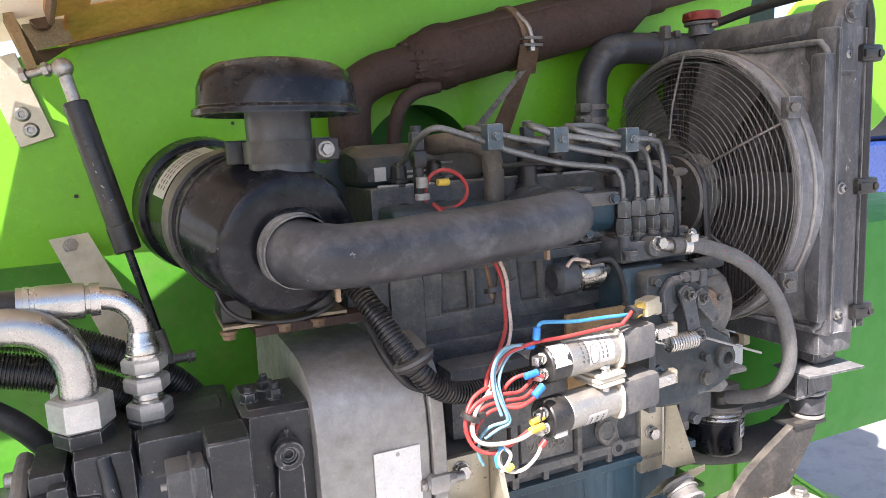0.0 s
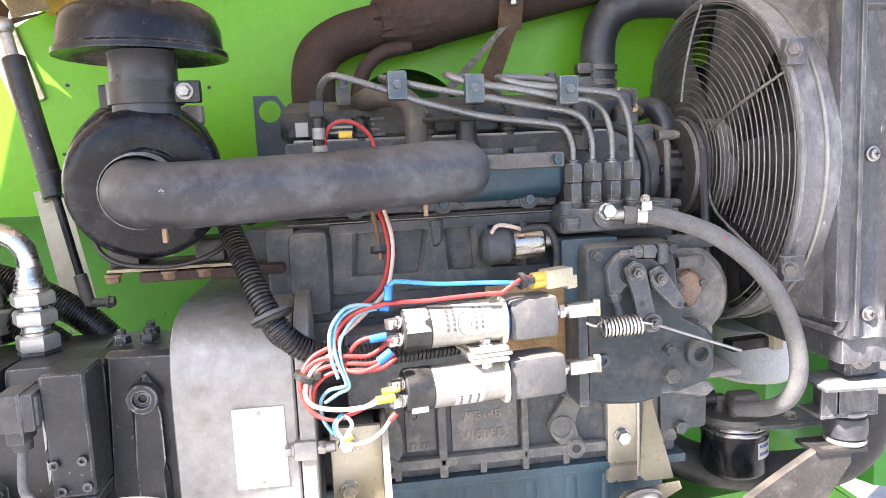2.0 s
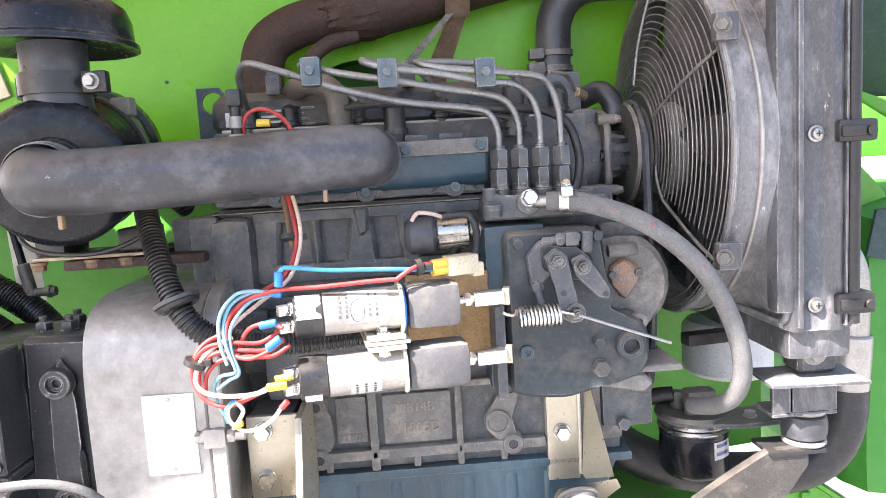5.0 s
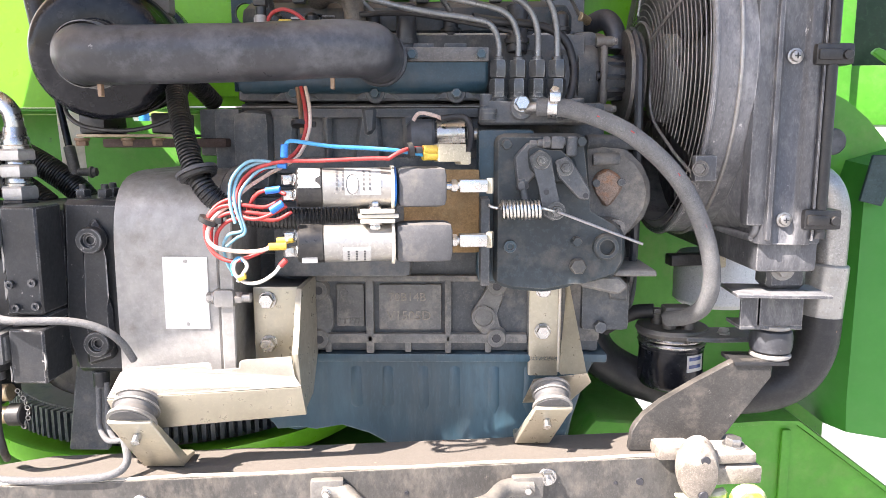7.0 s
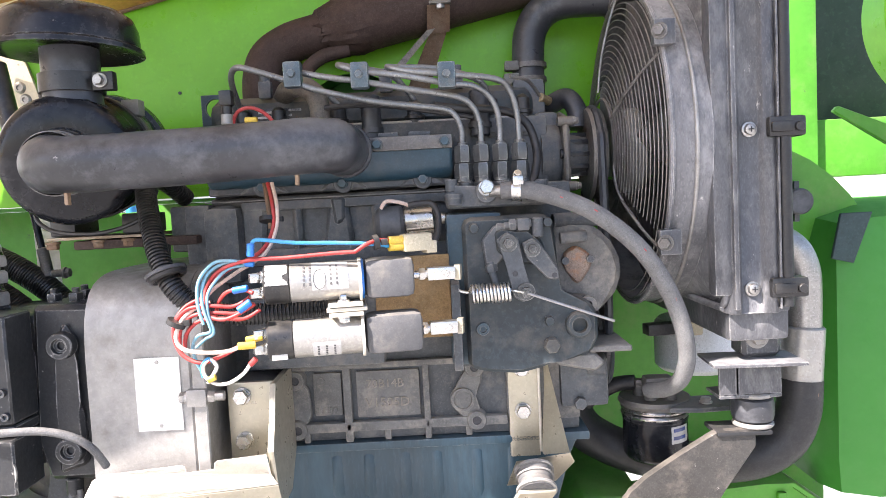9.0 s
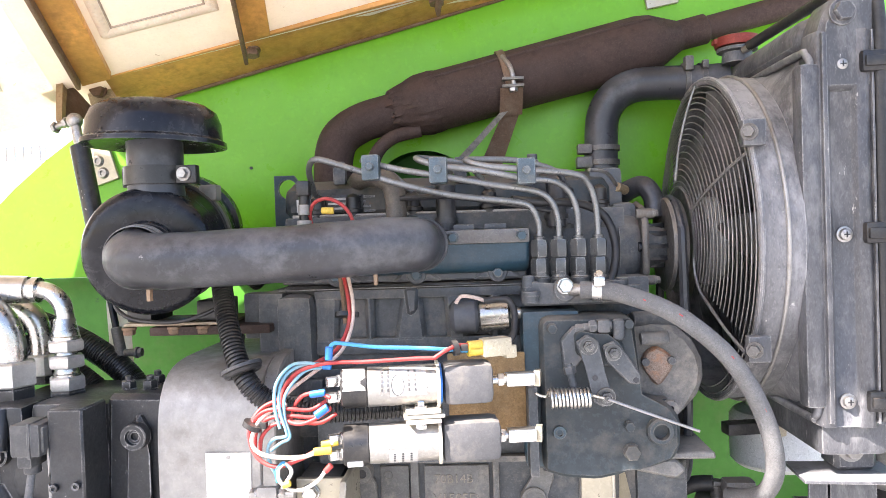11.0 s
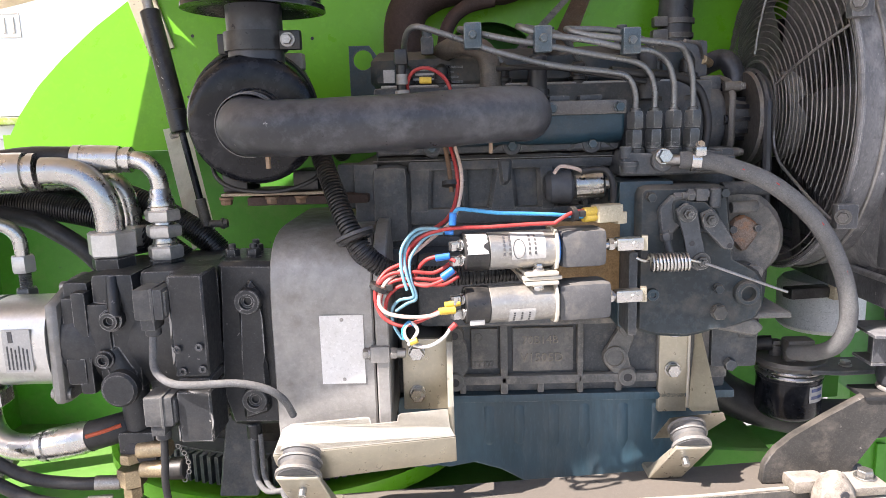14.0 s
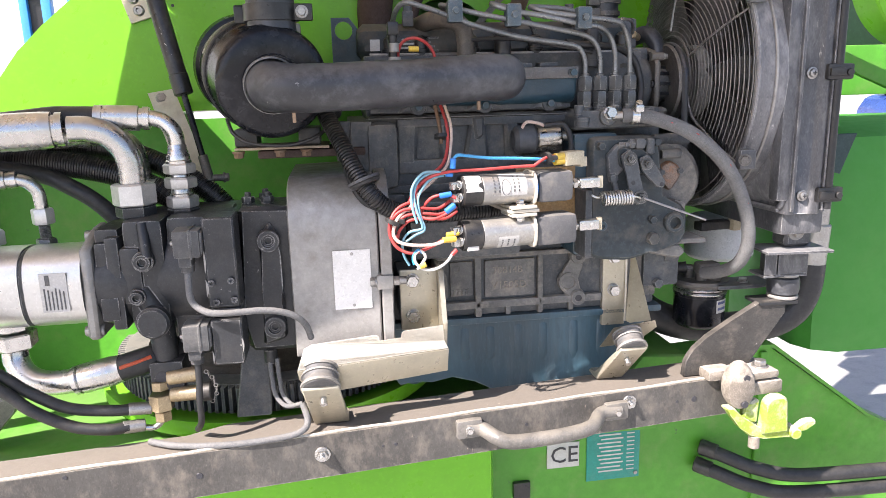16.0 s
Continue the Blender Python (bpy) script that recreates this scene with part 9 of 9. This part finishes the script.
def beyond():
    """What shows past the bay: the machine's own frame and cover, the white bodywork and the yard."""
    f = thing("boom_frame", (1.4, 1.5, 0.0), "light green boom frame beyond the radiator", "machine frame")
    bm = B()
    box(bm, 1.285, 1.385, 1.50, 1.60, 0.0, 1.95, 0.006)
    part("post", bm, GREEN_DARK_WORN, f)
    bm = B()
    box(bm, 1.386, 1.98, 1.52, 1.75, 1.200, 1.332, 0.006)
    part("cross_beam", bm, GREEN_DARK_WORN, f)
    # near-black green puts the recess's own shade into its colour
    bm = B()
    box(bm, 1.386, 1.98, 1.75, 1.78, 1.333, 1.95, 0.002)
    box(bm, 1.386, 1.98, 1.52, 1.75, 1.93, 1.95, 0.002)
    part("recess", bm, material("green darkened as recess shade", (0.006, 0.028, 0.012), 0.6, vary=0.2, scale=10), f)
    bm = B()
    rod(bm, (1.42, 1.05, 1.46), (1.42, 1.12, 1.46), 0.161, 96, 0.025)
    part("boom_pivot", bm, GREEN, f, "large green boom pivot drum")
    bm = B()
    prism(bm, [(1.214, 1.313), (1.223, 1.322), (1.307, 1.286), (1.45, 1.23), (1.45, 1.195), (1.308, 1.252)], 1.125, 1.137, "y", 0.002)
    part("stay_plate", bm, GREEN_DARK_WORN, f)
    k = thing("corner_plate", (1.1, 0.99, 1.0), "light green rounded corner plate with a rubber stop", "machine frame")
    bm = B()
    prism(bm, [(1.00, 1.00), (1.20, 1.00), (1.20, 1.13), (1.172, 1.170), (1.145, 1.200), (1.11, 1.228), (1.07, 1.250), (1.03, 1.262), (1.00, 1.264)], 1.002, 1.014, "y", 0.002)
    part("plate", bm, GREEN_DARK_WORN, k)
    bm = B()
    rod(bm, (1.075, 1.001, 1.165), (1.075, 0.962, 1.165), 0.020, 24)
    part("bump_stop", bm, RUBBER, k)
    bm = B()
    box(bm, 1.071, 1.079, 0.975, 1.001, 1.134, 1.196, 0.001)
    part("stop_bracket", bm, RUBBER, k)
    c = thing("side_cover", (1.35, 1.1, 0.70), "smooth green moulded side cover with rounded corners", "machine cover")
    bm = B()
    box(bm, 1.098, 1.80, 0.925, 1.502, 0.690, 1.155, 0.080)
    part("shell", bm, COVER, c)
    bm = B()
    prism(bm, [(1.112, 1.146), (1.158, 1.146), (1.130, 1.072), (1.098, 1.080)], 0.921, 0.927, "y", 0.001)
    part("patch", bm, material("slate repair patch", (0.022, 0.045, 0.045), 0.7, vary=0.2, scale=30), c, "dark slate repair patch")
    # two hoses below the sill
    for z, x in ((0.490, 0.955), (0.452, 0.945)):
        h = thing("frame_hose", (x, 0.97, z), "black hose entering the green side plate", "hose", "frame hoses")
        bm = B()
        tube(bm, [(x - 0.03, 0.985, z + 0.012), (x, 0.955, z + 0.006), (x + 0.06, 0.93, z - 0.015), (x + 0.15, 0.91, z - 0.028), (x + 0.4, 0.90, z - 0.03)], 0.014, 16, 8)
        part("hose", bm, HOSE, h)
        bm = B()
        rod(bm, (x - 0.035, 0.99, z + 0.013), (x - 0.01, 0.965, z + 0.009), 0.0165, 20)
        part("end_fitting", bm, PLASTIC, h)
    # white bodywork behind the bay's left end
    w = thing("white_bodywork", (-2.5, 3.2, 0.0), "white machine bodywork with a green waistline and louvres", "bodywork")
    bm = B()
    box(bm, -5.5, -0.62, 3.2, 3.5, 1.32, 3.4, 0.02)
    part("panel", bm, WHITE_BODY, w)
    # the pale lime carries the glare of sun on this line
    bm = B()
    box(bm, -5.5, -0.62, 3.185, 3.5, 1.285, 1.318, 0.006)
    part("green_line", bm, LIME, w)
    bm = B()
    box(bm, -5.5, -0.62, 3.25, 3.5, 1.22, 1.283, 0.006)
    part("lower_panel", bm, WHITE_BODY, w)
    for i in range(7):
        bm = B()
        x = -1.885 + 0.042 * i
        box(bm, x, x + 0.017, 3.193, 3.21, 1.690, 1.762, 0.004)
        part("louvre", bm, SCHOOL, w)
    bm = B()
    for x0, x1, z0, z1 in ((-1.90, -1.59, 1.672, 1.678), (-1.90, -1.59, 1.774, 1.780), (-1.596, -1.59, 1.678, 1.774)):
        box(bm, x0, x1, 3.196, 3.21, z0, z1, 0.001)
    part("louvre_rim", bm, SCHOOL, w)
    bm = B()
    box(bm, -5.5, -0.62, 3.4, 3.7, 0.0, 1.2195, 0.02)
    part("shadowed_side", bm, WHITE_BODY, w)
    bp = material("blue post paint", (0.02, 0.20, 0.45), 0.45, vary=0.15)
    y = thing("blue_frame", (-0.98, 3.0, 0.0), "blue painted steel lift frame standing in the yard", "frame")
    for x0, x1, z0, z1 in ((-1.040, -1.008, 0.0, 1.69), (-0.955, -0.918, 0.0, 1.68), (-1.0075, -0.9555, 1.655, 1.69)):
        bm = B()
        box(bm, x0, x1, 2.98, 3.02, z0, z1, 0.004)
        part("blue_post" if z0 == 0 else "top_bar", bm, bp, y)
    bm = B()
    box(bm, -1.007, -0.956, 3.0, 3.01, 1.50, 1.654, 0)
    part("dark_panel", bm, PLASTIC, y)
    bm = B()
    rod(bm, (-0.90, 3.0, 1.78), (-0.835, 3.0, 1.66), 0.022, 16)
    rod(bm, (-0.835, 3.0, 1.66), (-0.835, 3.0, 0.0), 0.022, 16)
    part("mast", bm, bp, y)
    # parked car and a far building past the radiator
    car = thing("parked_car", (6.6, 5.2, 0.0), "dark blue hatchback parked in the yard", "car")
    bm = B()
    prism(bm, [(5.2, 0.35), (5.15, 0.70), (5.2, 1.02), (5.35, 1.10), (7.4, 1.08), (8.4, 0.98), (8.6, 0.75), (8.6, 0.35)], 4.4, 6.1, "y", 0.06)
    part("body", bm, CAR_BLUE, car)
    bm = B()
    prism(bm, [(5.25, 1.09), (5.42, 1.52), (5.6, 1.58), (6.9, 1.55), (7.6, 1.09)], 4.52, 5.98, "y", 0.05)
    part("glasshouse", bm, GLASS_DARK, car)
    bm = B()
    box(bm, 5.38, 7.0, 4.55, 5.95, 1.52, 1.62, 0.04)
    part("roof", bm, CAR_BLUE, car)
    bm = B()
    box(bm, 5.12, 5.24, 4.42, 4.62, 0.80, 1.02, 0.02)
    part("tail_lamp", bm, LAMP_RED, car)
    bm = B()
    box(bm, 5.11, 5.22, 4.55, 5.4, 0.42, 0.60, 0.02)
    part("bumper", bm, PLASTIC, car)
    for x in (5.9, 7.9):
        bm = B()
        lathe(bm, [(0, 0.18), (0, 0.30), (0.03, 0.32), (0.18, 0.32), (0.2, 0.30), (0.2, 0.2)], (x, 4.36, 0.32), (0, 1, 0), 36)
        wheel = part("wheel", bm, RUBBER, car)
        bm = B()
        lathe(bm, [(0, 0.0), (0.0, 0.05), (0.02, 0.18), (0.04, 0.19), (0.06, 0.19)], (x, 4.375, 0.32), (0, 1, 0), 24)
        part("rim", bm, STEEL, wheel)
    s = thing("yard_building", (12, 22, 0), "pale yard building with a weathered sheet roof", "building")
    bm = B()
    box(bm, 2.0, 30.0, 22, 30, 0, 3.4, 0.02)
    part("wall", bm, WHITE_BODY, s)
    bm = B()
    prism(bm, [(21.4, 3.4), (26, 5.0), (30.4, 3.4)], 1.6, 30.4, "x", 0.0)
    part("roof", bm, SCHOOL, s)


ground()
bay_walls()
chassis()
hood()
engine()
bell_housing()
left_mount()
radiator()
exhaust()
air_cleaner()
hydraulics()
hoses()
slewing_ring()
rail()
wall_plates()
gas_strut()
solenoids()
conduit_and_wires()
oil_filter()
beyond()
